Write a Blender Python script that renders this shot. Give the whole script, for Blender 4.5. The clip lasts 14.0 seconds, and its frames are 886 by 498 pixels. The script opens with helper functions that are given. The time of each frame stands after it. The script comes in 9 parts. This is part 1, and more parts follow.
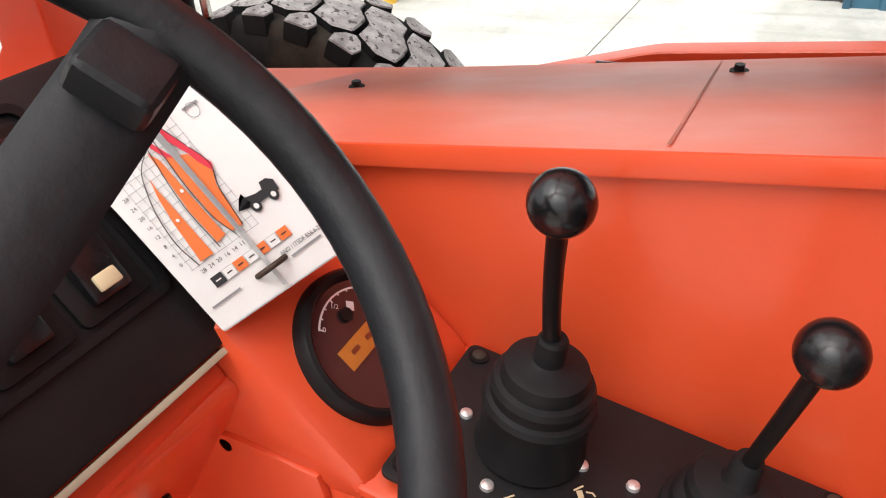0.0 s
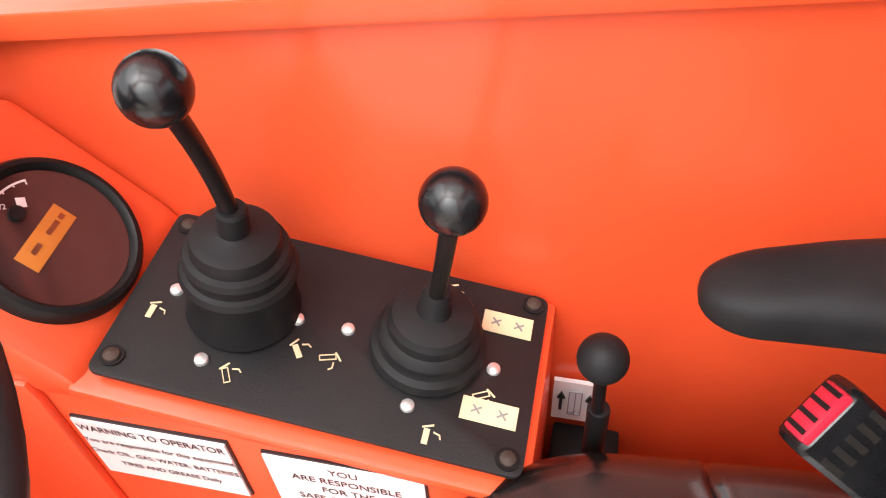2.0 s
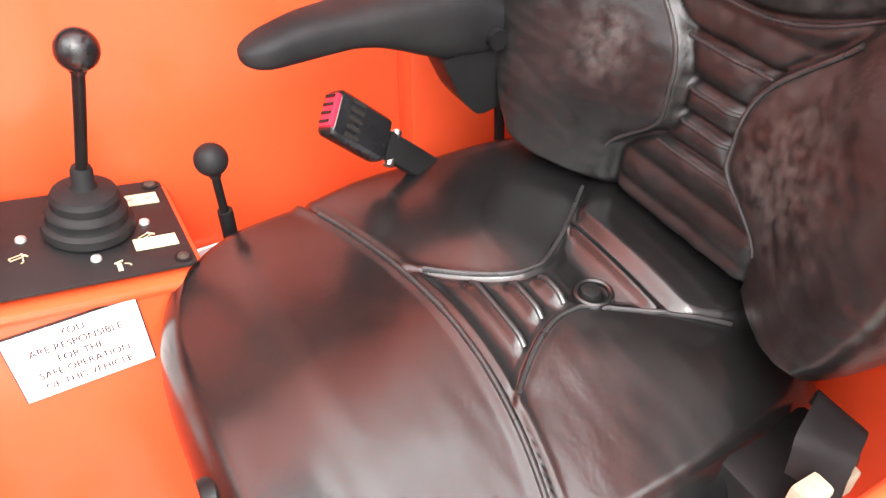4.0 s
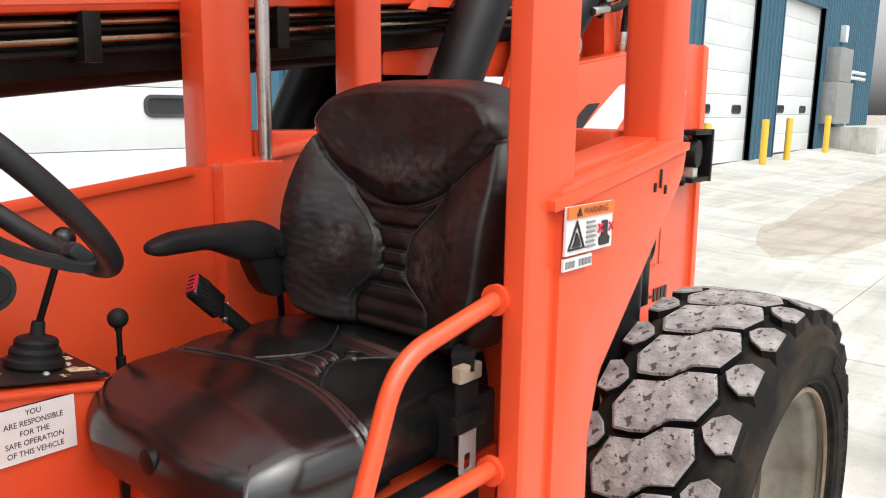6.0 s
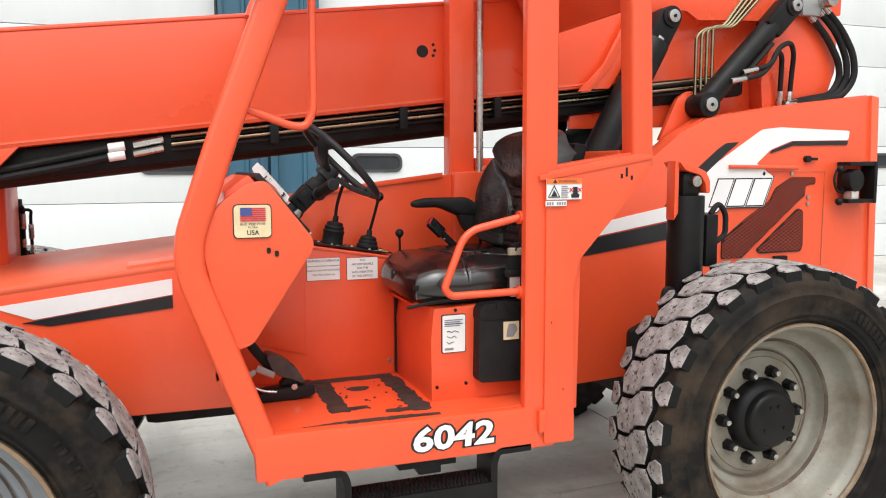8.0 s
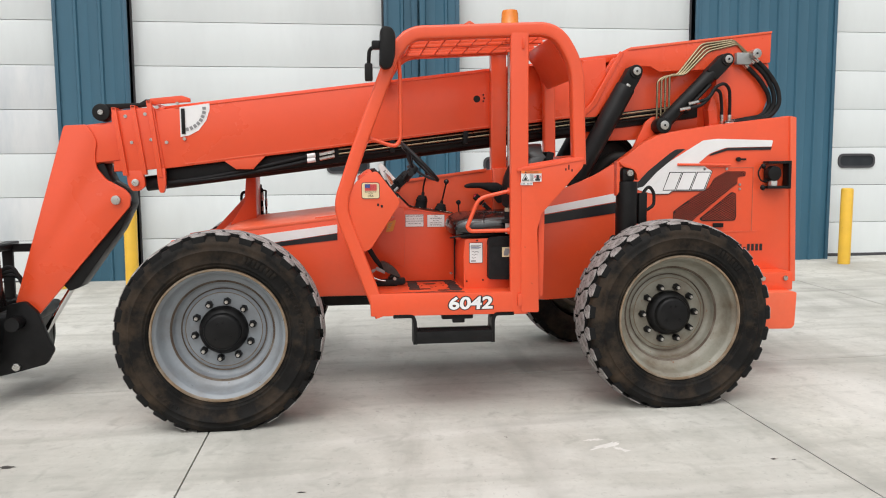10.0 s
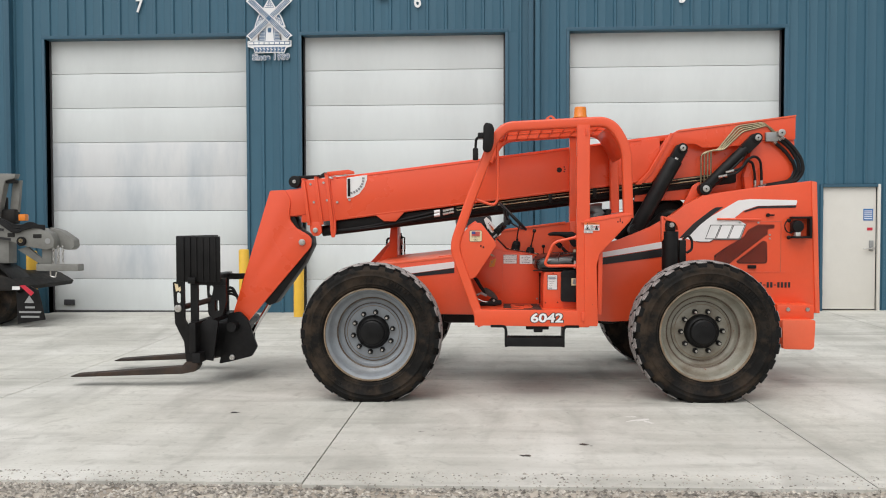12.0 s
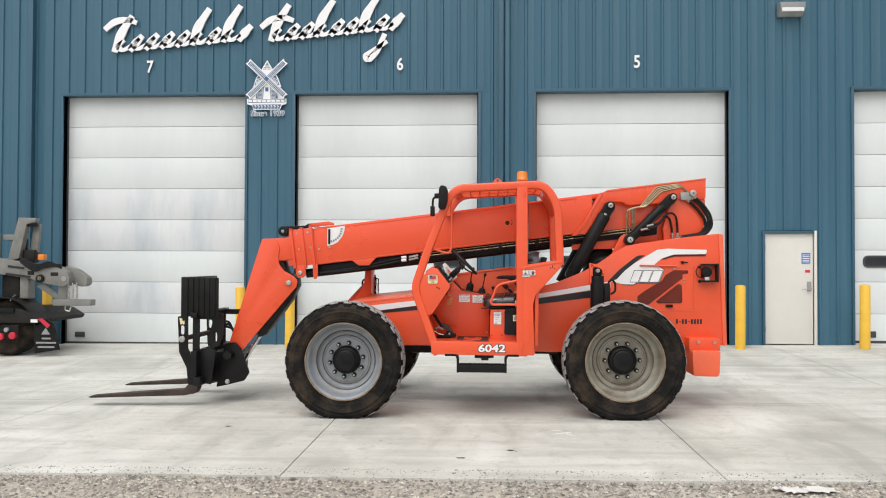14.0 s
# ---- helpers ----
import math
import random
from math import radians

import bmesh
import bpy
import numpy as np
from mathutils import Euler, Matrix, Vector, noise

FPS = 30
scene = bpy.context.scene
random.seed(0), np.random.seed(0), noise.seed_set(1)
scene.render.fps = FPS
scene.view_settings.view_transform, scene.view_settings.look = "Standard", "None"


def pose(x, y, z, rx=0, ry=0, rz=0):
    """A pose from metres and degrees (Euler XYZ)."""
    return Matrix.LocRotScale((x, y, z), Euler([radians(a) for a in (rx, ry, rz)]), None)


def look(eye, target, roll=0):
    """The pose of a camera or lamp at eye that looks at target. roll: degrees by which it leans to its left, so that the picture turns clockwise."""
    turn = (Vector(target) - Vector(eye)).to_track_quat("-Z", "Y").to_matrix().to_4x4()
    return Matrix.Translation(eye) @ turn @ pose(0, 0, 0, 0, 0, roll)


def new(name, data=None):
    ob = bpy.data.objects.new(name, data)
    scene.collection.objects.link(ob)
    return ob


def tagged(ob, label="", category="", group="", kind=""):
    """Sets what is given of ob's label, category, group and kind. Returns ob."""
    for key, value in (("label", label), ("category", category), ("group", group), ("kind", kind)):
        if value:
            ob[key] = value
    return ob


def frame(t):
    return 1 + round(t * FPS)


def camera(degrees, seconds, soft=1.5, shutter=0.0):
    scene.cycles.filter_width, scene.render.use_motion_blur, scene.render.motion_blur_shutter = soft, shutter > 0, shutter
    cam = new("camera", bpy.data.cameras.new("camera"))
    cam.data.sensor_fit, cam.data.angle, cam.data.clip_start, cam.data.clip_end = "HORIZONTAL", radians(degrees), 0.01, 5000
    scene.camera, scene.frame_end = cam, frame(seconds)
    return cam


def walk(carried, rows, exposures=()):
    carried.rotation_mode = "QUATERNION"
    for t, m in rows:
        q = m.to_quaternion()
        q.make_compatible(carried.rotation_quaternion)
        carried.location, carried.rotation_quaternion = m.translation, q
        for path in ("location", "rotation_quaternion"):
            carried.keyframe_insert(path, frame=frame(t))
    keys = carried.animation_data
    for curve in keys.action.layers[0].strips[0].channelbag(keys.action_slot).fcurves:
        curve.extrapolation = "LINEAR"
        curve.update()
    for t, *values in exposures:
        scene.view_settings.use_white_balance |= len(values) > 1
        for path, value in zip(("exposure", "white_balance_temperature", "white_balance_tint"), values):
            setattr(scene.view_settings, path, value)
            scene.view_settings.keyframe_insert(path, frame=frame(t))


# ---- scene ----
cam = camera(59.4, 14.0, soft=1.05, shutter=0.12)
PATH = [
    (0, (0.0, 0.289, 1.772), (-0.834, 1.763, 0.708), -4.3),
    (0.5, (-0.026, 0.347, 1.79), (-0.705, 1.776, 0.566), -4.7),
    (1, (0.011, 0.36, 1.782), (-0.538, 1.712, 0.415), -4.8),
    (1.5, (0.047, 0.365, 1.785), (-0.406, 1.68, 0.348), -4.7),
    (2, (0.091, 0.36, 1.786), (-0.267, 1.666, 0.314), -4.5),
    (2.5, (0.116, 0.326, 1.783), (-0.134, 1.635, 0.292), -4.2),
    (3, (0.155, 0.179, 1.76), (0.12, 1.525, 0.281), -3.3),
    (3.5, (0.084, 0.041, 1.769), (0.348, 1.375, 0.302), -2.5),
    (4, (-0.01, -0.022, 1.8), (0.744, 1.294, 0.496), 0.4),
    (4.2, (-0.068, -0.047, 1.82), (0.876, 1.252, 0.628), 1.4),
    (6.3, (-0.602, -0.778, 1.702), (0.905, 0.5, 1.392), 0.3),
    (6.5, (-0.654, -0.934, 1.694), (0.812, 0.398, 1.414), 0.4),
    (7, (-0.676, -1.344, 1.669), (0.487, 0.265, 1.427), 0.1),
    (7.5, (-0.694, -1.81, 1.652), (0.192, -0.031, 1.428), -0.1),
    (8, (-0.803, -2.362, 1.623), (-0.122, -0.493, 1.412), -0.2),
    (8.2, (-0.801, -2.595, 1.602), (-0.178, -0.707, 1.39), -0.2),
    (10.3, (-0.664, -5.305, 1.583), (-0.457, -3.325, 1.393), -0.4),
    (10.5, (-0.648, -5.528, 1.551), (-0.459, -3.543, 1.392), -0.4),
    (11, (-0.565, -6.093, 1.543), (-0.473, -4.097, 1.453), -0.2),
    (11.5, (-0.537, -6.571, 1.544), (-0.556, -4.572, 1.482), -0.1),
    (12, (-0.443, -7.009, 1.535), (-0.556, -5.013, 1.481), -0.1),
    (12.5, (-0.395, -7.424, 1.56), (-0.547, -5.43, 1.508), 0.0),
    (13, (-0.222, -7.743, 1.596), (-0.388, -5.75, 1.552), -0.1),
    (13.5, (-0.026, -8.056, 1.638), (-0.179, -6.062, 1.621), -0.0),
    (14, (0.032, -8.363, 1.638), (-0.079, -6.367, 1.674), 0.2),
]
EXPOSURE = [(0.0, 0.85), (0.5, 1.04), (1.0, 1.33), (1.5, 1.57), (2.5, 1.85), (3.0, 2.15), (3.6, 2.5), (4.2, 2.65), (5.2, 1.65), (6.3, 0.47), (7.5, 0.51), (8.2, 0.46), (10.3, 0.09), (11.0, 0.1), (11.5, -0.06), (12.0, -0.06), (12.5, 0.0), (13.2, 0.1), (14.0, 0.15)]
walk(cam, [(t, look(eye, target, roll)) for t, eye, target, roll in PATH], EXPOSURE)

# ---- light ----
world = bpy.data.worlds.new("overcast_sky")
scene.world = world
world.use_nodes = True
wn = world.node_tree.nodes
wl = world.node_tree.links
sky = wn.new("ShaderNodeTexSky")
sky.sky_type = "NISHITA"
sky.sun_disc = False
sky.sun_elevation = radians(58)
sky.sun_rotation = radians(200)
sky.air_density, sky.dust_density, sky.ozone_density = 1.0, 4.0, 1.0
grey = wn.new("ShaderNodeHueSaturation")
grey.inputs["Saturation"].default_value = 0.13
wl.new(sky.outputs["Color"], grey.inputs["Color"])
wl.new(grey.outputs["Color"], wn["Background"].inputs["Color"])
wn["Background"].inputs["Strength"].default_value = 0.15
sun_data = bpy.data.lights.new("sun", "SUN")
sun_data.energy, sun_data.angle, sun_data.color = 1.45, radians(95), (1.0, 0.97, 0.93)
sun = new("sun", sun_data)
sun.matrix_basis = look((-2, -6, 20), (0, 0, 0))

# ---- mesh helpers ----


def world_of(ob):
    m = ob.matrix_basis.copy()
    while ob.parent:
        m = ob.parent.matrix_basis @ ob.matrix_parent_inverse @ m
        ob = ob.parent
    return m


def to_mesh(name, bm, material, angle=35):
    me = bpy.data.meshes.new(name)
    bmesh.ops.recalc_face_normals(bm, faces=bm.faces)
    for f in bm.faces:
        f.smooth = True
    bm.to_mesh(me)
    bm.free()
    me.set_sharp_from_angle(angle=radians(angle))
    me.materials.append(material)
    return me


def part(name, bm, material, parent=None, label="", angle=35):
    """One mesh object in world coordinates, under a thing or under a part."""
    me = bm if isinstance(bm, bpy.types.Mesh) else to_mesh(name, bm, material, angle)
    ob = new(name, me)
    if parent is not None:
        ob.parent = parent
        ob.matrix_parent_inverse = world_of(parent).inverted()
    return tagged(ob, label) if label else ob


def thing(name, at, label, category, group="", kind=""):
    ob = new(name)
    ob.empty_display_size = 0.1
    ob.matrix_basis = Matrix.Translation(at)
    return tagged(ob, label, category, group, kind)


def box(x0, x1, y0, y1, z0, z1, bev=0.004, seg=2, bm=None):
    b = bmesh.new()
    bmesh.ops.create_cube(b, size=1)
    for v in b.verts:
        v.co = ((x0 + x1) / 2 + v.co.x * (x1 - x0), (y0 + y1) / 2 + v.co.y * (y1 - y0), (z0 + z1) / 2 + v.co.z * (z1 - z0))
    if bev:
        bmesh.ops.bevel(b, geom=b.edges[:], offset=bev, segments=seg, profile=0.6, affect="EDGES", clamp_overlap=True)
    return join(bm, b)


def join(bm, b):
    if bm is None:
        return b
    me = bpy.data.meshes.new("tmp")
    b.to_mesh(me)
    b.free()
    bm.from_mesh(me)
    bpy.data.meshes.remove(me)
    return bm


def move(bm, m):
    bmesh.ops.transform(bm, matrix=m, verts=bm.verts[:])
    return bm


def prism(pts, y0, y1, bev=0.004, seg=2, bm=None, m=None):
    """A polygon of (x, z) drawn out along y."""
    b = bmesh.new()
    vs = [b.verts.new((x, y0, z)) for x, z in pts]
    f = b.faces.new(vs)
    r = bmesh.ops.extrude_face_region(b, geom=[f])
    for v in r["geom"]:
        if isinstance(v, bmesh.types.BMVert):
            v.co.y = y1
    bmesh.ops.recalc_face_normals(b, faces=b.faces)
    if bev:
        es = [e for e in b.edges if len(e.link_faces) == 2 and e.calc_face_angle(0) > 0.6]
        bmesh.ops.bevel(b, geom=es, offset=bev, segments=seg, profile=0.6, affect="EDGES", clamp_overlap=True)
    if m is not None:
        move(b, m)
    return join(bm, b)


def prism_hole(outer, holes, y0, y1, bm=None):
    """A plate in the x-z plane with holes through it."""
    b = bmesh.new()
    edges = []
    for loop in (outer, *holes):
        vs = [b.verts.new((x, y0, z)) for x, z in loop]
        edges += [b.edges.new((vs[i], vs[(i + 1) % len(vs)])) for i in range(len(vs))]
    fill = bmesh.ops.triangle_fill(b, use_beauty=True, use_dissolve=False, edges=edges)
    faces = [f for f in fill["geom"] if isinstance(f, bmesh.types.BMFace)]
    r = bmesh.ops.extrude_face_region(b, geom=faces)
    for v in r["geom"]:
        if isinstance(v, bmesh.types.BMVert):
            v.co.y = y1
    bmesh.ops.recalc_face_normals(b, faces=b.faces)
    return join(bm, b)


def cyl(p0, p1, r, r2=None, seg=20, bev=0.0, bm=None):
    p0, p1 = Vector(p0), Vector(p1)
    d = p1 - p0
    b = bmesh.new()
    bmesh.ops.create_cone(b, cap_ends=True, segments=seg, radius1=r, radius2=r if r2 is None else r2, depth=d.length)
    if bev:
        es = [e for e in b.edges if len(e.link_faces) == 2 and e.calc_face_angle(0) > 0.7]
        bmesh.ops.bevel(b, geom=es, offset=bev, segments=2, profile=0.6, affect="EDGES", clamp_overlap=True)
    move(b, Matrix.Translation((p0 + p1) / 2) @ d.to_track_quat("Z", "Y").to_matrix().to_4x4())
    return join(bm, b)


def ball(p, r, bm=None, u=24, v=16, scale=(1, 1, 1)):
    b = bmesh.new()
    bmesh.ops.create_uvsphere(b, u_segments=u, v_segments=v, radius=r)
    for q in b.verts:
        q.co = Vector((q.co.x * scale[0], q.co.y * scale[1], q.co.z * scale[2])) + Vector(p)
    return join(bm, b)


def rounded(pts, r, n=5, closed=False):
    """A line of points with its corners rounded."""
    pts = [Vector(p) for p in pts]
    out = []
    for i, p in enumerate(pts):
        if not closed and i in (0, len(pts) - 1):
            out.append(p)
            continue
        a, c = pts[i - 1], pts[(i + 1) % len(pts)]
        d = min(r, (a - p).length * 0.45, (c - p).length * 0.45)
        a, c = p + (a - p).normalized() * d, p + (c - p).normalized() * d
        for k in range(n + 1):
            t = k / n
            out.append(a * (1 - t) ** 2 + p * 2 * t * (1 - t) + c * t * t)
    return out


def tube(pts, r, seg=12, bm=None, closed=False, section=None, up=(0, 1, 0)):
    """A round tube, or a bar of the given (u, v) section, along a line of points."""
    pts = [Vector(p) for p in pts]
    b = bmesh.new()
    rings = []
    n = len(pts)
    carry = section is None
    if carry:
        section = [(r * math.cos(2 * math.pi * k / seg), r * math.sin(2 * math.pi * k / seg)) for k in range(seg)]
    upv = Vector(up)
    for i, p in enumerate(pts):
        a = pts[i - 1] if (i or closed) else p
        c = pts[(i + 1) % n] if (i < n - 1 or closed) else p
        t = (c - a).normalized()
        u = upv - t * upv.dot(t)
        if u.length < 1e-3:
            u = Vector((1, 0, 0.1)) - t * t.x
        u.normalize()
        if carry:
            upv = u
        w = t.cross(u)
        rings.append([b.verts.new(p + u * s[0] + w * s[1]) for s in section])
    m = len(section)
    for i in range(n if closed else n - 1):
        q, s = rings[i], rings[(i + 1) % n]
        for k in range(m):
            b.faces.new((q[k], q[(k + 1) % m], s[(k + 1) % m], s[k]))
    if not closed:
        b.faces.new(rings[0])
        b.faces.new(rings[-1])
    bmesh.ops.recalc_face_normals(b, faces=b.faces)
    return join(bm, b)


def lathe(profile, seg=64, bm=None, caps=True):
    """A profile of (radius, y) turned round the y axis."""
    b = bmesh.new()
    rings = [[b.verts.new((r * math.cos(2 * math.pi * k / seg), y, r * math.sin(2 * math.pi * k / seg))) for k in range(seg)] for r, y in profile]
    for q, s in zip(rings, rings[1:]):
        for k in range(seg):
            b.faces.new((q[k], q[(k + 1) % seg], s[(k + 1) % seg], s[k]))
    for ring, (r, y) in ((rings[0], profile[0]), (rings[-1], profile[-1])):
        if r > 1e-4 and caps:
            b.faces.new(ring)
    bmesh.ops.remove_doubles(b, verts=b.verts[:], dist=1e-5)
    bmesh.ops.recalc_face_normals(b, faces=b.faces)
    return join(bm, b)


def arc(cx, cz, r, a0, a1, n=8):
    return [(cx + r * math.cos(radians(a0 + (a1 - a0) * k / n)), cz + r * math.sin(radians(a0 + (a1 - a0) * k / n))) for k in range(n + 1)]


def round_rect(x0, x1, z0, z1, r, n=4):
    return arc(x1 - r, z1 - r, r, 0, 90, n) + arc(x0 + r, z1 - r, r, 90, 180, n) + arc(x0 + r, z0 + r, r, 180, 270, n) + arc(x1 - r, z0 + r, r, 270, 360, n)


def corner_pts(pts, r, n=3):
    """A polygon of (x, z) with rounded corners."""
    return [(p.x, p.z) for p in rounded([(x, 0, z) for x, z in pts], r, n, closed=True)]


# ---- materials ----


def material(name, color, rough=0.5, metal=0.0, dirt=None, dirt_amount=0.3, scale=6.0, fine=60.0, vary=0.12, bump=0.05, bump_scale=80.0, coat=0.0,
             speck=None, speck_cut=0.68, speck_scale=25.0, spec=0.5, stretch=(1, 1, 1), bump_dist=0.004, rvar=0.09):
    """A painted, worn surface: cloudy stains, fine grain, optional chips and a fine relief."""
    m = bpy.data.materials.new(name)
    m.use_nodes = True
    n, l = m.node_tree.nodes, m.node_tree.links
    b = n["Principled BSDF"]
    b.inputs["Metallic"].default_value = metal
    b.inputs["Coat Weight"].default_value = coat
    b.inputs["Coat Roughness"].default_value = 0.15
    b.inputs["Specular IOR Level"].default_value = spec
    tc = n.new("ShaderNodeTexCoord")
    mp = n.new("ShaderNodeMapping")
    mp.inputs["Scale"].default_value = stretch
    l.new(tc.outputs["Object"], mp.inputs["Vector"])

    def nz(sc, detail=5.0, r=0.55):
        t = n.new("ShaderNodeTexNoise")
        t.inputs["Scale"].default_value, t.inputs["Detail"].default_value, t.inputs["Roughness"].default_value = sc, detail, r
        l.new(mp.outputs["Vector"], t.inputs["Vector"])
        return t.outputs["Fac"]

    def ramp(src, lo, hi):
        t = n.new("ShaderNodeMapRange")
        t.inputs["From Min"].default_value, t.inputs["From Max"].default_value = lo, hi
        l.new(src, t.inputs["Value"])
        return t.outputs["Result"]

    def mixc(fac, a, c):
        t = n.new("ShaderNodeMix")
        t.data_type = "RGBA"
        if isinstance(fac, float):
            t.inputs[0].default_value = fac
        else:
            l.new(fac, t.inputs[0])
        for sock, v in ((t.inputs[6], a), (t.inputs[7], c)):
            if isinstance(v, tuple):
                sock.default_value = (*v, 1)
            else:
                l.new(v, sock)
        return t.outputs[2]

    def mul(a, k):
        t = n.new("ShaderNodeMath")
        t.operation = "MULTIPLY"
        l.new(a, t.inputs[0])
        t.inputs[1].default_value = k
        return t.outputs[0]

    dark = tuple(c * (1 - vary) for c in color)
    light = tuple(min(1, c * (1 + vary) + vary * 0.02) for c in color)
    big = ramp(nz(scale), 0.3, 0.7)
    col = mixc(big, dark, light)
    col = mixc(mul(ramp(nz(fine), 0.35, 0.65), 0.35), col, tuple(c * (1 - vary * 1.2) for c in color))
    if dirt:
        col = mixc(mul(ramp(nz(scale * 0.7, 8, 0.65), 0.45, 0.75), dirt_amount), col, dirt)
    if speck:
        col = mixc(ramp(nz(speck_scale, 3), speck_cut, speck_cut + 0.03), col, speck)
    l.new(col, b.inputs["Base Color"])
    rr = ramp(nz(scale * 1.7), 0.25, 0.75)
    t = n.new("ShaderNodeMapRange")
    t.inputs["To Min"].default_value, t.inputs["To Max"].default_value = max(0.02, rough - rvar), min(1, rough + rvar)
    l.new(rr, t.inputs["Value"])
    l.new(t.outputs["Result"], b.inputs["Roughness"])
    if bump:
        bp = n.new("ShaderNodeBump")
        bp.inputs["Strength"].default_value = bump
        bp.inputs["Distance"].default_value = bump_dist
        l.new(nz(bump_scale, 4, 0.6), bp.inputs["Height"])
        l.new(bp.outputs["Normal"], b.inputs["Normal"])
    return m


ORANGE = material("orange_paint", (0.78, 0.086, 0.025), 0.36, coat=0.30, dirt=(0.62, 0.11, 0.05), dirt_amount=0.25, scale=2.2, fine=30, vary=0.05, bump=0.04,
                  bump_scale=120, speck=(0.12, 0.03, 0.02), speck_cut=0.775, speck_scale=34)
ORANGE_FADED = material("orange_paint_faded", (0.79, 0.122, 0.05), 0.42, dirt=(0.72, 0.2, 0.12), dirt_amount=0.3, scale=3.0, fine=30, vary=0.06, bump=0.05,
                        bump_scale=120, speck=(0.14, 0.05, 0.03), speck_cut=0.77, speck_scale=40)
ORANGE_BOOM = material("orange_boom_paint", (0.77, 0.080, 0.023), 0.3, coat=0.2, dirt=(0.6, 0.08, 0.03), dirt_amount=0.2, scale=1.2, fine=20, vary=0.04, bump=0.03,
                       bump_scale=90, speck=(0.15, 0.03, 0.02), speck_cut=0.78, speck_scale=22)
BLACK = material("black_paint", (0.006, 0.006, 0.0065), 0.42, vary=0.25, dirt=(0.025, 0.022, 0.02), dirt_amount=0.25, scale=7, bump=0.05, spec=0.2)
BLACK_PANEL = material("black_control_plate", (0.009, 0.009, 0.010), 0.5, vary=0.2, dirt=(0.02, 0.02, 0.02), dirt_amount=0.35, scale=9, bump=0.25, bump_scale=500, bump_dist=0.001, spec=0.3)
RUBBER = material("black_rubber", (0.009, 0.009, 0.010), 0.58, vary=0.2, dirt=(0.028, 0.027, 0.026), dirt_amount=0.4, scale=14, bump=0.12, bump_scale=180, bump_dist=0.002, spec=0.2)
PLASTIC = material("black_plastic", (0.006, 0.006, 0.007), 0.24, vary=0.2, scale=20, bump=0.03, bump_scale=60)
WHEEL_GRIP = material("steering_wheel_rubber", (0.010, 0.0115, 0.0135), 0.44, vary=0.25, dirt=(0.030, 0.032, 0.036), dirt_amount=0.4, scale=16, bump=0.25, bump_scale=140, bump_dist=0.002, spec=0.32)
VINYL = material("black_vinyl", (0.0040, 0.0039, 0.0041), 0.24, vary=0.2, dirt=(0.009, 0.0088, 0.0088), dirt_amount=0.4, scale=5, fine=90, bump=0.12, bump_scale=230, bump_dist=0.0012, spec=0.95, coat=0.0, rvar=0.03)
VINYL_WELT = material("lighter_vinyl_piping", (0.020, 0.0195, 0.020), 0.32, vary=0.25, dirt=(0.05, 0.048, 0.048), dirt_amount=0.5, scale=30, fine=120, bump=0.15, bump_scale=260, bump_dist=0.001, spec=0.6)
VINYL_WORN = material("worn_brown_vinyl", (0.0065, 0.0062, 0.0063), 0.36, vary=0.3, dirt=(0.026, 0.0245, 0.0245), dirt_amount=0.55, scale=14, fine=90, bump=0.2, bump_scale=160, bump_dist=0.002, spec=0.5, rvar=0.05)
TYRE = material("tyre_sidewall", (0.009, 0.0085, 0.008), 0.72, vary=0.25, dirt=(0.090, 0.062, 0.040), dirt_amount=0.7, scale=6, fine=40, bump=0.15, bump_scale=90, spec=0.12)
TREAD = material("worn_tread", (0.34, 0.32, 0.31), 0.85, vary=0.25, dirt=(0.07, 0.058, 0.053), dirt_amount=0.85, scale=26, fine=80, bump=1.0, bump_scale=110, speck=(0.06, 0.05, 0.05), speck_cut=0.60, speck_scale=60)
TREAD_SIDE = material("tread_side", (0.008, 0.008, 0.008), 0.7, vary=0.2, scale=10, bump=0.1, spec=0.12)
RIM_GREY = material("grey_rim_paint", (0.27, 0.295, 0.32), 0.36, vary=0.08, dirt=(0.14, 0.12, 0.10), dirt_amount=0.5, scale=8, fine=50, bump=0.06, speck=(0.16, 0.09, 0.05), speck_cut=0.72, speck_scale=40)
RIM_CREAM = material("cream_rim_paint", (0.27, 0.26, 0.215), 0.48, vary=0.16, dirt=(0.11, 0.068, 0.036), dirt_amount=0.85, scale=6, fine=50, bump=0.06, speck=(0.2, 0.08, 0.03), speck_cut=0.7, speck_scale=40)
RIM_RUST = material("rusty_rim_edge", (0.22, 0.15, 0.09), 0.7, vary=0.3, dirt=(0.36, 0.33, 0.28), dirt_amount=0.6, scale=12, bump=0.15)
# Rust brown, darkened to paint in the shade of the rim's steps.
RIM_GROOVE_SHADE = material("rusty_shaded_rim_groove", (0.075, 0.05, 0.034), 0.8, vary=0.3, dirt=(0.24, 0.21, 0.17), dirt_amount=0.6, scale=9, bump=0.15)
ZINC = material("zinc_plated_steel", (0.72, 0.72, 0.70), 0.35, metal=0.6, vary=0.1, dirt=(0.4, 0.36, 0.3), dirt_amount=0.3, scale=40, bump=0.02)
STEEL = material("bare_steel", (0.55, 0.54, 0.52), 0.3, metal=1.0, vary=0.12, dirt=(0.25, 0.2, 0.15), dirt_amount=0.3, scale=20, bump=0.03)
CHROME = material("chrome_rod", (0.7, 0.7, 0.7), 0.12, metal=1.0, vary=0.05, bump=0.0)
BRASS = material("brassy_hydraulic_pipe", (0.30, 0.25, 0.16), 0.3, metal=1.0, vary=0.15, scale=12, bump=0.02)
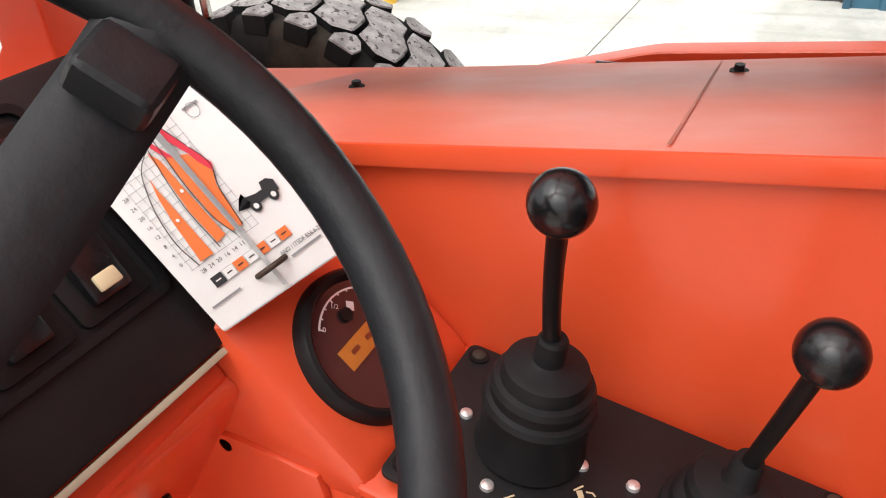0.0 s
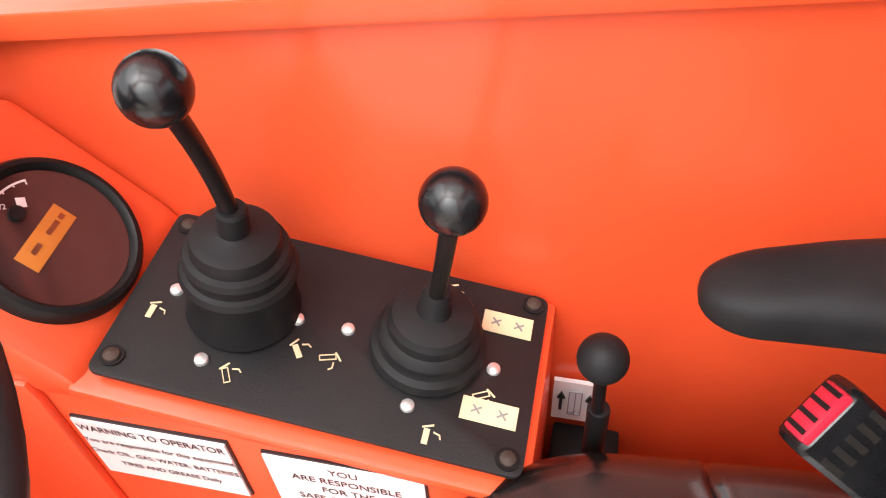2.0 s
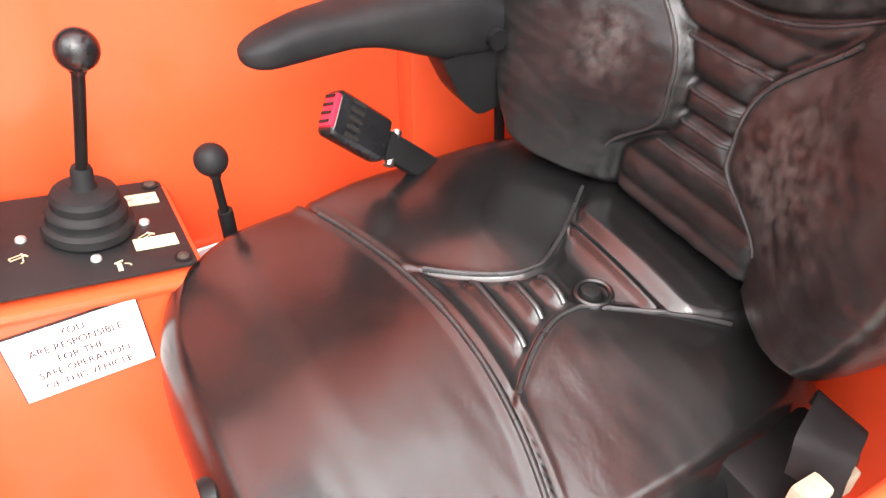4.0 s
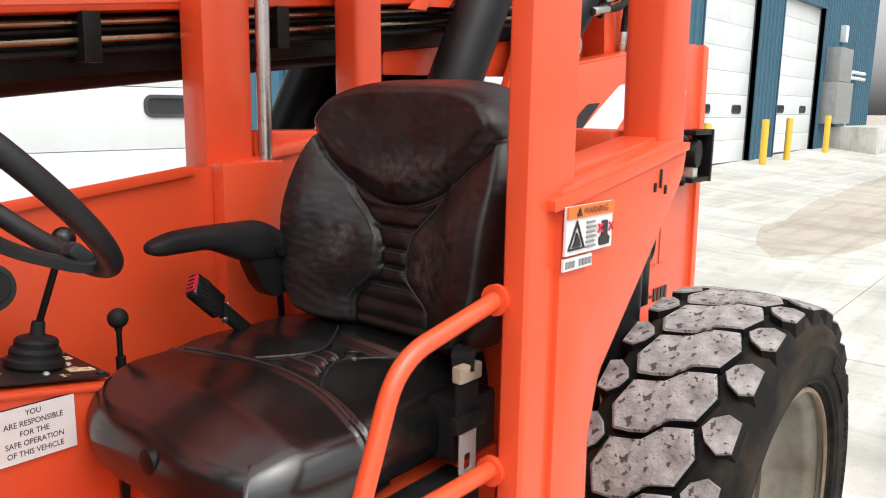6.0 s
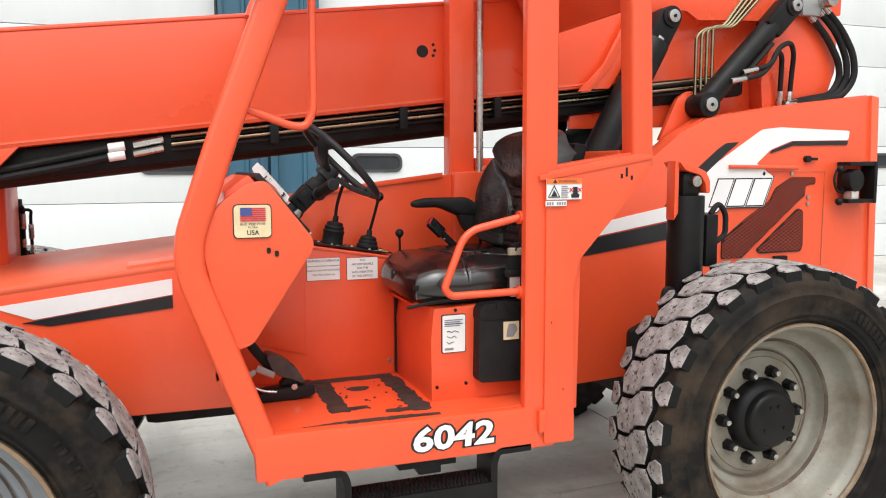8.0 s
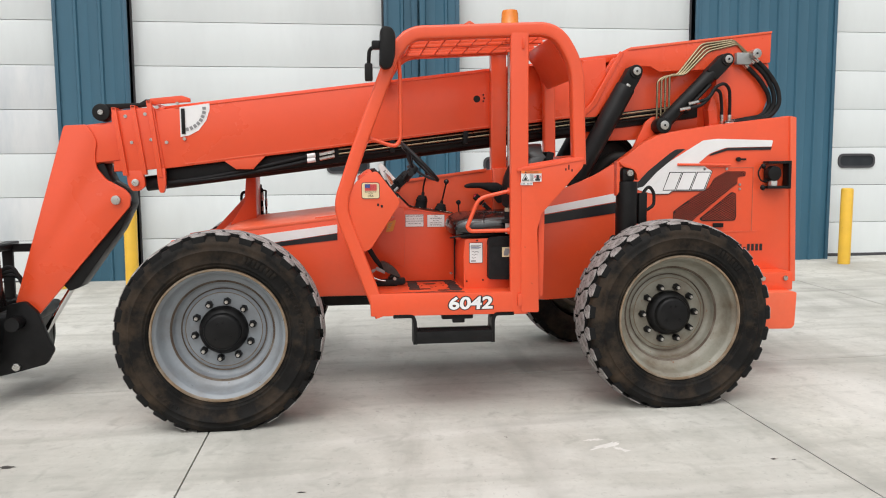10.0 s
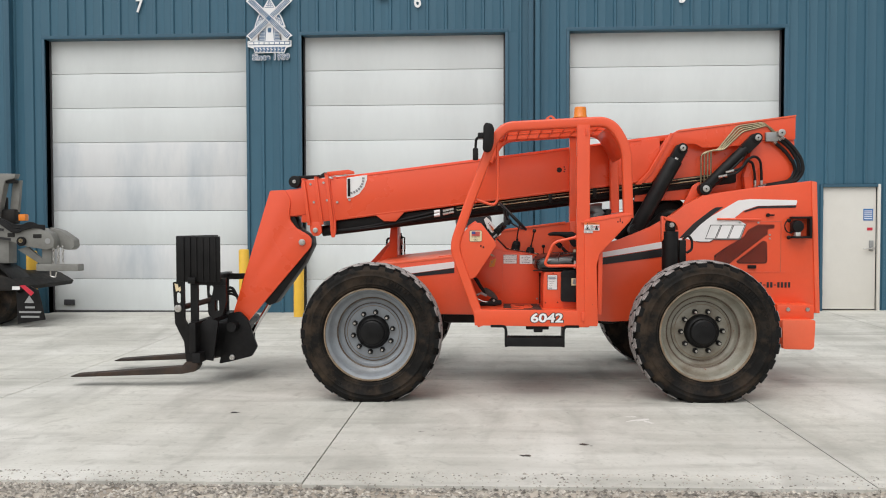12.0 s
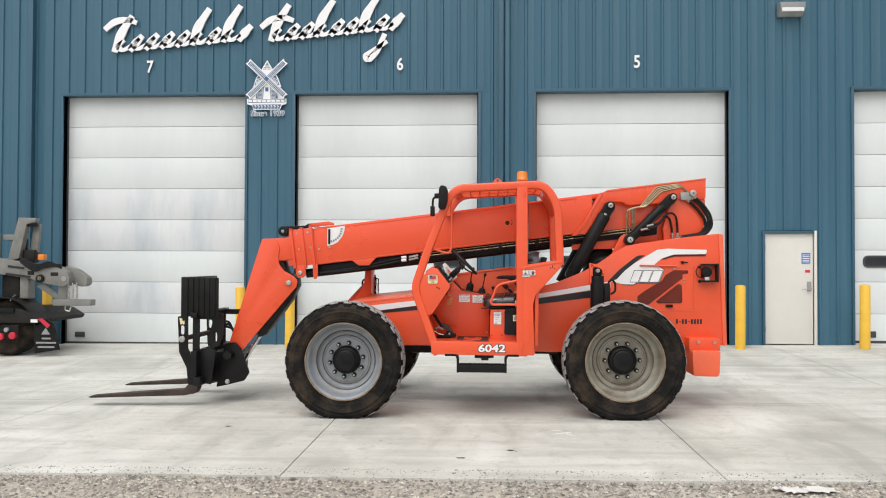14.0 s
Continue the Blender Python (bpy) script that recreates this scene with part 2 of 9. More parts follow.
RUST = material("rusty_fork_steel", (0.035, 0.025, 0.02), 0.68, metal=0.25, vary=0.35, dirt=(0.11, 0.06, 0.032), dirt_amount=0.6, scale=6, fine=50, bump=0.2)
WHITE_DECAL = material("white_decal", (0.8, 0.8, 0.8), 0.35, vary=0.03, dirt=(0.6, 0.58, 0.55), dirt_amount=0.25, scale=5, bump=0.0)
BLACK_DECAL = material("black_decal", (0.012, 0.012, 0.014), 0.4, vary=0.15, bump=0.0)
PAPER = material("white_card", (0.78, 0.78, 0.76), 0.45, vary=0.03, dirt=(0.6, 0.57, 0.5), dirt_amount=0.2, scale=20, bump=0.0)
CREAM = material("cream_label", (0.70, 0.58, 0.36), 0.5, vary=0.08, scale=25, bump=0.0)
RED = material("red_plastic", (0.55, 0.02, 0.045), 0.35, vary=0.1, bump=0.0)
BLUE_INK = material("blue_ink", (0.05, 0.07, 0.25), 0.5, bump=0.0)
BLUE_SIGN = material("blue_sign", (0.03, 0.15, 0.42), 0.5, bump=0.0)
INK_ORANGE = material("orange_ink", (0.75, 0.17, 0.03), 0.5, vary=0.05, bump=0.0)
INK_RED = material("red_ink", (0.65, 0.02, 0.05), 0.5, vary=0.05, bump=0.0)
GREY_INK = material("grey_ink", (0.25, 0.25, 0.26), 0.6, bump=0.0)
AMBER = material("amber_lens", (0.75, 0.22, 0.02), 0.15, vary=0.1, scale=40, bump=0.15, bump_scale=60)
DIAL_GLASS = material("smoked_dial", (0.045, 0.022, 0.022), 0.08, vary=0.15, scale=12, bump=0.0, coat=0.5)
AMBER_LCD = material("amber_display", (0.48, 0.17, 0.03), 0.25, vary=0.1, bump=0.0)
YELLOW = material("yellow_bollard_paint", (0.78, 0.47, 0.045), 0.45, vary=0.06, dirt=(0.5, 0.3, 0.06), dirt_amount=0.3, scale=5, bump=0.05, speck=(0.2, 0.13, 0.05), speck_cut=0.74, speck_scale=20)
WALL_BLUE = material("blue_metal_siding", (0.034, 0.113, 0.172), 0.48, vary=0.07, dirt=(0.058, 0.142, 0.195), dirt_amount=0.35, scale=0.8, fine=8, bump=0.03, bump_scale=12, stretch=(1, 1, 0.25))
TRIM_BLUE = material("dark_blue_trim", (0.028, 0.092, 0.143), 0.45, vary=0.07, scale=2, bump=0.03)
DOOR_WHITE = material("white_door_panel", (0.672, 0.712, 0.715), 0.5, vary=0.03, dirt=(0.46, 0.48, 0.49), dirt_amount=0.4, scale=0.9, fine=10, bump=0.05, bump_scale=40, stretch=(1, 1, 0.3))
DOOR_STAIN = material("scuffed_door_panel", (0.67, 0.69, 0.70), 0.52, vary=0.04, dirt=(0.33, 0.40, 0.46), dirt_amount=0.6, scale=1.3, fine=10, bump=0.05, bump_scale=40, stretch=(1.4, 1, 0.35))
DOOR_IVORY = material("ivory_door_paint", (0.66, 0.645, 0.60), 0.45, vary=0.03, dirt=(0.52, 0.50, 0.45), dirt_amount=0.3, scale=1.2, fine=14, bump=0.04, bump_scale=40)
SEAL = material("dark_door_seal", (0.05, 0.05, 0.055), 0.7, vary=0.15, bump=0.05)
GLASS_DARK = material("dark_window_glass", (0.03, 0.035, 0.04), 0.06, vary=0.1, bump=0.0)
GREY_METAL = material("grey_galvanised_metal", (0.33, 0.34, 0.34), 0.45, metal=0.4, vary=0.1, scale=6, dirt=(0.2, 0.2, 0.2), dirt_amount=0.3, bump=0.05)
TRUCK_GREY = material("dirty_grey_truck_paint", (0.20, 0.20, 0.185), 0.5, vary=0.12, dirt=(0.08, 0.075, 0.068), dirt_amount=0.5, scale=5, bump=0.08)
SIGN_WHITE = material("white_sign_face", (0.82, 0.83, 0.84), 0.45, vary=0.02, bump=0.0)
SIGN_BLUE = material("blue_sign_ink", (0.05, 0.13, 0.25), 0.5, bump=0.0)
FLOOR_WEAR = material("worn_black_grip_tape", (0.018, 0.016, 0.015), 0.75, vary=0.3, dirt=(0.2, 0.06, 0.03), dirt_amount=0.4, scale=18, bump=0.4, bump_scale=300)
PEDAL = material("scuffed_pedal_rubber", (0.035, 0.027, 0.024), 0.5, vary=0.3, dirt=(0.14, 0.10, 0.08), dirt_amount=0.5, scale=22, bump=0.2, bump_scale=120)
ORANGE_SEAM = material("dirty_orange_seam", (0.56, 0.13, 0.07), 0.6, vary=0.2, dirt=(0.26, 0.10, 0.065), dirt_amount=0.6, scale=20, bump=0.1)
TAN = material("frayed_tan_webbing", (0.42, 0.36, 0.27), 0.9, vary=0.2, scale=60, bump=0.5, bump_scale=300)
# Dark machinery and grease; also shade painted in as holes and gaps.
DARK_GAP = material("dark_machinery_and_gap_shade", (0.010, 0.0095, 0.009), 0.6, vary=0.3, dirt=(0.04, 0.028, 0.02), dirt_amount=0.4, scale=8, bump=0.15, spec=0.25)
CREAM_EDGE = material("cream_edge_strip", (0.5, 0.46, 0.33), 0.55, vary=0.12, scale=30, bump=0.05)
GRAVEL_STONE = material("grey_gravel", (0.43, 0.40, 0.355), 0.9, vary=0.35, dirt=(0.24, 0.205, 0.165), dirt_amount=0.5, scale=20, fine=150, bump=0.4, bump_scale=90)
gn, gl = GRAVEL_STONE.node_tree.nodes, GRAVEL_STONE.node_tree.links
isle, shade, tint = gn.new("ShaderNodeNewGeometry"), gn.new("ShaderNodeMapRange"), gn.new("ShaderNodeMix")
shade.inputs["To Min"].default_value, shade.inputs["To Max"].default_value = 0.35, 1.35
tint.data_type, tint.blend_type = "RGBA", "MULTIPLY"
tint.inputs[0].default_value = 1.0
gl.new(isle.outputs["Random Per Island"], shade.inputs["Value"])
gl.new(gn["Principled BSDF"].inputs["Base Color"].links[0].from_socket, tint.inputs[6])
gl.new(shade.outputs["Result"], tint.inputs[7])
gl.new(tint.outputs[2], gn["Principled BSDF"].inputs["Base Color"])


def rubbed_through(m, spots, colour):
    """Frayed, greyed wear on a cover, in patches with torn outlines: (centre, radii)."""
    n, l = m.node_tree.nodes, m.node_tree.links
    b = n["Principled BSDF"]
    tc = n.new("ShaderNodeTexCoord")
    fray = n.new("ShaderNodeTexNoise")
    fray.inputs["Scale"].default_value, fray.inputs["Detail"].default_value, fray.inputs["Distortion"].default_value = 70, 9, 0.3
    l.new(tc.outputs["Object"], fray.inputs["Vector"])
    total = None
    for centre, radii in spots:
        mp = n.new("ShaderNodeMapping")
        mp.inputs["Scale"].default_value = [1 / r for r in radii]
        mp.inputs["Location"].default_value = [-c / r for c, r in zip(centre, radii)]
        l.new(tc.outputs["Object"], mp.inputs["Vector"])
        ln = n.new("ShaderNodeVectorMath")
        ln.operation = "LENGTH"
        l.new(mp.outputs["Vector"], ln.inputs[0])
        fall = n.new("ShaderNodeMapRange")
        fall.inputs["From Min"].default_value, fall.inputs["From Max"].default_value = 1.1, 0.3
        l.new(ln.outputs["Value"], fall.inputs["Value"])
        if total is None:
            total = fall.outputs["Result"]
        else:
            mx = n.new("ShaderNodeMath")
            mx.operation = "MAXIMUM"
            l.new(total, mx.inputs[0])
            l.new(fall.outputs["Result"], mx.inputs[1])
            total = mx.outputs[0]
    grain = n.new("ShaderNodeMapRange")
    grain.inputs["From Min"].default_value, grain.inputs["From Max"].default_value = 0.36, 0.66
    l.new(fray.outputs["Fac"], grain.inputs["Value"])
    mul = n.new("ShaderNodeMath")
    mul.operation = "MULTIPLY"
    l.new(total, mul.inputs[0])
    l.new(grain.outputs["Result"], mul.inputs[1])
    mix = n.new("ShaderNodeMix")
    mix.data_type = "RGBA"
    l.new(mul.outputs[0], mix.inputs[0])
    l.new(b.inputs["Base Color"].links[0].from_socket, mix.inputs[6])
    mix.inputs[7].default_value = (*colour, 1)
    l.new(mix.outputs[2], b.inputs["Base Color"])


rubbed_through(VINYL_WORN, (((0.47, 0.275, 1.44), (0.20, 0.075, 0.10)), ((0.50, 0.345, 1.60), (0.20, 0.12, 0.05)), ((0.46, 0.50, 1.47), (0.20, 0.04, 0.05))), (0.060, 0.055, 0.053))


def mesh_screen_material():
    """Expanded metal: dark diamonds between thin orange strands."""
    m = material("orange_expanded_metal", (0.45, 0.045, 0.015), 0.5, vary=0.1, bump=0.0)
    return m


def ground_material(name, base, stain, light, bump):
    m = material(name, base, 0.8, vary=0.17, dirt=stain, dirt_amount=0.7, scale=0.6, fine=22, bump=bump, bump_scale=70, speck=(0.10, 0.09, 0.08), speck_cut=0.755, speck_scale=18)
    n, l = m.node_tree.nodes, m.node_tree.links
    b = n["Principled BSDF"]
    src = b.inputs["Base Color"].links[0].from_socket
    tc = n.new("ShaderNodeTexCoord")
    out = src
    # Long pale swirls from the broom and tyres, at a slant, and a few whitish spills.
    for sc, rot, lo, hi, amount, colour in (((0.9, 0.28, 1), 0.5, 0.46, 0.70, 0.42, light), ((0.25, 2.2, 1), 0.12, 0.48, 0.67, 0.36, light), ((0.35, 3.4, 1), -0.2, 0.52, 0.69, 0.42, stain),
                                            ((1.6, 0.5, 1), -0.6, 0.53, 0.68, 0.5, stain), ((6.0, 6.0, 1), 0.0, 0.56, 0.72, 0.45, stain), ((0.5, 0.5, 1), 0.0, 0.58, 0.70, 0.30, light), ((30.0, 30.0, 1), 0.3, 0.60, 0.70, 0.4, stain)):
        mp = n.new("ShaderNodeMapping")
        mp.inputs["Scale"].default_value, mp.inputs["Rotation"].default_value = sc, (0, 0, rot)
        l.new(tc.outputs["Object"], mp.inputs["Vector"])
        t = n.new("ShaderNodeTexNoise")
        t.inputs["Scale"].default_value, t.inputs["Detail"].default_value, t.inputs["Distortion"].default_value = 1.1, 7, 0.8
        l.new(mp.outputs["Vector"], t.inputs["Vector"])
        r = n.new("ShaderNodeMapRange")
        r.inputs["From Min"].default_value, r.inputs["From Max"].default_value, r.inputs["To Max"].default_value = lo, hi, amount
        l.new(t.outputs["Fac"], r.inputs["Value"])
        x = n.new("ShaderNodeMix")
        x.data_type = "RGBA"
        l.new(r.outputs["Result"], x.inputs[0])
        l.new(out, x.inputs[6])
        x.inputs[7].default_value = (*colour, 1)
        out = x.outputs[2]
    l.new(out, b.inputs["Base Color"])
    return m


CONCRETE = ground_material("weathered_concrete", (0.515, 0.508, 0.462), (0.300, 0.294, 0.265), (0.720, 0.712, 0.675), 0.2)
SOIL = ground_material("dusty_gravel_ground", (0.44, 0.39, 0.325), (0.27, 0.23, 0.185), (0.56, 0.52, 0.46), 0.6)
SCREEN = mesh_screen_material()

# ---- lettering, as meshes from the built-in font ----
TEXT_CACHE = {}


def text_mesh(s, thick=0.0, offset=0.0):
    """A flat text mesh, centred, one unit high in capitals."""
    key = (s, thick, offset)
    if key not in TEXT_CACHE:
        cu = bpy.data.curves.new("lettering", "FONT")
        cu.body, cu.size, cu.align_x, cu.align_y = s, 1.43, "CENTER", "CENTER"
        cu.offset, cu.extrude, cu.resolution_u, cu.space_line = offset, thick, 3, 0.85
        ob = new("lettering", cu)
        deps = bpy.context.evaluated_depsgraph_get()
        TEXT_CACHE[key] = bpy.data.meshes.new_from_object(ob.evaluated_get(deps))
        bpy.data.objects.remove(ob)
    return TEXT_CACHE[key]


def lettering(s, at, right, up, height, mat, parent, name="lettering", thick=0.0, offset=0.0, stretch=1.0, slant=0.0, label=""):
    """Places a text so that it reads along right, stands along up."""
    me = text_mesh(s, thick, offset).copy()
    right, up = Vector(right).normalized(), Vector(up).normalized()
    nrm = right.cross(up)
    m = Matrix((right * height * stretch, up * height, nrm)).transposed().to_4x4()
    m.translation = at
    sh = Matrix.Identity(4)
    sh[0][1] = slant
    me.transform(m @ sh)
    me.materials.clear()
    me.materials.append(mat)
    return part(name, me, mat, parent, label)

# ---- the yard: one ground sheet, concrete slabs, gravel ----
WALL_Y = 6.665


def lift(x, y):
    """The yard falls slightly to one side, and the concrete rises a little towards the building."""
    s = min(max((y - 2.3) / 4.3, 0), 1)
    rise = 0.008 * (x + 8.0) if x < 6.5 else 0.116 + 0.02 * (x - 6.5)
    near = 0.0078 * min(max(x, -9.0), 9.0) - 0.0235
    return s * min(max(rise, 0.0), 0.7) + (1 - s) * near


def sheet(x0, x1, y0, y1, nx, ny, z=0.0):
    b = bmesh.new()
    vs = [[b.verts.new((x0 + (x1 - x0) * i / nx, y0 + (y1 - y0) * j / ny, 0)) for j in range(ny + 1)] for i in range(nx + 1)]
    for i in range(nx):
        for j in range(ny):
            b.faces.new((vs[i][j], vs[i + 1][j], vs[i + 1][j + 1], vs[i][j + 1]))
    for v in b.verts:
        v.co.z = z + lift(v.co.x, v.co.y)
    return b


ground = tagged(part("ground", sheet(-400, 400, -400, 400, 200, 200, -0.024), SOIL), "dusty grey gravel ground reaching the horizon", "ground", kind="structure")
pavement = tagged(part("pavement", sheet(-36, 64, -2.29, 9.0, 100, 40, -0.018), SEAL), "dirt filled bed under the concrete apron", "pavement", kind="structure")


def slab(x0, x1, y0, y1):
    b = bmesh.new()
    g = 0.005
    nx, ny = 6, 8
    vs = [[b.verts.new((x0 + g + (x1 - x0 - 2 * g) * i / nx, y0 + g + (y1 - y0 - 2 * g) * j / ny, 0)) for j in range(ny + 1)] for i in range(nx + 1)]
    for i in range(nx):
        for j in range(ny):
            b.faces.new((vs[i][j], vs[i + 1][j], vs[i + 1][j + 1], vs[i][j + 1]))
    for v in b.verts:
        v.co.z = lift(v.co.x, v.co.y)
    es = [e for e in b.edges if len(e.link_faces) == 1]
    r = bmesh.ops.extrude_edge_only(b, edges=es)
    for v in r["geom"]:
        if isinstance(v, bmesh.types.BMVert):
            v.co.z -= 0.05
    return b


SLAB_X = [-36 + 3.45 * k - 0.0 for k in range(30)]
offset_x = -1.58 - min(SLAB_X, key=lambda v: abs(v + 1.58))
SLAB_X = [x + offset_x for x in SLAB_X]
for xa, xb in zip(SLAB_X, SLAB_X[1:]):
    for ya, yb in ((-2.33 + 0.02 * math.sin(xa), 0.98), (0.98, 4.2), (4.2, 8.9)):
        part("concrete_slab", slab(xa, xb, ya, yb), CONCRETE, pavement)


def stones(n, x0, x1, y0, y1, smin, smax, z):
    """Loose stones, joined, thicker towards the kerb line."""
    verts, faces = [], []
    rnd = random.Random(5)
    for k in range(n):
        x = rnd.uniform(x0, x1)
        y = y1 - (y1 - y0) * rnd.random() ** 1.6
        s = rnd.uniform(smin, smax) * (1.6 if rnd.random() < 0.06 else 1)
        base = len(verts)
        zg = z + lift(x, y)
        a = rnd.uniform(0, 6.28)
        for q in range(5):
            t = a + q * 1.2566 + rnd.uniform(-0.25, 0.25)
            verts.append((x + s * math.cos(t), y + s * math.sin(t) * rnd.uniform(0.6, 1), zg + s * rnd.uniform(-0.2, 0.25)))
        verts.append((x + rnd.uniform(-0.3, 0.3) * s, y, zg + s * rnd.uniform(0.5, 0.9)))
        faces += [(base + q, base + (q + 1) % 5, base + 5) for q in range(5)]
    me = bpy.data.meshes.new("gravel")
    me.from_pydata(verts, [], faces)
    me.materials.append(GRAVEL_STONE)
    return me


tagged(part("gravel", stones(34000, -8, 6, -4.0, -2.25, 0.004, 0.019, -0.020), GRAVEL_STONE), "loose grey gravel along the edge of the concrete", "gravel", kind="stuff")
tagged(part("grit", stones(2600, -7, 5, -2.45, -2.10, 0.003, 0.010, 0.0), GRAVEL_STONE), "fine grit scattered on the concrete edge", "gravel", kind="stuff")

# ---- the building ----
DOORS = [(-8.40, -4.71), (-3.715, -0.125), (0.985, 4.635), (6.95, 10.6), (11.45, 15.12), (17.2, 20.9), (22.8, 26.9)]
DOOR_TOP = 4.94
MAN_DOOR = (5.295, 6.205, 2.11)


def rib_wall(x0, x1, z0, z1, y=WALL_Y, pitch=0.325):
    """Ribbed steel siding: flat pans with raised trapezoid ribs, drawn in plan and pulled up."""
    pts = []
    k = math.ceil((x0 - 0.14) / pitch)
    x = x0
    pts.append((x0, 0.0))
    while True:
        c = 0.14 + k * pitch
        if c - 0.03 >= x1:
            break
        if c - 0.03 > x0 and c + 0.03 < x1:
            pts += [(c - 0.032, 0.0), (c - 0.016, -0.03), (c + 0.016, -0.03), (c + 0.032, 0.0)]
            h = c + pitch / 2
            if h + 0.02 < x1:
                pts += [(h - 0.014, 0.0), (h, -0.006), (h + 0.014, 0.0)]
        k += 1
    pts.append((x1, 0.0))
    b = bmesh.new()
    low = [b.verts.new((px, y + py, z0)) for px, py in pts]
    top = [b.verts.new((px, y + py, z1)) for px, py in pts]
    bl, tl = b.verts.new((x1, y + 0.2, z0)), b.verts.new((x1, y + 0.2, z1))
    b2, t2 = b.verts.new((x0, y + 0.2, z0)), b.verts.new((x0, y + 0.2, z1))
    low += [bl, b2]
    top += [tl, t2]
    n = len(low)
    for i in range(n):
        b.faces.new((low[i], low[(i + 1) % n], top[(i + 1) % n], top[i]))
    return b


wall = thing("wall_north", (0, WALL_Y, 0), "ribbed blue steel siding of a workshop building", "wall", kind="structure")
edges = [-9.3] + [v for d in DOORS[:3] for v in d] + [MAN_DOOR[0], MAN_DOOR[1]] + [v for d in DOORS[3:] for v in d] + [34.0]
for i in range(0, len(edges), 2):
    part("siding_panel", rib_wall(edges[i], edges[i + 1], -0.1, DOOR_TOP), WALL_BLUE, wall)
part("siding_panel", rib_wall(MAN_DOOR[0], MAN_DOOR[1], MAN_DOOR[2] + 0.06 + lift(5.8, WALL_Y), DOOR_TOP), WALL_BLUE, wall)
part("siding_panel", rib_wall(-9.3, 34.0, DOOR_TOP, 9.4), WALL_BLUE, wall)
part("roof_trim", box(-9.4, 34.1, WALL_Y - 0.06, WALL_Y + 0.25, 9.4, 9.6, 0.01), TRIM_BLUE, wall)
# The stretch beyond the corner trim, set slightly forward.
part("siding_panel", rib_wall(-24.0, -9.02, -0.1, 9.4, WALL_Y - 0.10), WALL_BLUE, wall)
part("corner_trim", box(-9.06, -8.98, WALL_Y - 0.14, WALL_Y + 0.05, -0.1, 9.4, 0.006), TRIM_BLUE, wall)
part("downpipe", box(0.27, 0.36, WALL_Y - 0.11, WALL_Y - 0.03, lift(0.3, 6.6), 9.3, 0.012), TRIM_BLUE, wall)
part("downpipe", box(0.39, 0.47, WALL_Y - 0.11, WALL_Y - 0.03, lift(0.3, 6.6), 9.3, 0.012), WALL_BLUE, wall)
part("base_trim", box(-9.3, 34, WALL_Y + 0.21, WALL_Y + 0.5, -0.1, 9.4, 0.0), SEAL, wall)


def door_window(x, z, y, parent):
    part("window_frame", prism_hole(round_rect(x - 0.32, x + 0.32, z - 0.115, z + 0.115, 0.09), [round_rect(x - 0.285, x + 0.285, z - 0.08, z + 0.08, 0.06)], y - 0.02, y + 0.01), SEAL, parent)
    part("window_pane", prism(round_rect(x - 0.286, x + 0.286, z - 0.081, z + 0.081, 0.06), y - 0.006, y + 0.004, 0), GLASS_DARK, parent)


def garage_door(number, x0, x1, windows=(), stained=False):
    base = lift((x0 + x1) / 2, WALL_Y)
    yd = WALL_Y + 0.16
    d = thing("garage_door_%d" % number, ((x0 + x1) / 2, yd, base), "white sectional overhead garage door, closed" + (", with scuffs" if stained else ""), "garage door", kind="structure")
    h = (DOOR_TOP + 0.05 - base - 0.03) / 8
    for k in range(8):
        if number < 5:
            h = 0.606 if number == 4 else 0.6225
        z = (0.093 if number == 4 else -0.008) + h * k if number < 5 else base + 0.03 + k * h
        p = part("door_section", box(x0 - 0.02, x1 + 0.02, yd, yd + 0.05, z + 0.0035, z + h - 0.0035, 0.004, 2), DOOR_STAIN if stained and k in (1, 3, 4) else DOOR_WHITE, d)
    part("bottom_seal", box(x0, x1, yd - 0.005, yd + 0.05, base - 0.02, base + 0.03, 0.006), SEAL, d)
    for xa, xb in ((x0 - 0.05, x0 + 0.0), (x1, x1 + 0.05)):
        part("jamb", box(xa, xb, WALL_Y - 0.035, yd + 0.02, base - 0.1, DOOR_TOP + 0.05, 0.004), TRIM_BLUE, d)
    part("header", box(x0 - 0.05, x1 + 0.05, WALL_Y - 0.036, yd + 0.02, DOOR_TOP, DOOR_TOP + 0.06, 0.004), TRIM_BLUE, d)
    for xa, xb in ((x0, x0 + 0.025), (x1 - 0.025, x1)):
        part("weather_strip", box(xa, xb, yd - 0.03, yd + 0.01, base, DOOR_TOP, 0.003), SEAL, d)
    for x in windows:
        door_window(x, 1.645 + base * 0.3, yd, d)
    return d


garage_door(1, *DOORS[0], stained=True)
garage_door(2, *DOORS[1], windows=(-3.05, -0.68))
garage_door(3, *DOORS[2], windows=(1.69, 3.93))
garage_door(4, *DOORS[3], windows=(7.5, 10.0))
garage_door(5, *DOORS[4], windows=(12.3, 14.22))
garage_door(6, *DOORS[5], windows=(18.0, 20.1))
garage_door(7, *DOORS[6], windows=(23.7, 25.9))
slot = tagged(part("door_vent", box(-8.2, -8.0, WALL_Y + 0.135, WALL_Y + 0.165, 0.13, 0.235, 0.012), SEAL), "small black vent slot low in the garage door", "vent", kind="structure")

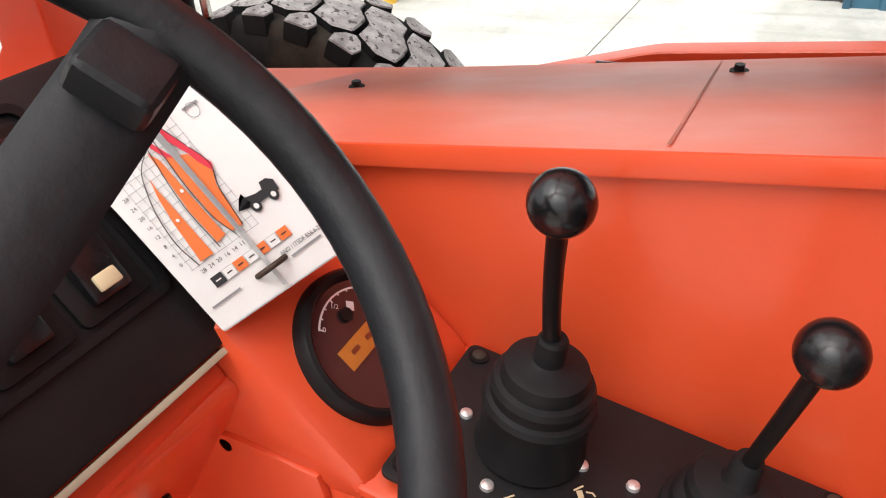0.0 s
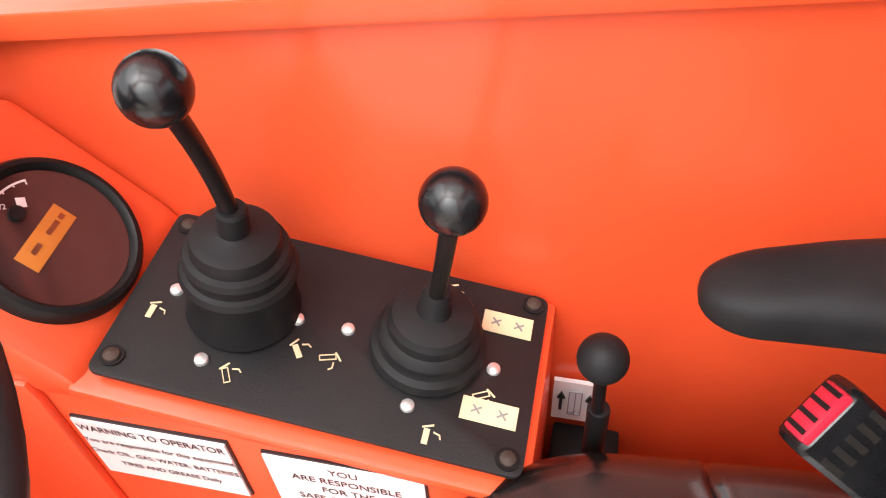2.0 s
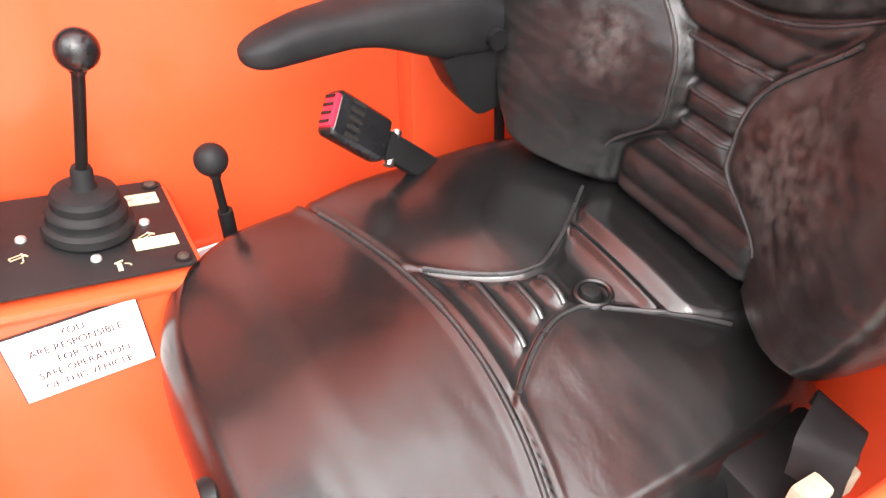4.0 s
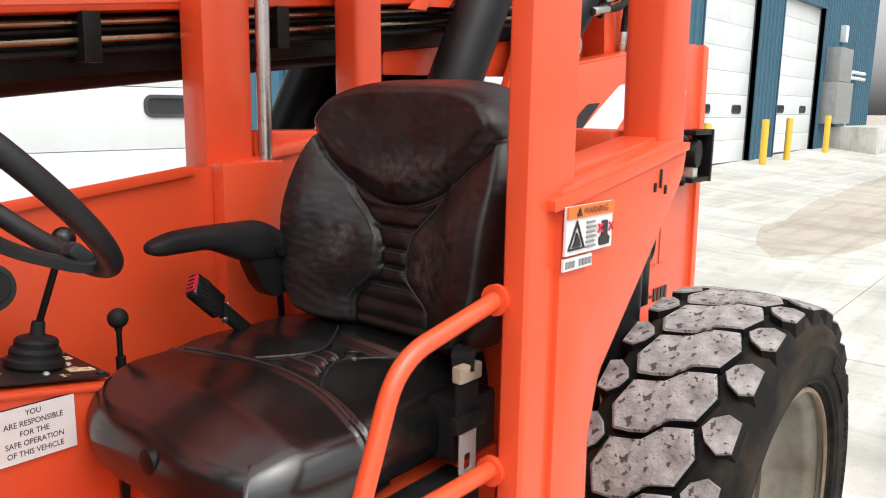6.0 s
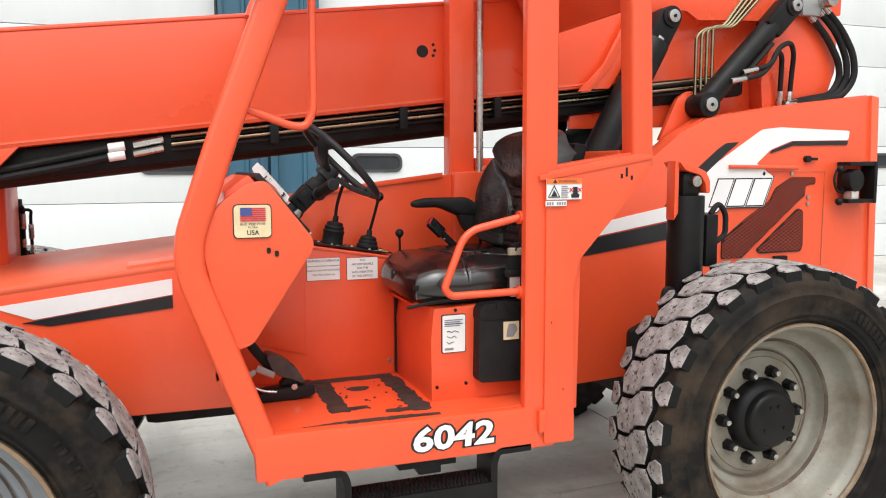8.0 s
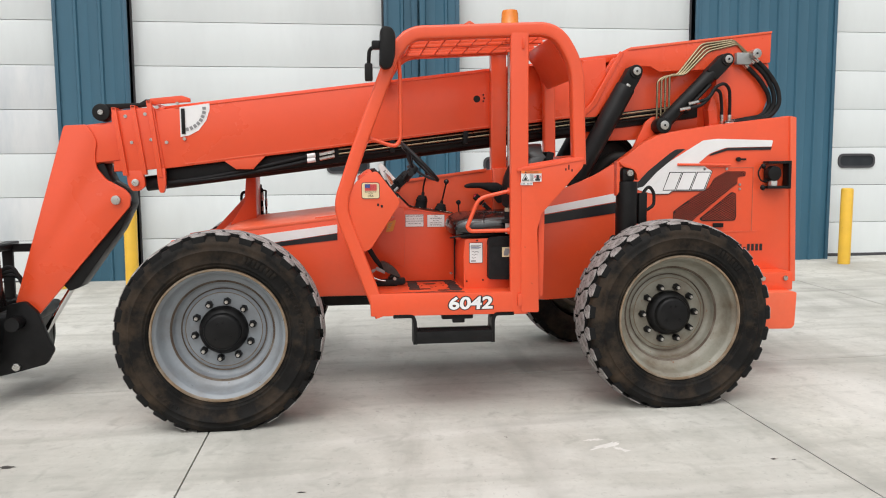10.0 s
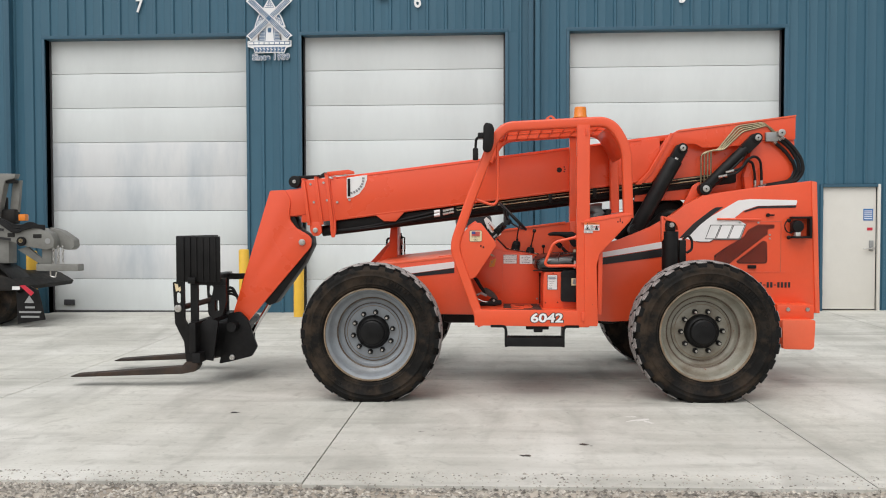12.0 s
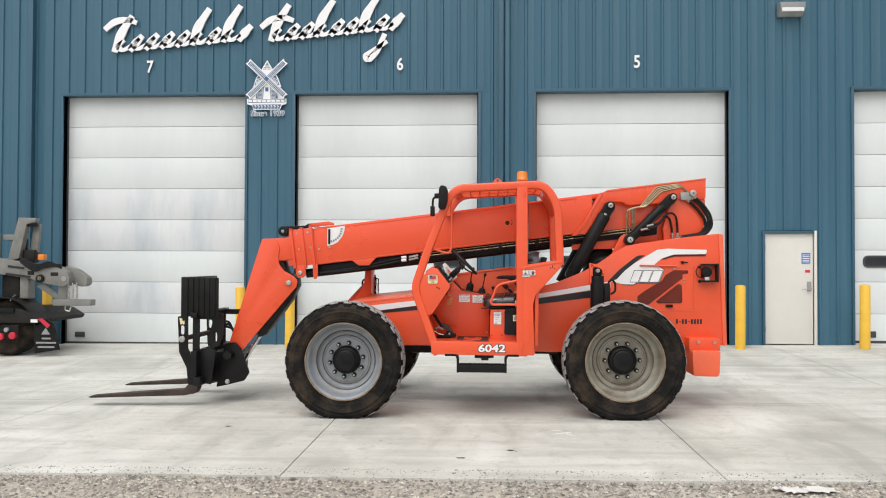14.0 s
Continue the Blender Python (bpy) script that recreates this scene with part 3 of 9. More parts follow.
slot2 = tagged(part("door_vent", box(7.29, 7.41, WALL_Y + 0.135, WALL_Y + 0.165, 0.25, 0.37, 0.012), SEAL), "small black vent slot low in the garage door", "vent", kind="structure")
md = thing("door_1", ((MAN_DOOR[0] + MAN_DOOR[1]) / 2, WALL_Y, 0.1), "white steel entrance door, closed, with a lever lock", "door", kind="structure")
mb = lift(5.8, WALL_Y)
part("door_leaf", box(MAN_DOOR[0] + 0.01, MAN_DOOR[1] - 0.01, WALL_Y + 0.01, WALL_Y + 0.06, mb + 0.02, MAN_DOOR[2] + mb, 0.004), DOOR_IVORY, md)
for xa, xb in ((MAN_DOOR[0] - 0.045, MAN_DOOR[0]), (MAN_DOOR[1], MAN_DOOR[1] + 0.045)):
    part("door_frame", box(xa, xb, WALL_Y - 0.045, WALL_Y + 0.08, mb - 0.02, MAN_DOOR[2] + mb + 0.05, 0.006), TRIM_BLUE if xa < MAN_DOOR[0] else DOOR_IVORY, md)
part("door_frame", box(MAN_DOOR[0], MAN_DOOR[1], WALL_Y - 0.045, WALL_Y + 0.08, MAN_DOOR[2] + mb + 0.003, MAN_DOOR[2] + mb + 0.05, 0.006), TRIM_BLUE, md)
part("lock_plate", box(MAN_DOOR[1] - 0.12, MAN_DOOR[1] - 0.05, WALL_Y - 0.012, WALL_Y + 0.012, mb + 1.02, mb + 1.2, 0.006), GREY_METAL, md)
lever = part("door_handle", cyl((MAN_DOOR[1] - 0.07, WALL_Y - 0.05, mb + 1.06), (MAN_DOOR[1] - 0.24, WALL_Y - 0.05, mb + 1.06), 0.012, bev=0.004), STEEL, md)
part("handle_rose", cyl((MAN_DOOR[1] - 0.075, WALL_Y - 0.06, mb + 1.06), (MAN_DOOR[1] - 0.075, WALL_Y + 0.0, mb + 1.06), 0.024), STEEL, md)
part("hinge", box(MAN_DOOR[0] - 0.005, MAN_DOOR[0] + 0.02, WALL_Y - 0.01, WALL_Y + 0.012, mb + 0.25, mb + 0.35, 0.003), GREY_METAL, md)
part("hinge", box(MAN_DOOR[0] - 0.005, MAN_DOOR[0] + 0.02, WALL_Y - 0.01, WALL_Y + 0.012, mb + 1.8, mb + 1.9, 0.003), GREY_METAL, md)
ns = thing("notice_sign", (6.07, WALL_Y, 1.6), "small blue notice sheet stuck on the entrance door", "sign")
part("sheet", box(5.985, 6.145, WALL_Y + 0.004, WALL_Y + 0.0095, mb + 1.54, mb + 1.74, 0), BLUE_SIGN, ns)
for k in range(5):
    part("text_bar", box(6.0, 6.13, WALL_Y + 0.001, WALL_Y + 0.0045, mb + 1.565 + k * 0.033, mb + 1.578 + k * 0.033, 0), SIGN_WHITE, ns)
part("text_bar", box(6.05, 6.14, WALL_Y + 0.004, WALL_Y + 0.0095, mb + 1.37, mb + 1.42, 0), RED, ns)


def bollard(x, y, h=1.18, lean=0.0):
    z = lift(x, y)
    ob = part("bollard", lathe_up([(0.0, 0.0), (0.088, 0.0), (0.088, h - 0.03), (0.078, h - 0.006), (0.05, h), (0.0, h + 0.004)], 20), YELLOW)
    ob.matrix_basis = pose(x, y, z - 0.02, 0, lean, 0)
    return tagged(ob, "yellow painted steel pipe bollard beside a garage door", "bollard", "bollards along the building")


def lathe_up(profile, seg=20):
    return move(lathe(profile, seg), Matrix.Rotation(radians(90), 4, "X"))


for bx, by in ((-8.37, 6.1), (-4.6, 6.1), (-3.66, 6.1), (4.66, 6.1), (6.87, 6.1), (11.2, 6.1), (15.3, 6.1), (16.45, 6.1), (20.3, 6.1), (22.3, 6.1), (26.2, 6.1)):
    bollard(bx, by, lean=0.4 * math.sin(bx * 3))

# Sign shapes over the doors; the sign writer's script is left as plain brush strokes.
sign = thing("wall_sign", (-4.5, WALL_Y, 6.1), "large white brush script sign mounted on the siding", "sign")


def stroke(pts, w=0.09):
    p = rounded([(x, WALL_Y - 0.07, z) for x, z in pts], 0.25, 5)
    n = len(p)
    b = bmesh.new()
    rings = []
    for i, q in enumerate(p):
        t = (p[min(i + 1, n - 1)] - p[max(i - 1, 0)]).normalized()
        side = Vector((-t.z, 0, t.x))
        ww = w * (0.45 + 0.55 * math.sin(math.pi * (0.12 + 0.76 * i / (n - 1)))) * (0.75 + 0.5 * abs(t.z))
        a, c = q + side * ww * 0.5, q - side * ww * 0.5
        rings.append([b.verts.new(a), b.verts.new(c), b.verts.new(c + Vector((0, 0.03, 0))), b.verts.new(a + Vector((0, 0.03, 0)))])
    for r, s in zip(rings, rings[1:]):
        for k in range(4):
            b.faces.new((r[k], r[(k + 1) % 4], s[(k + 1) % 4], s[k]))
    b.faces.new(rings[0])
    b.faces.new(rings[-1])
    return b


# Two groups of slanted brush marks, with the sign's rhythm of tall and low ones.
rnd = random.Random(3)
for x0, x1, tall in ((-7.5, -4.5, (0, 5, 7)), (-4.35, -1.5, (0, 3, 6))):
    n = 9
    for k in range(n):
        x = x0 + 0.25 + (x1 - x0 - 0.5) * k / (n - 1)
        z = 5.80 + 0.20 * (k / (n - 1)) + (0.18 if x0 > -5 else 0)
        h = 0.72 if k in tall else 0.30
        part("brush_stroke", stroke([(x - 0.10, z), (x + 0.02, z + h * 0.5), (x + 0.16 + 0.1 * (h > 0.5), z + h)], 0.15), SIGN_WHITE, sign)
        if k < n - 1:
            part("brush_stroke", stroke([(x + 0.10, z + 0.24), (x - 0.04, z + 0.12), (x + 0.06, z + 0.02), (x + 0.26, z + 0.14)], 0.10), SIGN_WHITE, sign)
    part("brush_stroke", stroke([(x0 - 0.05, 6.25), (x0 + 0.15, 6.42), (x0 + 0.42, 6.45), (x0 + 0.60, 6.38)], 0.15), SIGN_WHITE, sign)
part("brush_stroke", stroke([(-1.95, 6.1), (-2.1, 5.75), (-2.28, 5.58), (-2.33, 5.68), (-1.9, 5.95)], 0.12), SIGN_WHITE, sign)

for digit, bx in (("7", -6.637), ("6", -1.654), ("5", 2.907)):
    bn = thing("bay_number", (bx, WALL_Y, 5.5), "white bay number fixed to the blue siding", "sign", "bay numbers")
    lettering(digit, (bx, WALL_Y - 0.036, 5.497), (1, 0, 0), (0, 0, 1), 0.235, SIGN_WHITE, bn, "digit", thick=0.004, offset=0.03, stretch=0.8)

mill = thing("windmill_sign", (-4.28, WALL_Y, 5.1), "white and blue windmill shaped sign board on the siding", "sign")
MX, MY = -4.275, WALL_Y - 0.05


def mill_sheet(name, pts, mat, step, parent=mill):
    """A flat piece of the sign, each step 4 mm nearer the yard."""
    return part(name, prism([(MX + x, z) for x, z in pts], MY - 0.004 * step, MY - 0.004 * step + (0.02 if step == 0 else 0.0035), 0), mat, parent)


# Board cut to the mill's outline, with cap, eaves, tower, gallery, stone base and sails on it.
mill_sheet("tower", [(-0.275, 5.085), (-0.215, 5.27), (-0.115, 5.42), (0.0, 5.615), (0.115, 5.42), (0.215, 5.27), (0.285, 5.085), (0.19, 5.08), (0.22, 4.835), (-0.22, 4.835), (-0.19, 5.08)], SIGN_WHITE, 0)
mill_sheet("base", [(-0.395, 4.85), (-0.395, 4.745), (-0.29, 4.715), (-0.265, 4.63), (0.265, 4.635), (0.30, 4.72), (0.39, 4.745), (0.39, 4.85)], SIGN_WHITE, 1)
mill_sheet("cap_face", [(-0.085, 5.43), (0.0, 5.575), (0.085, 5.43)], SIGN_BLUE, 1)
for k in range(4):
    w = 0.075 - 0.019 * k
    for q in range(3):
        xa = -w + q * 2 * w / 3
        mill_sheet("brick", [(xa + 0.004, 5.438 + 0.031 * k), (xa + 2 * w / 3 - 0.004, 5.438 + 0.031 * k), (xa + 2 * w / 3 - 0.006, 5.460 + 0.031 * k), (xa + 0.006, 5.460 + 0.031 * k)], SIGN_WHITE, 2)
for s in (-1, 1):
    mill_sheet("eave", [(s * 0.115, 5.335), (s * 0.185, 5.285), (s * 0.25, 5.115), (s * 0.135, 5.115), (s * 0.09, 5.25)][::s], SIGN_BLUE, 1)
    for k in range(4):
        xa = s * (0.128 + 0.030 * k)
        mill_sheet("shingle", [(xa - 0.008, 5.13), (xa + 0.008, 5.13), (xa + 0.008 - s * 0.02, 5.235 - 0.012 * k), (xa - 0.008 - s * 0.02, 5.235 - 0.012 * k)], SIGN_WHITE, 2)
        mill_sheet("shingle", [(xa - 0.009 - s * 0.026, 5.25 - 0.012 * k), (xa + 0.007 - s * 0.026, 5.25 - 0.012 * k), (xa + 0.006 - s * 0.034, 5.29 - 0.016 * k), (xa - 0.008 - s * 0.034, 5.29 - 0.016 * k)], SIGN_WHITE, 2)
    mill_sheet("side_roof", [(s * 0.19, 4.852), (s * 0.335, 4.852), (s * 0.19, 5.02)][::s], SIGN_WHITE, 0)
    for k in range(9):
        mill_sheet("tower_course", [(s * (0.085 + 0.001 * k), 5.075 - 0.026 * k), (s * (0.155 + 0.005 * k), 5.075 - 0.026 * k), (s * (0.155 + 0.005 * k), 5.060 - 0.026 * k), (s * (0.085 + 0.001 * k), 5.060 - 0.026 * k)][::s], SIGN_BLUE, 1)
    mill_sheet("tower_edge", [(s * 0.055, 5.16), (s * 0.066, 5.16), (s * 0.088, 4.852), (s * 0.077, 4.852)][::s], SIGN_BLUE, 1)
mill_sheet("door", [(-0.032, 4.995), (0.028, 4.995), (0.028, 5.075), (-0.032, 5.075)], SIGN_BLUE, 1)
mill_sheet("gallery", [(-0.375, 4.775), (0.37, 4.775), (0.37, 4.835), (-0.375, 4.835)], SIGN_BLUE, 2)
mill_sheet("stone_band", [(-0.255, 4.648), (0.255, 4.65), (0.285, 4.735), (-0.285, 4.735)], SIGN_BLUE, 2)
for k in range(8):
    xa = -0.368 + k * 0.092
    mill_sheet("gallery_board", [(xa, 4.785), (xa + 0.078, 4.785), (xa + 0.078, 4.825), (xa, 4.825)], SIGN_WHITE, 3)
    for q in range(3):
        xb, zb = -0.25 + k * 0.064 + 0.012 * (q % 2), 4.658 + 0.026 * q
        mill_sheet("stone", [(xb, zb), (xb + 0.030 + 0.006 * ((k + q) % 3), zb), (xb + 0.034, zb + 0.013), (xb + 0.004, zb + 0.013)], SIGN_WHITE, 3)
for a in (43.5, 136.5, 223.0, 317.0):
    m = Matrix.Translation((MX, MY - (0.020 if a in (43.5, 223.0) else 0.034), 5.232)) @ Matrix.Rotation(radians(-a), 4, "Y")
    sail = part("sail", move(prism([(0.001, -0.058), (0.515, -0.062), (0.495, 0.0), (0.515, 0.062), (0.001, 0.058)], -0.002, 0.004, 0), m), SIGN_WHITE, mill)
    part("sail_cloth", move(box(0.001, 0.475, -0.0055, -0.0025, -0.042, 0.042, 0), m), SIGN_BLUE, sail)
    for k in range(15):
        for q in (-1, 0, 1):
            part("lattice", move(box(0.042 + k * 0.0285, 0.057 + k * 0.0285, -0.009, -0.006, q * 0.026 - 0.007, q * 0.026 + 0.007, 0), m), SIGN_WHITE, sail)
for word, dx in (("Since", -0.155), ("1939", 0.205)):
    lettering(word, (MX + dx, MY - 0.001, 4.558), (1, 0, 0), (0, 0, 1), 0.105, SIGN_WHITE, mill, "lettering_edge", thick=0.004, offset=0.075, stretch=1.02)
    lettering(word, (MX + dx, MY - 0.010, 4.558), (1, 0, 0), (0, 0, 1), 0.105, SIGN_BLUE, mill, "lettering", thick=0.003, offset=-0.010, stretch=1.02)


def wall_light(x, z):
    w = thing("wall_light", (x, WALL_Y, z), "bronze wall pack light with a ribbed glass front", "lamp")
    part("housing", prism([(0, 0.13), (0.22, 0.10), (0.20, -0.02), (0.05, -0.13), (0, -0.13)], x - 0.23, x + 0.23, 0.01, m=Matrix.Translation((x * 0, WALL_Y - 0.02, z)) @ Matrix.Rotation(radians(-90), 4, "Z")), GREY_METAL, w)
    part("lens", move(box(-0.2, 0.2, -0.006, 0.02, -0.09, 0.055, 0.006), Matrix.Translation((x, WALL_Y - 0.215, z + 0.015)) @ Matrix.Rotation(radians(-12), 4, "X")), DOOR_WHITE, w)


wall_light(5.76, 6.45)
wl2 = thing("wall_light", (29.0, WALL_Y, 4.3), "small square wall light on the siding", "lamp")
part("housing", box(28.8, 29.15, WALL_Y - 0.2, WALL_Y, 4.05, 4.6, 0.02), DOOR_WHITE, wl2)
eb = thing("electrical_cabinet", (28.0, WALL_Y, 1.0), "grey electrical cabinets mounted one above another on the wall", "cabinet")
part("cabinet_body", box(27.2, 29.2, WALL_Y - 0.5, WALL_Y, 1.35, 2.7, 0.02), GREY_METAL, eb)
part("cabinet_body", box(27.4, 29.0, WALL_Y - 0.45, WALL_Y, 2.72, 3.8, 0.02), GREY_METAL, eb)
part("conduit", tube(rounded([(29.1, WALL_Y - 0.3, 2.6), (29.5, WALL_Y - 0.3, 3.1), (31.5, WALL_Y - 0.3, 3.1)], 0.3), 0.06), DOOR_WHITE, eb)
part("conduit", tube(rounded([(29.3, WALL_Y - 0.3, 0.4), (29.3, WALL_Y - 0.3, 2.9), (31.5, WALL_Y - 0.3, 2.9)], 0.3), 0.06), DOOR_WHITE, eb)
ramp_block = tagged(part("concrete_ramp", box(28.2, 34, WALL_Y - 1.6, WALL_Y - 0.01, 0.2, 1.25, 0.02), CONCRETE), "concrete landing block against the building", "ramp", kind="structure")


# Marks on the concrete: spilt oil, dried paint and tyre smears, as thin films with ragged outlines.
def blot(name, x, y, rx, ry, seed, mat, rot=0.0):
    rnd2 = random.Random(seed)
    n = 22
    pts = []
    for k in range(n):
        t = 2 * math.pi * k / n
        r = 1 + 0.42 * rnd2.uniform(-1, 1)
        px, py = rx * r * math.cos(t), ry * r * math.sin(t)
        pts.append((x + px * math.cos(rot) - py * math.sin(rot), y + px * math.sin(rot) + py * math.cos(rot)))
    b = bmesh.new()
    b.faces.new([b.verts.new((px, py, lift(px, py) + 0.0015)) for px, py in pts])
    part(name, b, mat, pavement)


OIL = material("oil_stain", (0.05, 0.046, 0.042), 0.5, vary=0.2, scale=12, bump=0.1)
SPILL = material("dried_paint_spill", (0.66, 0.65, 0.62), 0.7, vary=0.1, scale=12, bump=0.1)
for k, (x, y, rx, ry) in enumerate(((0.25, -1.42, 0.032, 0.022), (0.30, -1.46, 0.012, 0.008), (1.62, -1.05, 0.02, 0.008), (1.72, -1.08, 0.014, 0.006), (-2.6, -0.5, 0.05, 0.02), (-0.182, -1.71, 0.035, 0.022), (-0.95, -1.1, 0.02, 0.008), (-0.85, -1.2, 0.012, 0.005))):
    blot("oil_spot", x, y, rx, ry, k, OIL)
for k, (x, y, rx, ry, a) in enumerate(((0.79, -0.70, 0.10, 0.026, 0.5), (0.85, -0.78, 0.06, 0.020, -0.9), (0.74, -0.60, 0.05, 0.015, 0.1))):
    blot("paint_spill", x, y, rx, ry, 30 + k, SPILL, a)
for k, (x, y, rx, ry, a) in enumerate(((2.27, -2.55, 0.10, 0.075, 0.2), (2.46, -2.52, 0.11, 0.09, -0.2), (2.17, -2.50, 0.05, 0.03, 0.4))):
    blot("paint_spill", x, y, rx, ry, 60 + k, SPILL, a)

# ---- the telescopic handler ----
YC = 1.12
tele = thing("telescopic_handler", (0, YC, 0), "orange telescopic handler parked on concrete, with forks lowered", "telehandler")


def sym(y):
    return 2 * YC - y


# -- wheels --
def tyre_profile():
    return [(0.395, 0.000), (0.409, -0.021), (0.423, -0.056), (0.446, -0.081), (0.456, -0.0855), (0.459, -0.089), (0.463, -0.0895), (0.466, -0.088), (0.489, -0.095), (0.530, -0.0925), (0.533, -0.0955), (0.538, -0.0955), (0.541, -0.091), (0.564, -0.083), (0.573, -0.086), (0.590, -0.076), (0.612, -0.061), (0.617, -0.047),
            (0.621, 0.023), (0.623, 0.094), (0.621, 0.165), (0.617, 0.236), (0.612, 0.250), (0.590, 0.264), (0.564, 0.275), (0.524, 0.285), (0.481, 0.282), (0.437, 0.271), (0.395, 0.236)]


def rim_profile():
    return [(0.410, -0.065), (0.418, -0.055), (0.408, -0.035), (0.392, -0.028), (0.385, -0.006), (0.379, 0.030), (0.369, 0.062), (0.350, 0.084), (0.327, 0.094), (0.319, 0.102), (0.316, 0.120), (0.314, 0.142),
            (0.303, 0.156), (0.285, 0.162), (0.270, 0.163), (0.260, 0.155), (0.246, 0.148), (0.200, 0.145), (0.150, 0.146)]


def block_shape(pts, depth):
    """One tread block: pts in (along, across) metres, on the tyre's round."""
    b = bmesh.new()
    lo, mid, hi = [], [], []
    pts = [(-p, -0.074 + (q + 0.052) * 0.90) for p, q in reversed(pts)]
    ca, cc = sum(p[0] for p in pts) / len(pts), sum(p[1] for p in pts) / len(pts)
    for a, y in pts:
        crown = 0.625 - 0.55 * (y - 0.10) ** 2
        for ring, r, k in ((lo, crown - 0.03, 1.05), (mid, crown + depth - 0.005, 0.985), (hi, crown + depth, 0.93)):
            t = (ca + (a - ca) * k) / 0.62
            yy = cc + (y - cc) * k
            ring.append(b.verts.new((r * math.sin(t), yy, r * math.cos(t))))
    n = len(pts)
    for p, q, k in ((lo, mid, 1), (mid, hi, 0)):
        for i in range(n):
            f = b.faces.new((p[i], p[(i + 1) % n], q[(i + 1) % n], q[i]))
            f.material_index = k
    b.faces.new(hi)
    return b


PITCH_N = 27
BLOCKS = [
    [(-0.004, 0.044), (0.056, 0.018), (0.124, 0.046), (0.133, 0.082), (0.140, 0.106), (0.180, 0.150), (0.188, 0.190), (0.190, 0.240), (0.135, 0.266), (0.062, 0.238), (0.057, 0.190), (0.050, 0.156), (0.010, 0.112), (0.003, 0.082)],
    [(0.094, -0.052), (0.168, -0.052), (0.180, -0.020), (0.160, 0.014), (0.132, 0.030), (0.104, 0.014), (0.084, -0.020)],
    [(0.020, 0.330), (0.014, 0.296), (0.036, 0.266), (0.062, 0.252), (0.088, 0.266), (0.108, 0.296), (0.100, 0.330)],
]
BLOCK_MESH = []
for pts in BLOCKS:
    me = to_mesh("tread_block", block_shape(pts, 0.027), TREAD)
    me.materials.append(TREAD_SIDE)
    BLOCK_MESH.append(me)
tyre_shape = lathe(tyre_profile(), 96, caps=False)
# The loaded tyre stands flat on the ground and bulges a little there.
for v in tyre_shape.verts:
    if v.co.z < -0.42:
        v.co.y += (v.co.y - 0.095) * 0.10 * min(1, (-0.42 - v.co.z) / 0.12)
    v.co.z = max(v.co.z, -0.6065)
TYRE_MESH = to_mesh("tyre", tyre_shape, TYRE, 50)
LETTER_RIB = to_mesh("sidewall_rib", lathe([(0.437, -0.074), (0.440, -0.083), (0.446, -0.084), (0.449, -0.080)], 96, caps=False), TYRE, 50)
RIM_MESHES = [to_mesh("wheel", lathe(rim_profile(), 72, caps=False), m, 50) for m in (RIM_GREY, RIM_CREAM)]
EDGE_MESH = to_mesh("rim_edge", lathe([(0.406, -0.061), (0.410, -0.069), (0.421, -0.067), (0.423, -0.053), (0.408, -0.047)], 72, caps=False), RIM_RUST, 50)
HUB_MESH = to_mesh("hub", lathe([(0.0, 0.044), (0.095, 0.044), (0.111, 0.050), (0.118, 0.062), (0.120, 0.082), (0.132, 0.088), (0.148, 0.104), (0.154, 0.120), (0.156, 0.148)], 40, caps=False), BLACK, 40)
NUT_MESH = to_mesh("wheel_nut", cyl((0, 0.106, 0), (0, 0.149, 0), 0.022, 0.027, seg=6, bev=0.003), BLACK)
STUD_MESH = to_mesh("stud", cyl((0, 0.092, 0), (0, 0.110, 0), 0.011, seg=10), STEEL)
# Thin rings that colour rust and shade into two steps of the rim.
GROOVE_MESHES = [to_mesh("rim_groove", lathe([(q + 0.007, h - 0.004), (q, h - 0.002), (q - 0.007, h + 0.004)], 64, caps=False), RIM_GROOVE_SHADE, 50) for q, h in ((0.3235, 0.0965), (0.266, 0.159))]
RING_MESH = to_mesh("flange_ring", lathe([(0.238, 0.152), (0.243, 0.144), (0.250, 0.154)], 48, caps=False), RIM_RUST, 50)
CAP_BUMP = to_mesh("hub_bolt", cyl((0, 0.040, 0), (0, 0.048, 0), 0.008, seg=6), BLACK)


def bar_letters(parent, m, rot):
    """Raised marks of a size mark on the sidewall, as plain bars."""
    for k in range(22):
        if k in (8, 9, 14):
            continue
        a = radians(rot + k * 3.3)
        w = 0.010 if k < 9 else 0.006
        me = to_mesh("sidewall_mark", move(box(-w, w, -0.0985, -0.088, 0.482 if k < 9 else 0.500, 0.524, 0.002), Matrix.Rotation(a, 4, "Y")), TYRE)
        ob = part("sidewall_mark", me, None, parent)
        ob.matrix_parent_inverse = Matrix.Identity(4)


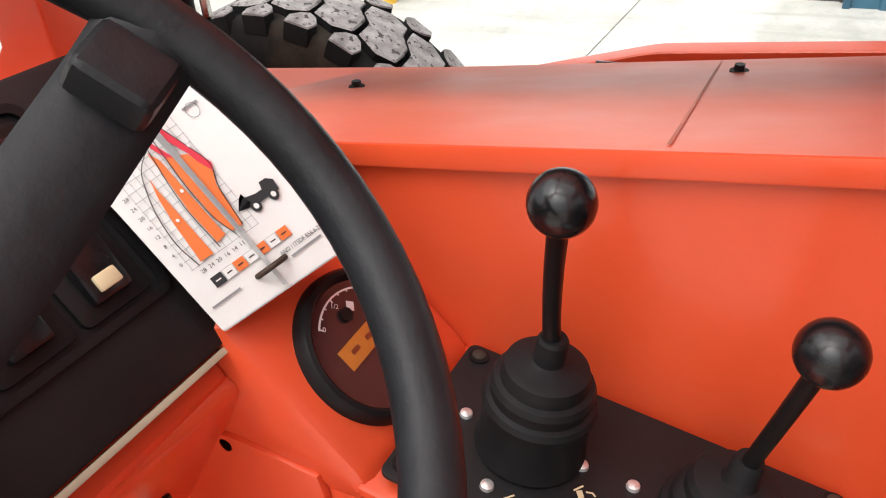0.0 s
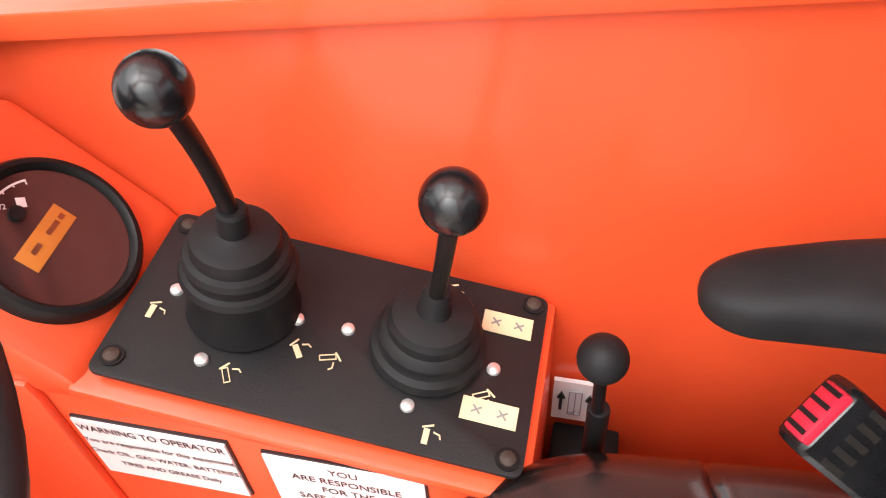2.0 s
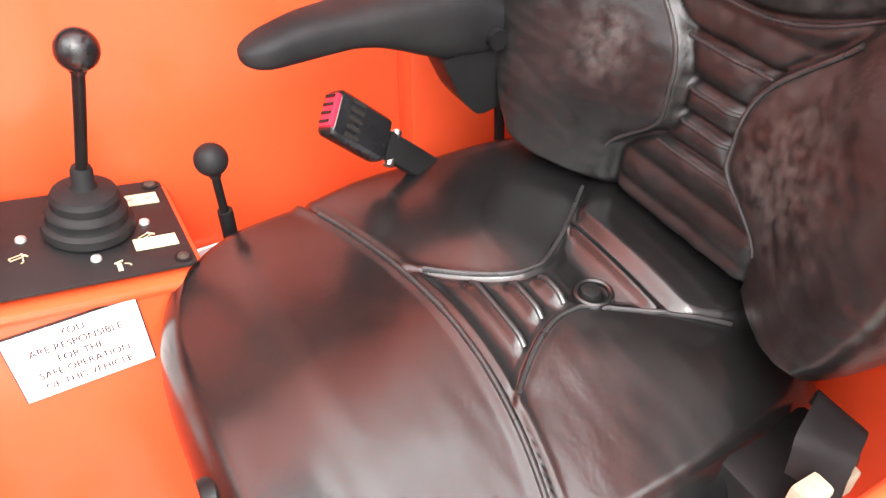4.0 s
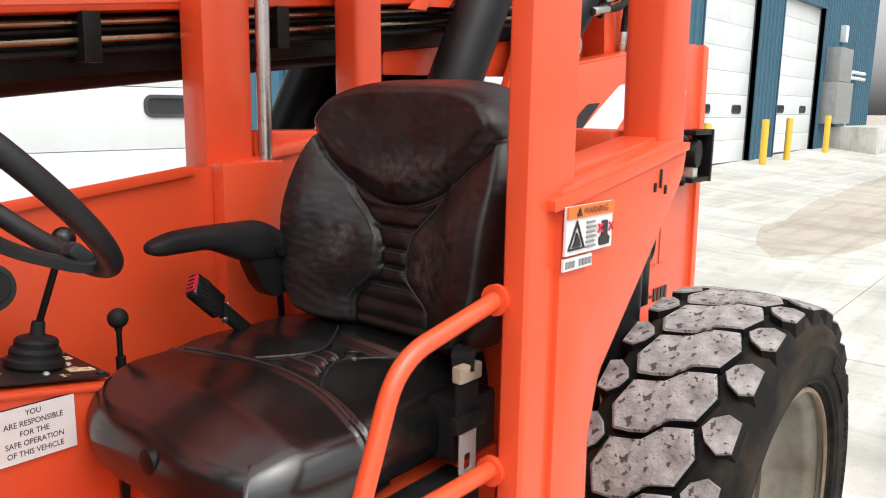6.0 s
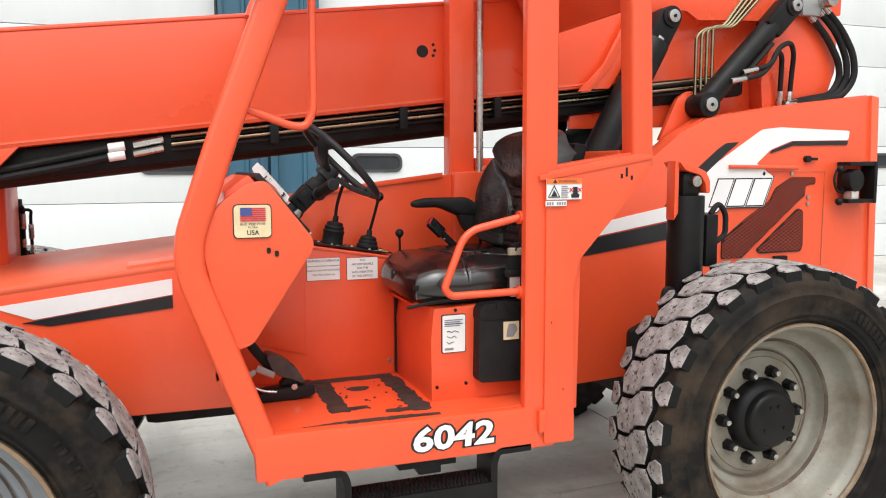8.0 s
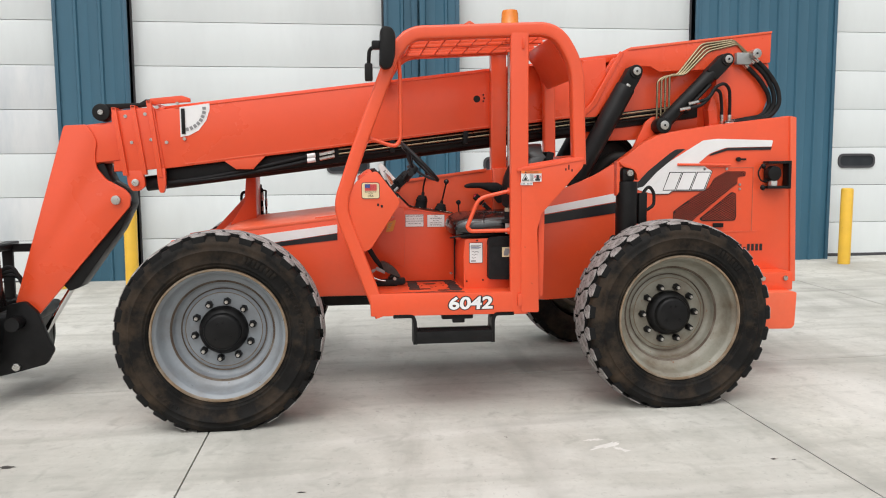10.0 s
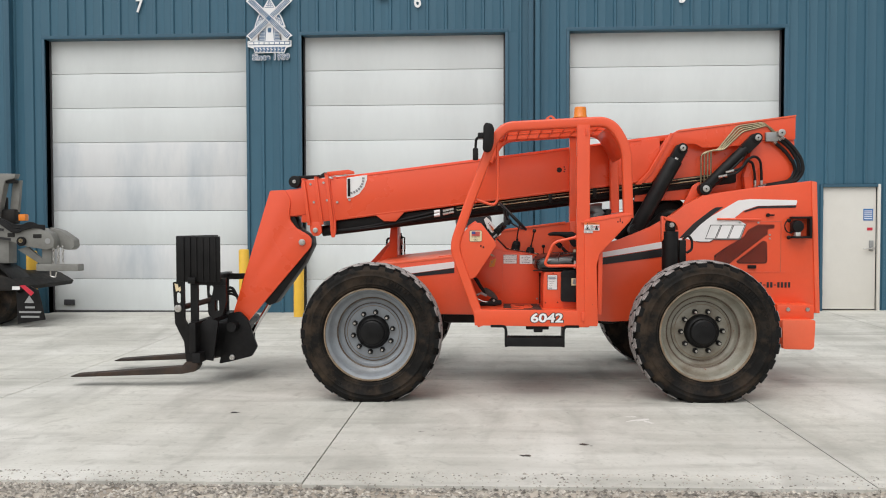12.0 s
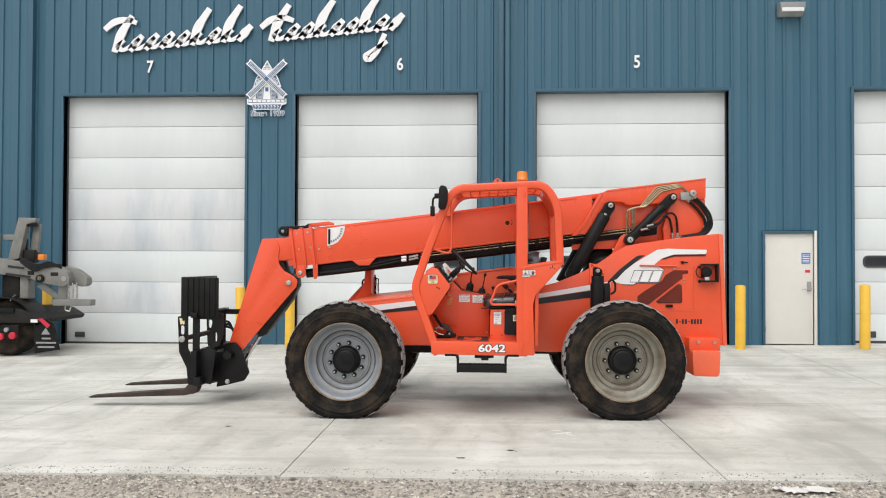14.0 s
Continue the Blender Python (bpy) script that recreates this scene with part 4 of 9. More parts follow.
def wheel(x, near, front, spin):
    z = 0.607 + lift(x, 0)
    m = pose(x, 0, z) if near else pose(x, 2 * YC, z, 0, 0, 180)
    rim = new("wheel", RIM_MESHES[0 if front else 1])
    rim.parent = tele
    rim.matrix_parent_inverse = world_of(tele).inverted()
    rim.matrix_basis = m
    tagged(rim, "grey painted steel wheel rim" if front else "cream grey painted steel wheel rim")
    kids = [("tyre", TYRE_MESH, Matrix.Identity(4)), ("rim_edge", EDGE_MESH, Matrix.Identity(4)), ("hub", HUB_MESH, Matrix.Identity(4)),
            ("flange_ring", RING_MESH, Matrix.Identity(4)), ("sidewall_rib", LETTER_RIB, Matrix.Identity(4))] + [("rim_groove", g, Matrix.Identity(4)) for g in GROOVE_MESHES]
    for k in range(10):
        turn = Matrix.Rotation(radians(36 * k + spin), 4, "Y") @ Matrix.Translation((0, 0, 0.186))
        if k % 3 == 0:
            kids.append(("hub_bolt", CAP_BUMP, Matrix.Rotation(radians(36 * k + spin), 4, "Y") @ Matrix.Translation((0, 0, 0.06))))
        kids += [("wheel_nut", NUT_MESH, turn), ("stud", STUD_MESH, turn)]
    for k in range(PITCH_N):
        turn = Matrix.Rotation(radians(360 / PITCH_N * k + spin * 2), 4, "Y")
        kids += [("tread_block", me, turn) for me in BLOCK_MESH]
    for name, me, mm in kids:
        ob = new(name, me)
        ob.parent = rim
        ob.matrix_basis = mm
        if name == "tyre":
            tagged(ob, "worn black pneumatic tyre with dusty sidewall")
    bar_letters(rim, m, 12 + spin)
    bar_letters(rim, m, 150 + spin)


wheel(-1.5, True, True, 8)
wheel(1.5, True, False, 17)
wheel(-1.5, False, True, 3)
wheel(1.5, False, False, 11)

# -- chassis and axles --
for x in (-1.5, 1.5):
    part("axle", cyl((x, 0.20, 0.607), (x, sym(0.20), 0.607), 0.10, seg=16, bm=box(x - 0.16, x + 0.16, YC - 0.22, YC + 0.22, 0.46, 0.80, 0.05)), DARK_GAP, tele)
part("chassis", box(-1.95, 2.55, 0.80, sym(0.80), 0.66, 1.02, 0.02), ORANGE, tele)
part("axle_guard", prism(corner_pts([(1.25, 0.58), (1.25, 0.85), (1.33, 0.885), (1.50, 0.845), (1.72, 0.84), (1.72, 0.56)], 0.02), 0.70, 0.772, 0.008), DARK_GAP, tele)
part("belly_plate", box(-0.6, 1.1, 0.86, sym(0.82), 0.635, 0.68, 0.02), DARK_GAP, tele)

# front side plate with its hood top
part("front_side_plate", prism([(-1.95, 0.80), (-1.95, 1.10), (-1.52, 1.170), (-0.70, 1.262), (-0.40, 1.30), (-0.40, 0.665), (-0.92, 0.672), (-1.2, 0.74)], 0.775, 0.80, 0.006), ORANGE, tele)
fh = prism([(-1.62, 1.14), (-1.50, 1.178), (-0.70, 1.264), (-0.40, 1.296), (-0.40, 1.27), (-0.70, 1.24), (-1.50, 1.15)], 0.772, 1.44, 0.008)
for v in fh.verts:
    v.co.z += 0.078 * (v.co.y - 0.772)
part("front_hood", fh, ORANGE_FADED, tele)
part("hood_plate", prism([(-0.93, 1.252), (-0.74, 1.272), (-0.74, 1.262), (-0.93, 1.242)], 0.80, 0.95, 0.002), ORANGE_FADED, tele)
part("white_stripe", prism([(-1.385, 1.125), (-0.77, 1.198), (-0.77, 1.137), (-1.25, 1.072)], 0.7705, 0.7748, 0), WHITE_DECAL, tele)
part("black_stripe", prism([(-1.29, 1.062), (-0.77, 1.133), (-0.77, 1.085), (-1.20, 1.045)], 0.7705, 0.7748, 0), BLACK_DECAL, tele)
part("front_frame", prism([(-1.9, 0.74), (-1.95, 1.1), (-1.5, 1.17), (-1.3, 0.7)], sym(0.80), sym(0.775), 0.006), ORANGE, tele)

# boom rest post behind the front wheel
b = prism([(-1.62, 1.13), (-1.485, 1.35), (-1.462, 1.62), (-1.398, 1.62), (-1.402, 1.13)], 1.265, 1.57, 0.006)
for v in b.verts:
    if v.co.y < 1.4:
        v.co.y -= 0.6 * max(0.0, -1.40 - v.co.x)
rest = part("boom_rest", b, ORANGE, tele, "orange boom rest post")
part("gusset", prism([(-1.74, 1.13), (-1.63, 1.13), (-1.487, 1.365), (-1.490, 1.40)], 1.36, 1.48, 0.005), ORANGE, rest)
valve = part("valve_block", cyl((-1.43, 1.645, 1.08), (-1.43, 1.645, 1.475), 0.034, seg=20, bev=0.004), BLACK, tele, "black hydraulic cylinder beside the boom rest")
part("piston_rod", cyl((-1.435, 1.645, 1.47), (-1.435, 1.645, 1.66), 0.024, seg=16), BLACK, valve)
part("gland", cyl((-1.432, 1.645, 1.44), (-1.432, 1.645, 1.482), 0.038, seg=20, bev=0.003), BLACK, valve)
part("rod_bolt", cyl((-1.405, 1.62, 1.575), (-1.405, 1.62, 1.592), 0.010, seg=6), STEEL, valve)
for k in range(2):
    xh, yh = -1.392 + 0.026 * k, 1.632 + 0.03 * k
    part("hose", tube(rounded([(-1.415, 1.645, 1.455 - 0.02 * k), (xh + 0.004, yh, 1.445 - 0.015 * k), (xh, yh, 1.40), (xh, yh, 1.08)], 0.02), 0.0075, 8), RUBBER, valve)
    part("hose_fitting", cyl((xh, yh, 1.345 - 0.05 * k), (xh, yh, 1.415 - 0.05 * k), 0.0125, seg=6, bev=0.002), STEEL, valve)
    part("hose_collar", cyl((xh, yh, 1.26 - 0.03 * k), (xh, yh, 1.30 - 0.03 * k), 0.0095, seg=8), STEEL, valve)
part("rest_hose", tube(rounded([(-1.47, 1.40, 1.425), (-1.525, 1.40, 1.425), (-1.535, 1.40, 1.36), (-1.505, 1.40, 1.30)], 0.035), 0.011, 8), RUBBER, rest)
part("rest_saddle", prism([(-1.575, 1.665), (-1.28, 1.70), (-1.37, 1.605), (-1.49, 1.605)], 0.868, 0.90, 0.004), ORANGE, tele)

# rear side plate with the engine compartment panel
HOOD = corner_pts([(0.44, 0.62), (0.44, 1.30), (0.86, 1.42), (1.15, 1.540), (1.40, 1.682), (1.52, 1.775), (1.676, 1.849), (2.13, 1.915), (2.721, 1.985), (2.745, 1.95), (2.775, 0.70), (2.50, 0.70), (2.30, 0.68), (0.80, 0.605)], 0.02)
rear_panel = part("engine_side_panel", prism(HOOD, 0.738, 0.765, 0.006), ORANGE, tele)
part("engine_cover_top", prism([(1.26, 1.58), (1.515, 1.765), (1.676, 1.855), (2.13, 1.922), (2.72, 1.990), (2.755, 1.94), (2.775, 0.70), (2.60, 0.70), (2.58, 1.80), (1.9, 1.74), (1.6, 1.68)], 0.766, 0.86, 0.01), ORANGE, tele)
part("rear_body", prism([(1.75, 0.70), (1.75, 1.60), (2.58, 1.75), (2.74, 1.75), (2.77, 0.70)], 0.862, sym(0.80), 0.012), ORANGE, tele)
part("rear_edge", prism([(2.70, 1.985), (2.752, 1.975), (2.792, 0.70), (2.75, 0.70)], 0.725, 0.9, 0.006), ORANGE_FADED, tele)
part("counterweight", prism(corner_pts([(2.33, 0.665), (2.34, 0.39), (2.60, 0.385), (2.625, 0.41), (2.635, 0.665)], 0.02), 0.44, sym(0.44), 0.015), ORANGE_FADED, tele)
part("rear_ledge", box(2.32, 2.665, 0.55, sym(0.55), 0.66, 0.80, 0.01), ORANGE, tele)
for bx in (2.42, 2.60):
    part("bolt_head", cyl((bx, 0.535, 0.755), (bx, 0.552, 0.755), 0.02, seg=6), STEEL, tele)
# stripes and maker's mark, kept as plain shapes
ws = part("white_swoosh", prism(corner_pts([(1.475, 1.435), (1.675, 1.60), (2.006, 1.800), (2.12, 1.812), (2.570, 1.800), (2.562, 1.752), (2.19, 1.745), (2.06, 1.700), (1.90, 1.570), (1.70, 1.435), (1.62, 1.395)], 0.012), 0.7335, 0.7378, 0), WHITE_DECAL, tele)
part("black_swoosh", prism(corner_pts([(1.44, 1.430), (1.576, 1.572), (1.745, 1.705), (1.79, 1.732), (1.866, 1.737), (1.80, 1.690), (1.64, 1.560), (1.54, 1.455)], 0.01), 0.7325, 0.7376, 0), BLACK_DECAL, tele)
part("black_stripe", prism([(2.07, 1.698), (2.20, 1.742), (2.562, 1.748), (2.555, 1.728), (2.20, 1.722), (2.06, 1.682)], 0.7325, 0.7376, 0), BLACK_DECAL, tele)
part("white_stripe", prism([(0.60, 1.275), (1.47, 1.432), (1.47, 1.365), (0.60, 1.228)], 0.7335, 0.7378, 0), WHITE_DECAL, tele)
part("black_stripe", prism([(0.60, 1.222), (1.47, 1.358), (1.47, 1.275), (0.60, 1.158)], 0.7335, 0.7378, 0), BLACK_DECAL, tele)
part("mark_edge", prism(corner_pts([(1.600, 1.40), (1.640, 1.392), (1.742, 1.392), (1.768, 1.414), (2.030, 1.414), (2.088, 1.572), (1.960, 1.572), (1.80, 1.56), (1.66, 1.50)], 0.008), 0.7300, 0.7332, 0), BLACK_DECAL, tele)
part("mark_field", prism(corner_pts([(1.590, 1.405), (1.640, 1.398), (1.738, 1.398), (1.765, 1.420), (2.025, 1.420), (2.080, 1.566), (1.960, 1.640), (1.80, 1.62), (1.66, 1.52)], 0.008), 0.7280, 0.7298, 0), WHITE_DECAL, tele)
LX, LZ = 1.690, 1.428
for k, (xa, xb, za, zb) in enumerate(((0.005, 0.092, 0.0, 0.128), (0.110, 0.208, 0.0, 0.128), (0.226, 0.325, 0.0, 0.128))):
    sh = 0.050
    part("logo_outline", prism([(LX + xa - 0.006, LZ + za - 0.006), (LX + xb + 0.006, LZ + za - 0.006), (LX + xb + sh + 0.008, LZ + zb + 0.006), (LX + xa + sh - 0.005, LZ + zb + 0.006)], 0.7262, 0.7279, 0), BLACK_DECAL, tele)
    part("logo_block", prism([(LX + xa, LZ + za), (LX + xb, LZ + za), (LX + xb + sh, LZ + zb), (LX + xa + sh, LZ + zb)], 0.7245, 0.7260, 0), WHITE_DECAL, tele)
# vents of expanded metal
def vent(pts, name):
    v = part(name, prism(pts, 0.7325, 0.7365, 0), DARK_GAP, tele, "dark vent behind orange expanded metal")
    xs, zs = [p[0] for p in pts], [p[1] for p in pts]
    b = bmesh.new()
    def inside(x, z):
        c = False
        for (x1, z1), (x2, z2) in zip(pts, pts[1:] + pts[:1]):
            if (z1 > z) != (z2 > z) and x < (x2 - x1) * (z - z1) / (z2 - z1) + x1:
                c = not c
        return c
    w, h, t = 0.030, 0.018, 0.0016
    nx, nz = int((max(xs) - min(xs)) / w) + 2, int((max(zs) - min(zs)) / h) + 2
    for i in range(nx):
        for j in range(nz):
            for s in (-1, 1):
                xa, za = min(xs) + w * i, min(zs) + h * j
                xb, zb = xa + w / 2, za + s * h / 2
                xc, zc = xa + w, za
                for (p, q), (r, u) in (((xa, za), (xb, zb)), ((xb, zb), (xc, zc))):
                    if inside(p, q) and inside(r, u):
                        vs = [b.verts.new((p, 0.730, q - t)), b.verts.new((r, 0.730, u - t)), b.verts.new((r, 0.730, u + t)), b.verts.new((p, 0.730, q + t))]
                        b.faces.new(vs)
    ob = part("expanded_metal", b, SCREEN, v)
    return v


vent(corner_pts([(1.78, 1.165), (1.905, 1.165), (2.235, 1.430), (2.290, 1.468), (2.291, 1.520), (2.354, 1.527), (2.355, 1.563), (2.198, 1.564), (2.100, 1.510), (2.066, 1.448), (1.922, 1.362), (1.78, 1.262)], 0.012), "upper_vent")
vent(corner_pts([(1.990, 1.203), (2.010, 1.183), (2.275, 1.184), (2.289, 1.210), (2.283, 1.396), (2.246, 1.406)], 0.012), "lower_vent")
part("panel_seam", box(1.70, 2.418, 0.7345, 0.7372, 1.590, 1.5945, 0), ORANGE_SEAM, tele)
part("panel_seam", box(2.416, 2.4205, 0.7345, 0.7372, 1.10, 1.594, 0), ORANGE_SEAM, tele)
for bx, bz0 in ((2.31, 1.462), (2.31, 1.428), (2.02, 1.582), (2.20, 1.582)):
    part("panel_bolt", cyl((bx, 0.728, bz0), (bx, 0.738, bz0), 0.010, seg=6), STEEL, tele)
part("latch_handle", box(2.10, 2.18, 0.715, 0.738, 1.135, 1.168, 0.005), BLACK, tele)
part("catch_bar", cyl((1.80, 0.718, 1.618), (2.22, 0.718, 1.612), 0.010, seg=10), ORANGE, tele)
part("door_latch", cyl((2.29, 0.715, 1.655), (2.29, 0.738, 1.655), 0.017, bm=box(2.29, 2.35, 0.718, 0.728, 1.648, 1.662, 0.002)), BLACK, tele)
part("panel_seam", box(2.02, 2.46, 0.733, 0.7365, 1.098, 1.104, 0), ORANGE_FADED, tele)
for k in range(9):
    dash = k in (1, 4)
    part("stencil_bar", box(2.218 + k * 0.034, 2.239 + k * 0.034, 0.7335, 0.7372, 0.969 if dash else 0.948, 0.978 if dash else 1.001, 0), BLACK_DECAL, tele)
tl = part("tail_lamp", box(2.500, 2.595, 0.70, 0.735, 1.485, 1.585, 0.008), BLACK, tele, "black tail lamp in a steel guard bracket")
part("bracket", box(2.495, 2.680, 0.650, 0.735, 1.620, 1.640, 0.004), BLACK, tl)
part("bracket", box(2.495, 2.680, 0.650, 0.735, 1.430, 1.450, 0.004), BLACK, tl)
part("guard", box(2.660, 2.681, 0.647, 0.735, 1.428, 1.642, 0.004), BLACK, tl)
part("lamp_body", cyl((2.555, 0.655, 1.545), (2.548, 0.715, 1.545), 0.058, seg=20, bev=0.012), BLACK, tl)
part("lamp_mount", box(2.53, 2.58, 0.665, 0.72, 1.448, 1.492, 0.008), ZINC, tl)
part("lamp_wire", tube(rounded([(2.46, 0.70, 1.60), (2.43, 0.69, 1.55), (2.455, 0.69, 1.49), (2.51, 0.70, 1.48)], 0.03), 0.006, 8), RUBBER, tl)
part("bracket_bolt", ball((2.475, 0.69, 1.602), 0.020), BLACK, tl)
part("bracket_bolt", ball((2.475, 0.69, 1.438), 0.020), BLACK, tl)

# hydraulic reservoir standing before the rear wheel
tank = part("frame_level_cylinder", cyl((1.262, 0.34, 1.02), (1.262, 0.34, 1.50), 0.075, seg=28, bev=0.006), BLACK, tele, "black upright hydraulic cylinder before the rear wheel")
part("clevis", box(1.215, 1.31, 0.30, 0.38, 1.49, 1.60, 0.03), BLACK, tank)
part("pivot_pin", cyl((1.262, 0.27, 1.56), (1.262, 0.41, 1.56), 0.022), STEEL, tank)
part("mount_ear", prism(corner_pts([(1.185, 1.640), (1.235, 1.632), (1.315, 1.600), (1.338, 1.560), (1.338, 1.510), (1.320, 1.510), (1.315, 1.550), (1.290, 1.585), (1.215, 1.605)], 0.01), 0.285, 0.40, 0.003), ORANGE, tank)
part("mount_arm", prism([(1.175, 1.643), (1.195, 1.642), (1.195, 1.43), (1.175, 1.40)], 0.30, 0.355, 0.003), ORANGE, tank)
part("port_block", box(1.34, 1.40, 0.30, 0.37, 1.20, 1.42, 0.008), BLACK, tank)
part("port_hose", tube(rounded([(1.38, 0.33, 1.42), (1.42, 0.33, 1.47), (1.46, 0.33, 1.42), (1.46, 0.33, 1.33), (1.41, 0.33, 1.30)], 0.03), 0.012, 8), RUBBER, tank)
part("rod", cyl((1.262, 0.34, 0.66), (1.262, 0.34, 1.03), 0.035), CHROME, tank)
part("lower_hose", tube(rounded([(1.20, 0.32, 1.10), (1.15, 0.31, 1.12), (1.13, 0.31, 1.02), (1.17, 0.32, 0.95), (1.2, 0.34, 1.0)], 0.04), 0.014, 8), RUBBER, tank)

# -- boom --
S = 0.121


def bz(x, z0):
    return z0 + S * x


def slant(x0, x1, zt0, zb0, y0, y1, bev=0.006):
    return prism([(x0, bz(x0, zb0)), (x1, bz(x1, zb0)), (x1, bz(x1, zt0)), (x0, bz(x0, zt0))], y0, y1, bev)


BY0, BY1 = 0.87, 1.37
boom = part("boom", slant(-2.04, 1.28, 2.276, 1.853, BY0, BY1, 0.012), ORANGE_BOOM, tele, "long orange telescopic boom, lowered and retracted")
part("boom_seam", slant(-1.85, 1.08, 1.876, 1.868, BY0 - 0.003, BY0 + 0.01, 0), ORANGE_FADED, boom)
part("top_flange", slant(-1.9, 1.1, 2.280, 2.270, BY0 - 0.004, BY0 + 0.05, 0.002), ORANGE_BOOM, boom)
part("boom_top", slant(-2.04, 1.9, 2.310, 2.25, BY0 + 0.13, BY1 - 0.02, 0.01), ORANGE_BOOM, boom)
part("wear_block", slant(-2.35, -1.98, 2.292, 1.876, BY0 + 0.02, BY1 - 0.02, 0.01), ORANGE_BOOM, boom)
part("inner_section", slant(-2.62, -2.2, 2.235, 1.945, BY0 + 0.05, BY1 - 0.05, 0.01), ORANGE_BOOM, boom)
for x0, za, zb in ((-2.315, 2.325, 1.845), (-2.185, 2.325, 1.835), (-2.075, 2.345, 1.800)):
    sl = -0.12
    pts = [(x0 - 0.022, bz(x0, za)), (x0 + 0.012, bz(x0, za)), (x0 + 0.075, bz(x0, zb)), (x0 + 0.04, bz(x0, zb))]
    part("collar", prism(pts, BY0 - 0.03, BY0 + 0.02, 0.006), ORANGE_BOOM, boom)
    part("collar_top", box(x0 - 0.02, x0 + 0.012, BY0 - 0.03, BY1 + 0.03, bz(x0, za) - 0.02, bz(x0, za), 0.005), ORANGE_BOOM, boom)
part("collar_plate", prism([(-2.30, bz(-2.3, 2.30)), (-2.05, bz(-2.05, 2.30)), (-1.99, bz(-1.99, 1.86)), (-2.25, bz(-2.25, 1.86))], BY0 - 0.008, BY0 + 0.02, 0.004), ORANGE_BOOM, boom)
part("top_rail", prism([(-2.08, 2.112), (-1.86, 2.135), (-1.80, 2.115), (-1.80, 2.09), (-2.08, 2.07)], BY0 + 0.02, BY0 + 0.05, 0.004), ORANGE_BOOM, boom)
part("hook", prism(corner_pts([(-2.045, bz(-2.04, 1.86)), (-1.985, bz(-2.0, 1.86)), (-1.985, 1.50), (-2.00, 1.44), (-2.03, 1.44), (-2.04, 1.50)], 0.012), BY0 - 0.02, BY0 + 0.02, 0.004), ORANGE_BOOM, boom)
part("lower_lug", prism(corner_pts([(-2.26, 1.60), (-2.14, 1.60), (-2.13, 1.49), (-2.17, 1.455), (-2.22, 1.455), (-2.25, 1.50)], 0.015), BY0 - 0.01, BY0 + 0.03, 0.004), ORANGE_BOOM, boom)
part("lug_pin", cyl((-2.195, BY0 - 0.03, 1.515), (-2.195, BY0 + 0.04, 1.515), 0.026, seg=18, bev=0.004), STEEL, boom)
for bx, bzz in ((-2.245, 1.985), (-2.21, 1.80), (-2.11, 2.0), (-2.075, 1.82), (-2.025, 2.05), (-1.97, 1.80), (-1.885, 2.075), (-1.845, 1.825)):
    part("bolt_head", cyl((bx, BY0 - 0.014, bzz), (bx, BY0 + 0.002, bzz), 0.013, seg=6), STEEL, boom)
part("roller_bracket", prism([(-2.44, 2.03), (-2.10, 2.06), (-2.06, 2.09), (-2.06, 2.11), (-2.12, 2.11), (-2.16, 2.085), (-2.44, 2.075)], BY0 + 0.06, BY0 + 0.10, 0.006), BLACK, boom)
part("nose_roller", cyl((-2.42, BY0 + 0.02, 2.015), (-2.42, BY0 + 0.16, 2.015), 0.062, seg=24, bev=0.01), BLACK, boom)
part("roller_pin", cyl((-2.42, BY0 + 0.008, 2.015), (-2.42, BY0 + 0.03, 2.015), 0.018), STEEL, boom)
# angle gauge on the boom side
part("angle_gauge", prism([(-1.872, 1.838), (-1.872, 2.050), (-1.662, 2.078), (-1.664, 2.03), (-1.69, 1.955), (-1.745, 1.885), (-1.81, 1.85)], BY0 - 0.0045, BY0, 0), WHITE_DECAL, boom)
part("gauge_pointer", box(-1.862, -1.836, BY0 - 0.012, BY0 - 0.004, 1.86, 2.04, 0.002), BLACK, boom)
for k in range(8):
    a = radians(-78 + k * 11)
    gx, gzz = -1.855 + 0.155 * math.cos(a), 2.045 + 0.155 * math.sin(a)
    part("gauge_mark", move(box(-0.012, 0.012, -0.003, 0.001, -0.010, 0.010, 0), Matrix.Translation((gx, BY0 - 0.0055, gzz)) @ Matrix.Rotation(-a, 4, "Y")), GREY_INK, boom)
part("round_hole", cyl((0.283, BY0 - 0.003, 2.116), (0.283, BY0 + 0.01, 2.116), 0.026, seg=20), DARK_GAP, boom)
for hx, hz in ((0.332, 2.146), (0.332, 2.100), (0.339, 2.122)):
    part("small_hole", cyl((hx, BY0 - 0.003, hz), (hx, BY0 + 0.01, hz), 0.007, seg=10), DARK_GAP, boom)
# hydraulics under the boom
under = part("boom_underside", slant(-2.05, 2.05, 1.853, 1.735, BY0 + 0.06, BY1 - 0.06, 0.02), BLACK, boom, "black extension cylinder housing under the boom")
part("extension_cylinder", cyl((-2.15, BY0 + 0.13, bz(-2.15, 1.765)), (2.0, BY0 + 0.13, bz(2.0, 1.765)), 0.055, seg=20), BLACK, boom)
for k, (dy, dz, r, mt) in enumerate(((0.010, -0.002, 0.0065, BRASS), (0.008, -0.034, 0.0065, BRASS), (0.03, -0.015, 0.008, BLACK), (0.02, -0.055, 0.009, BLACK))):
    part("hydraulic_pipe", cyl((-0.75, BY0 + 0.012 + dy, bz(-0.75, 1.838 + dz)), (1.95, BY0 + 0.012 + dy, bz(1.95, 1.838 + dz)), r, seg=10), mt, boom)
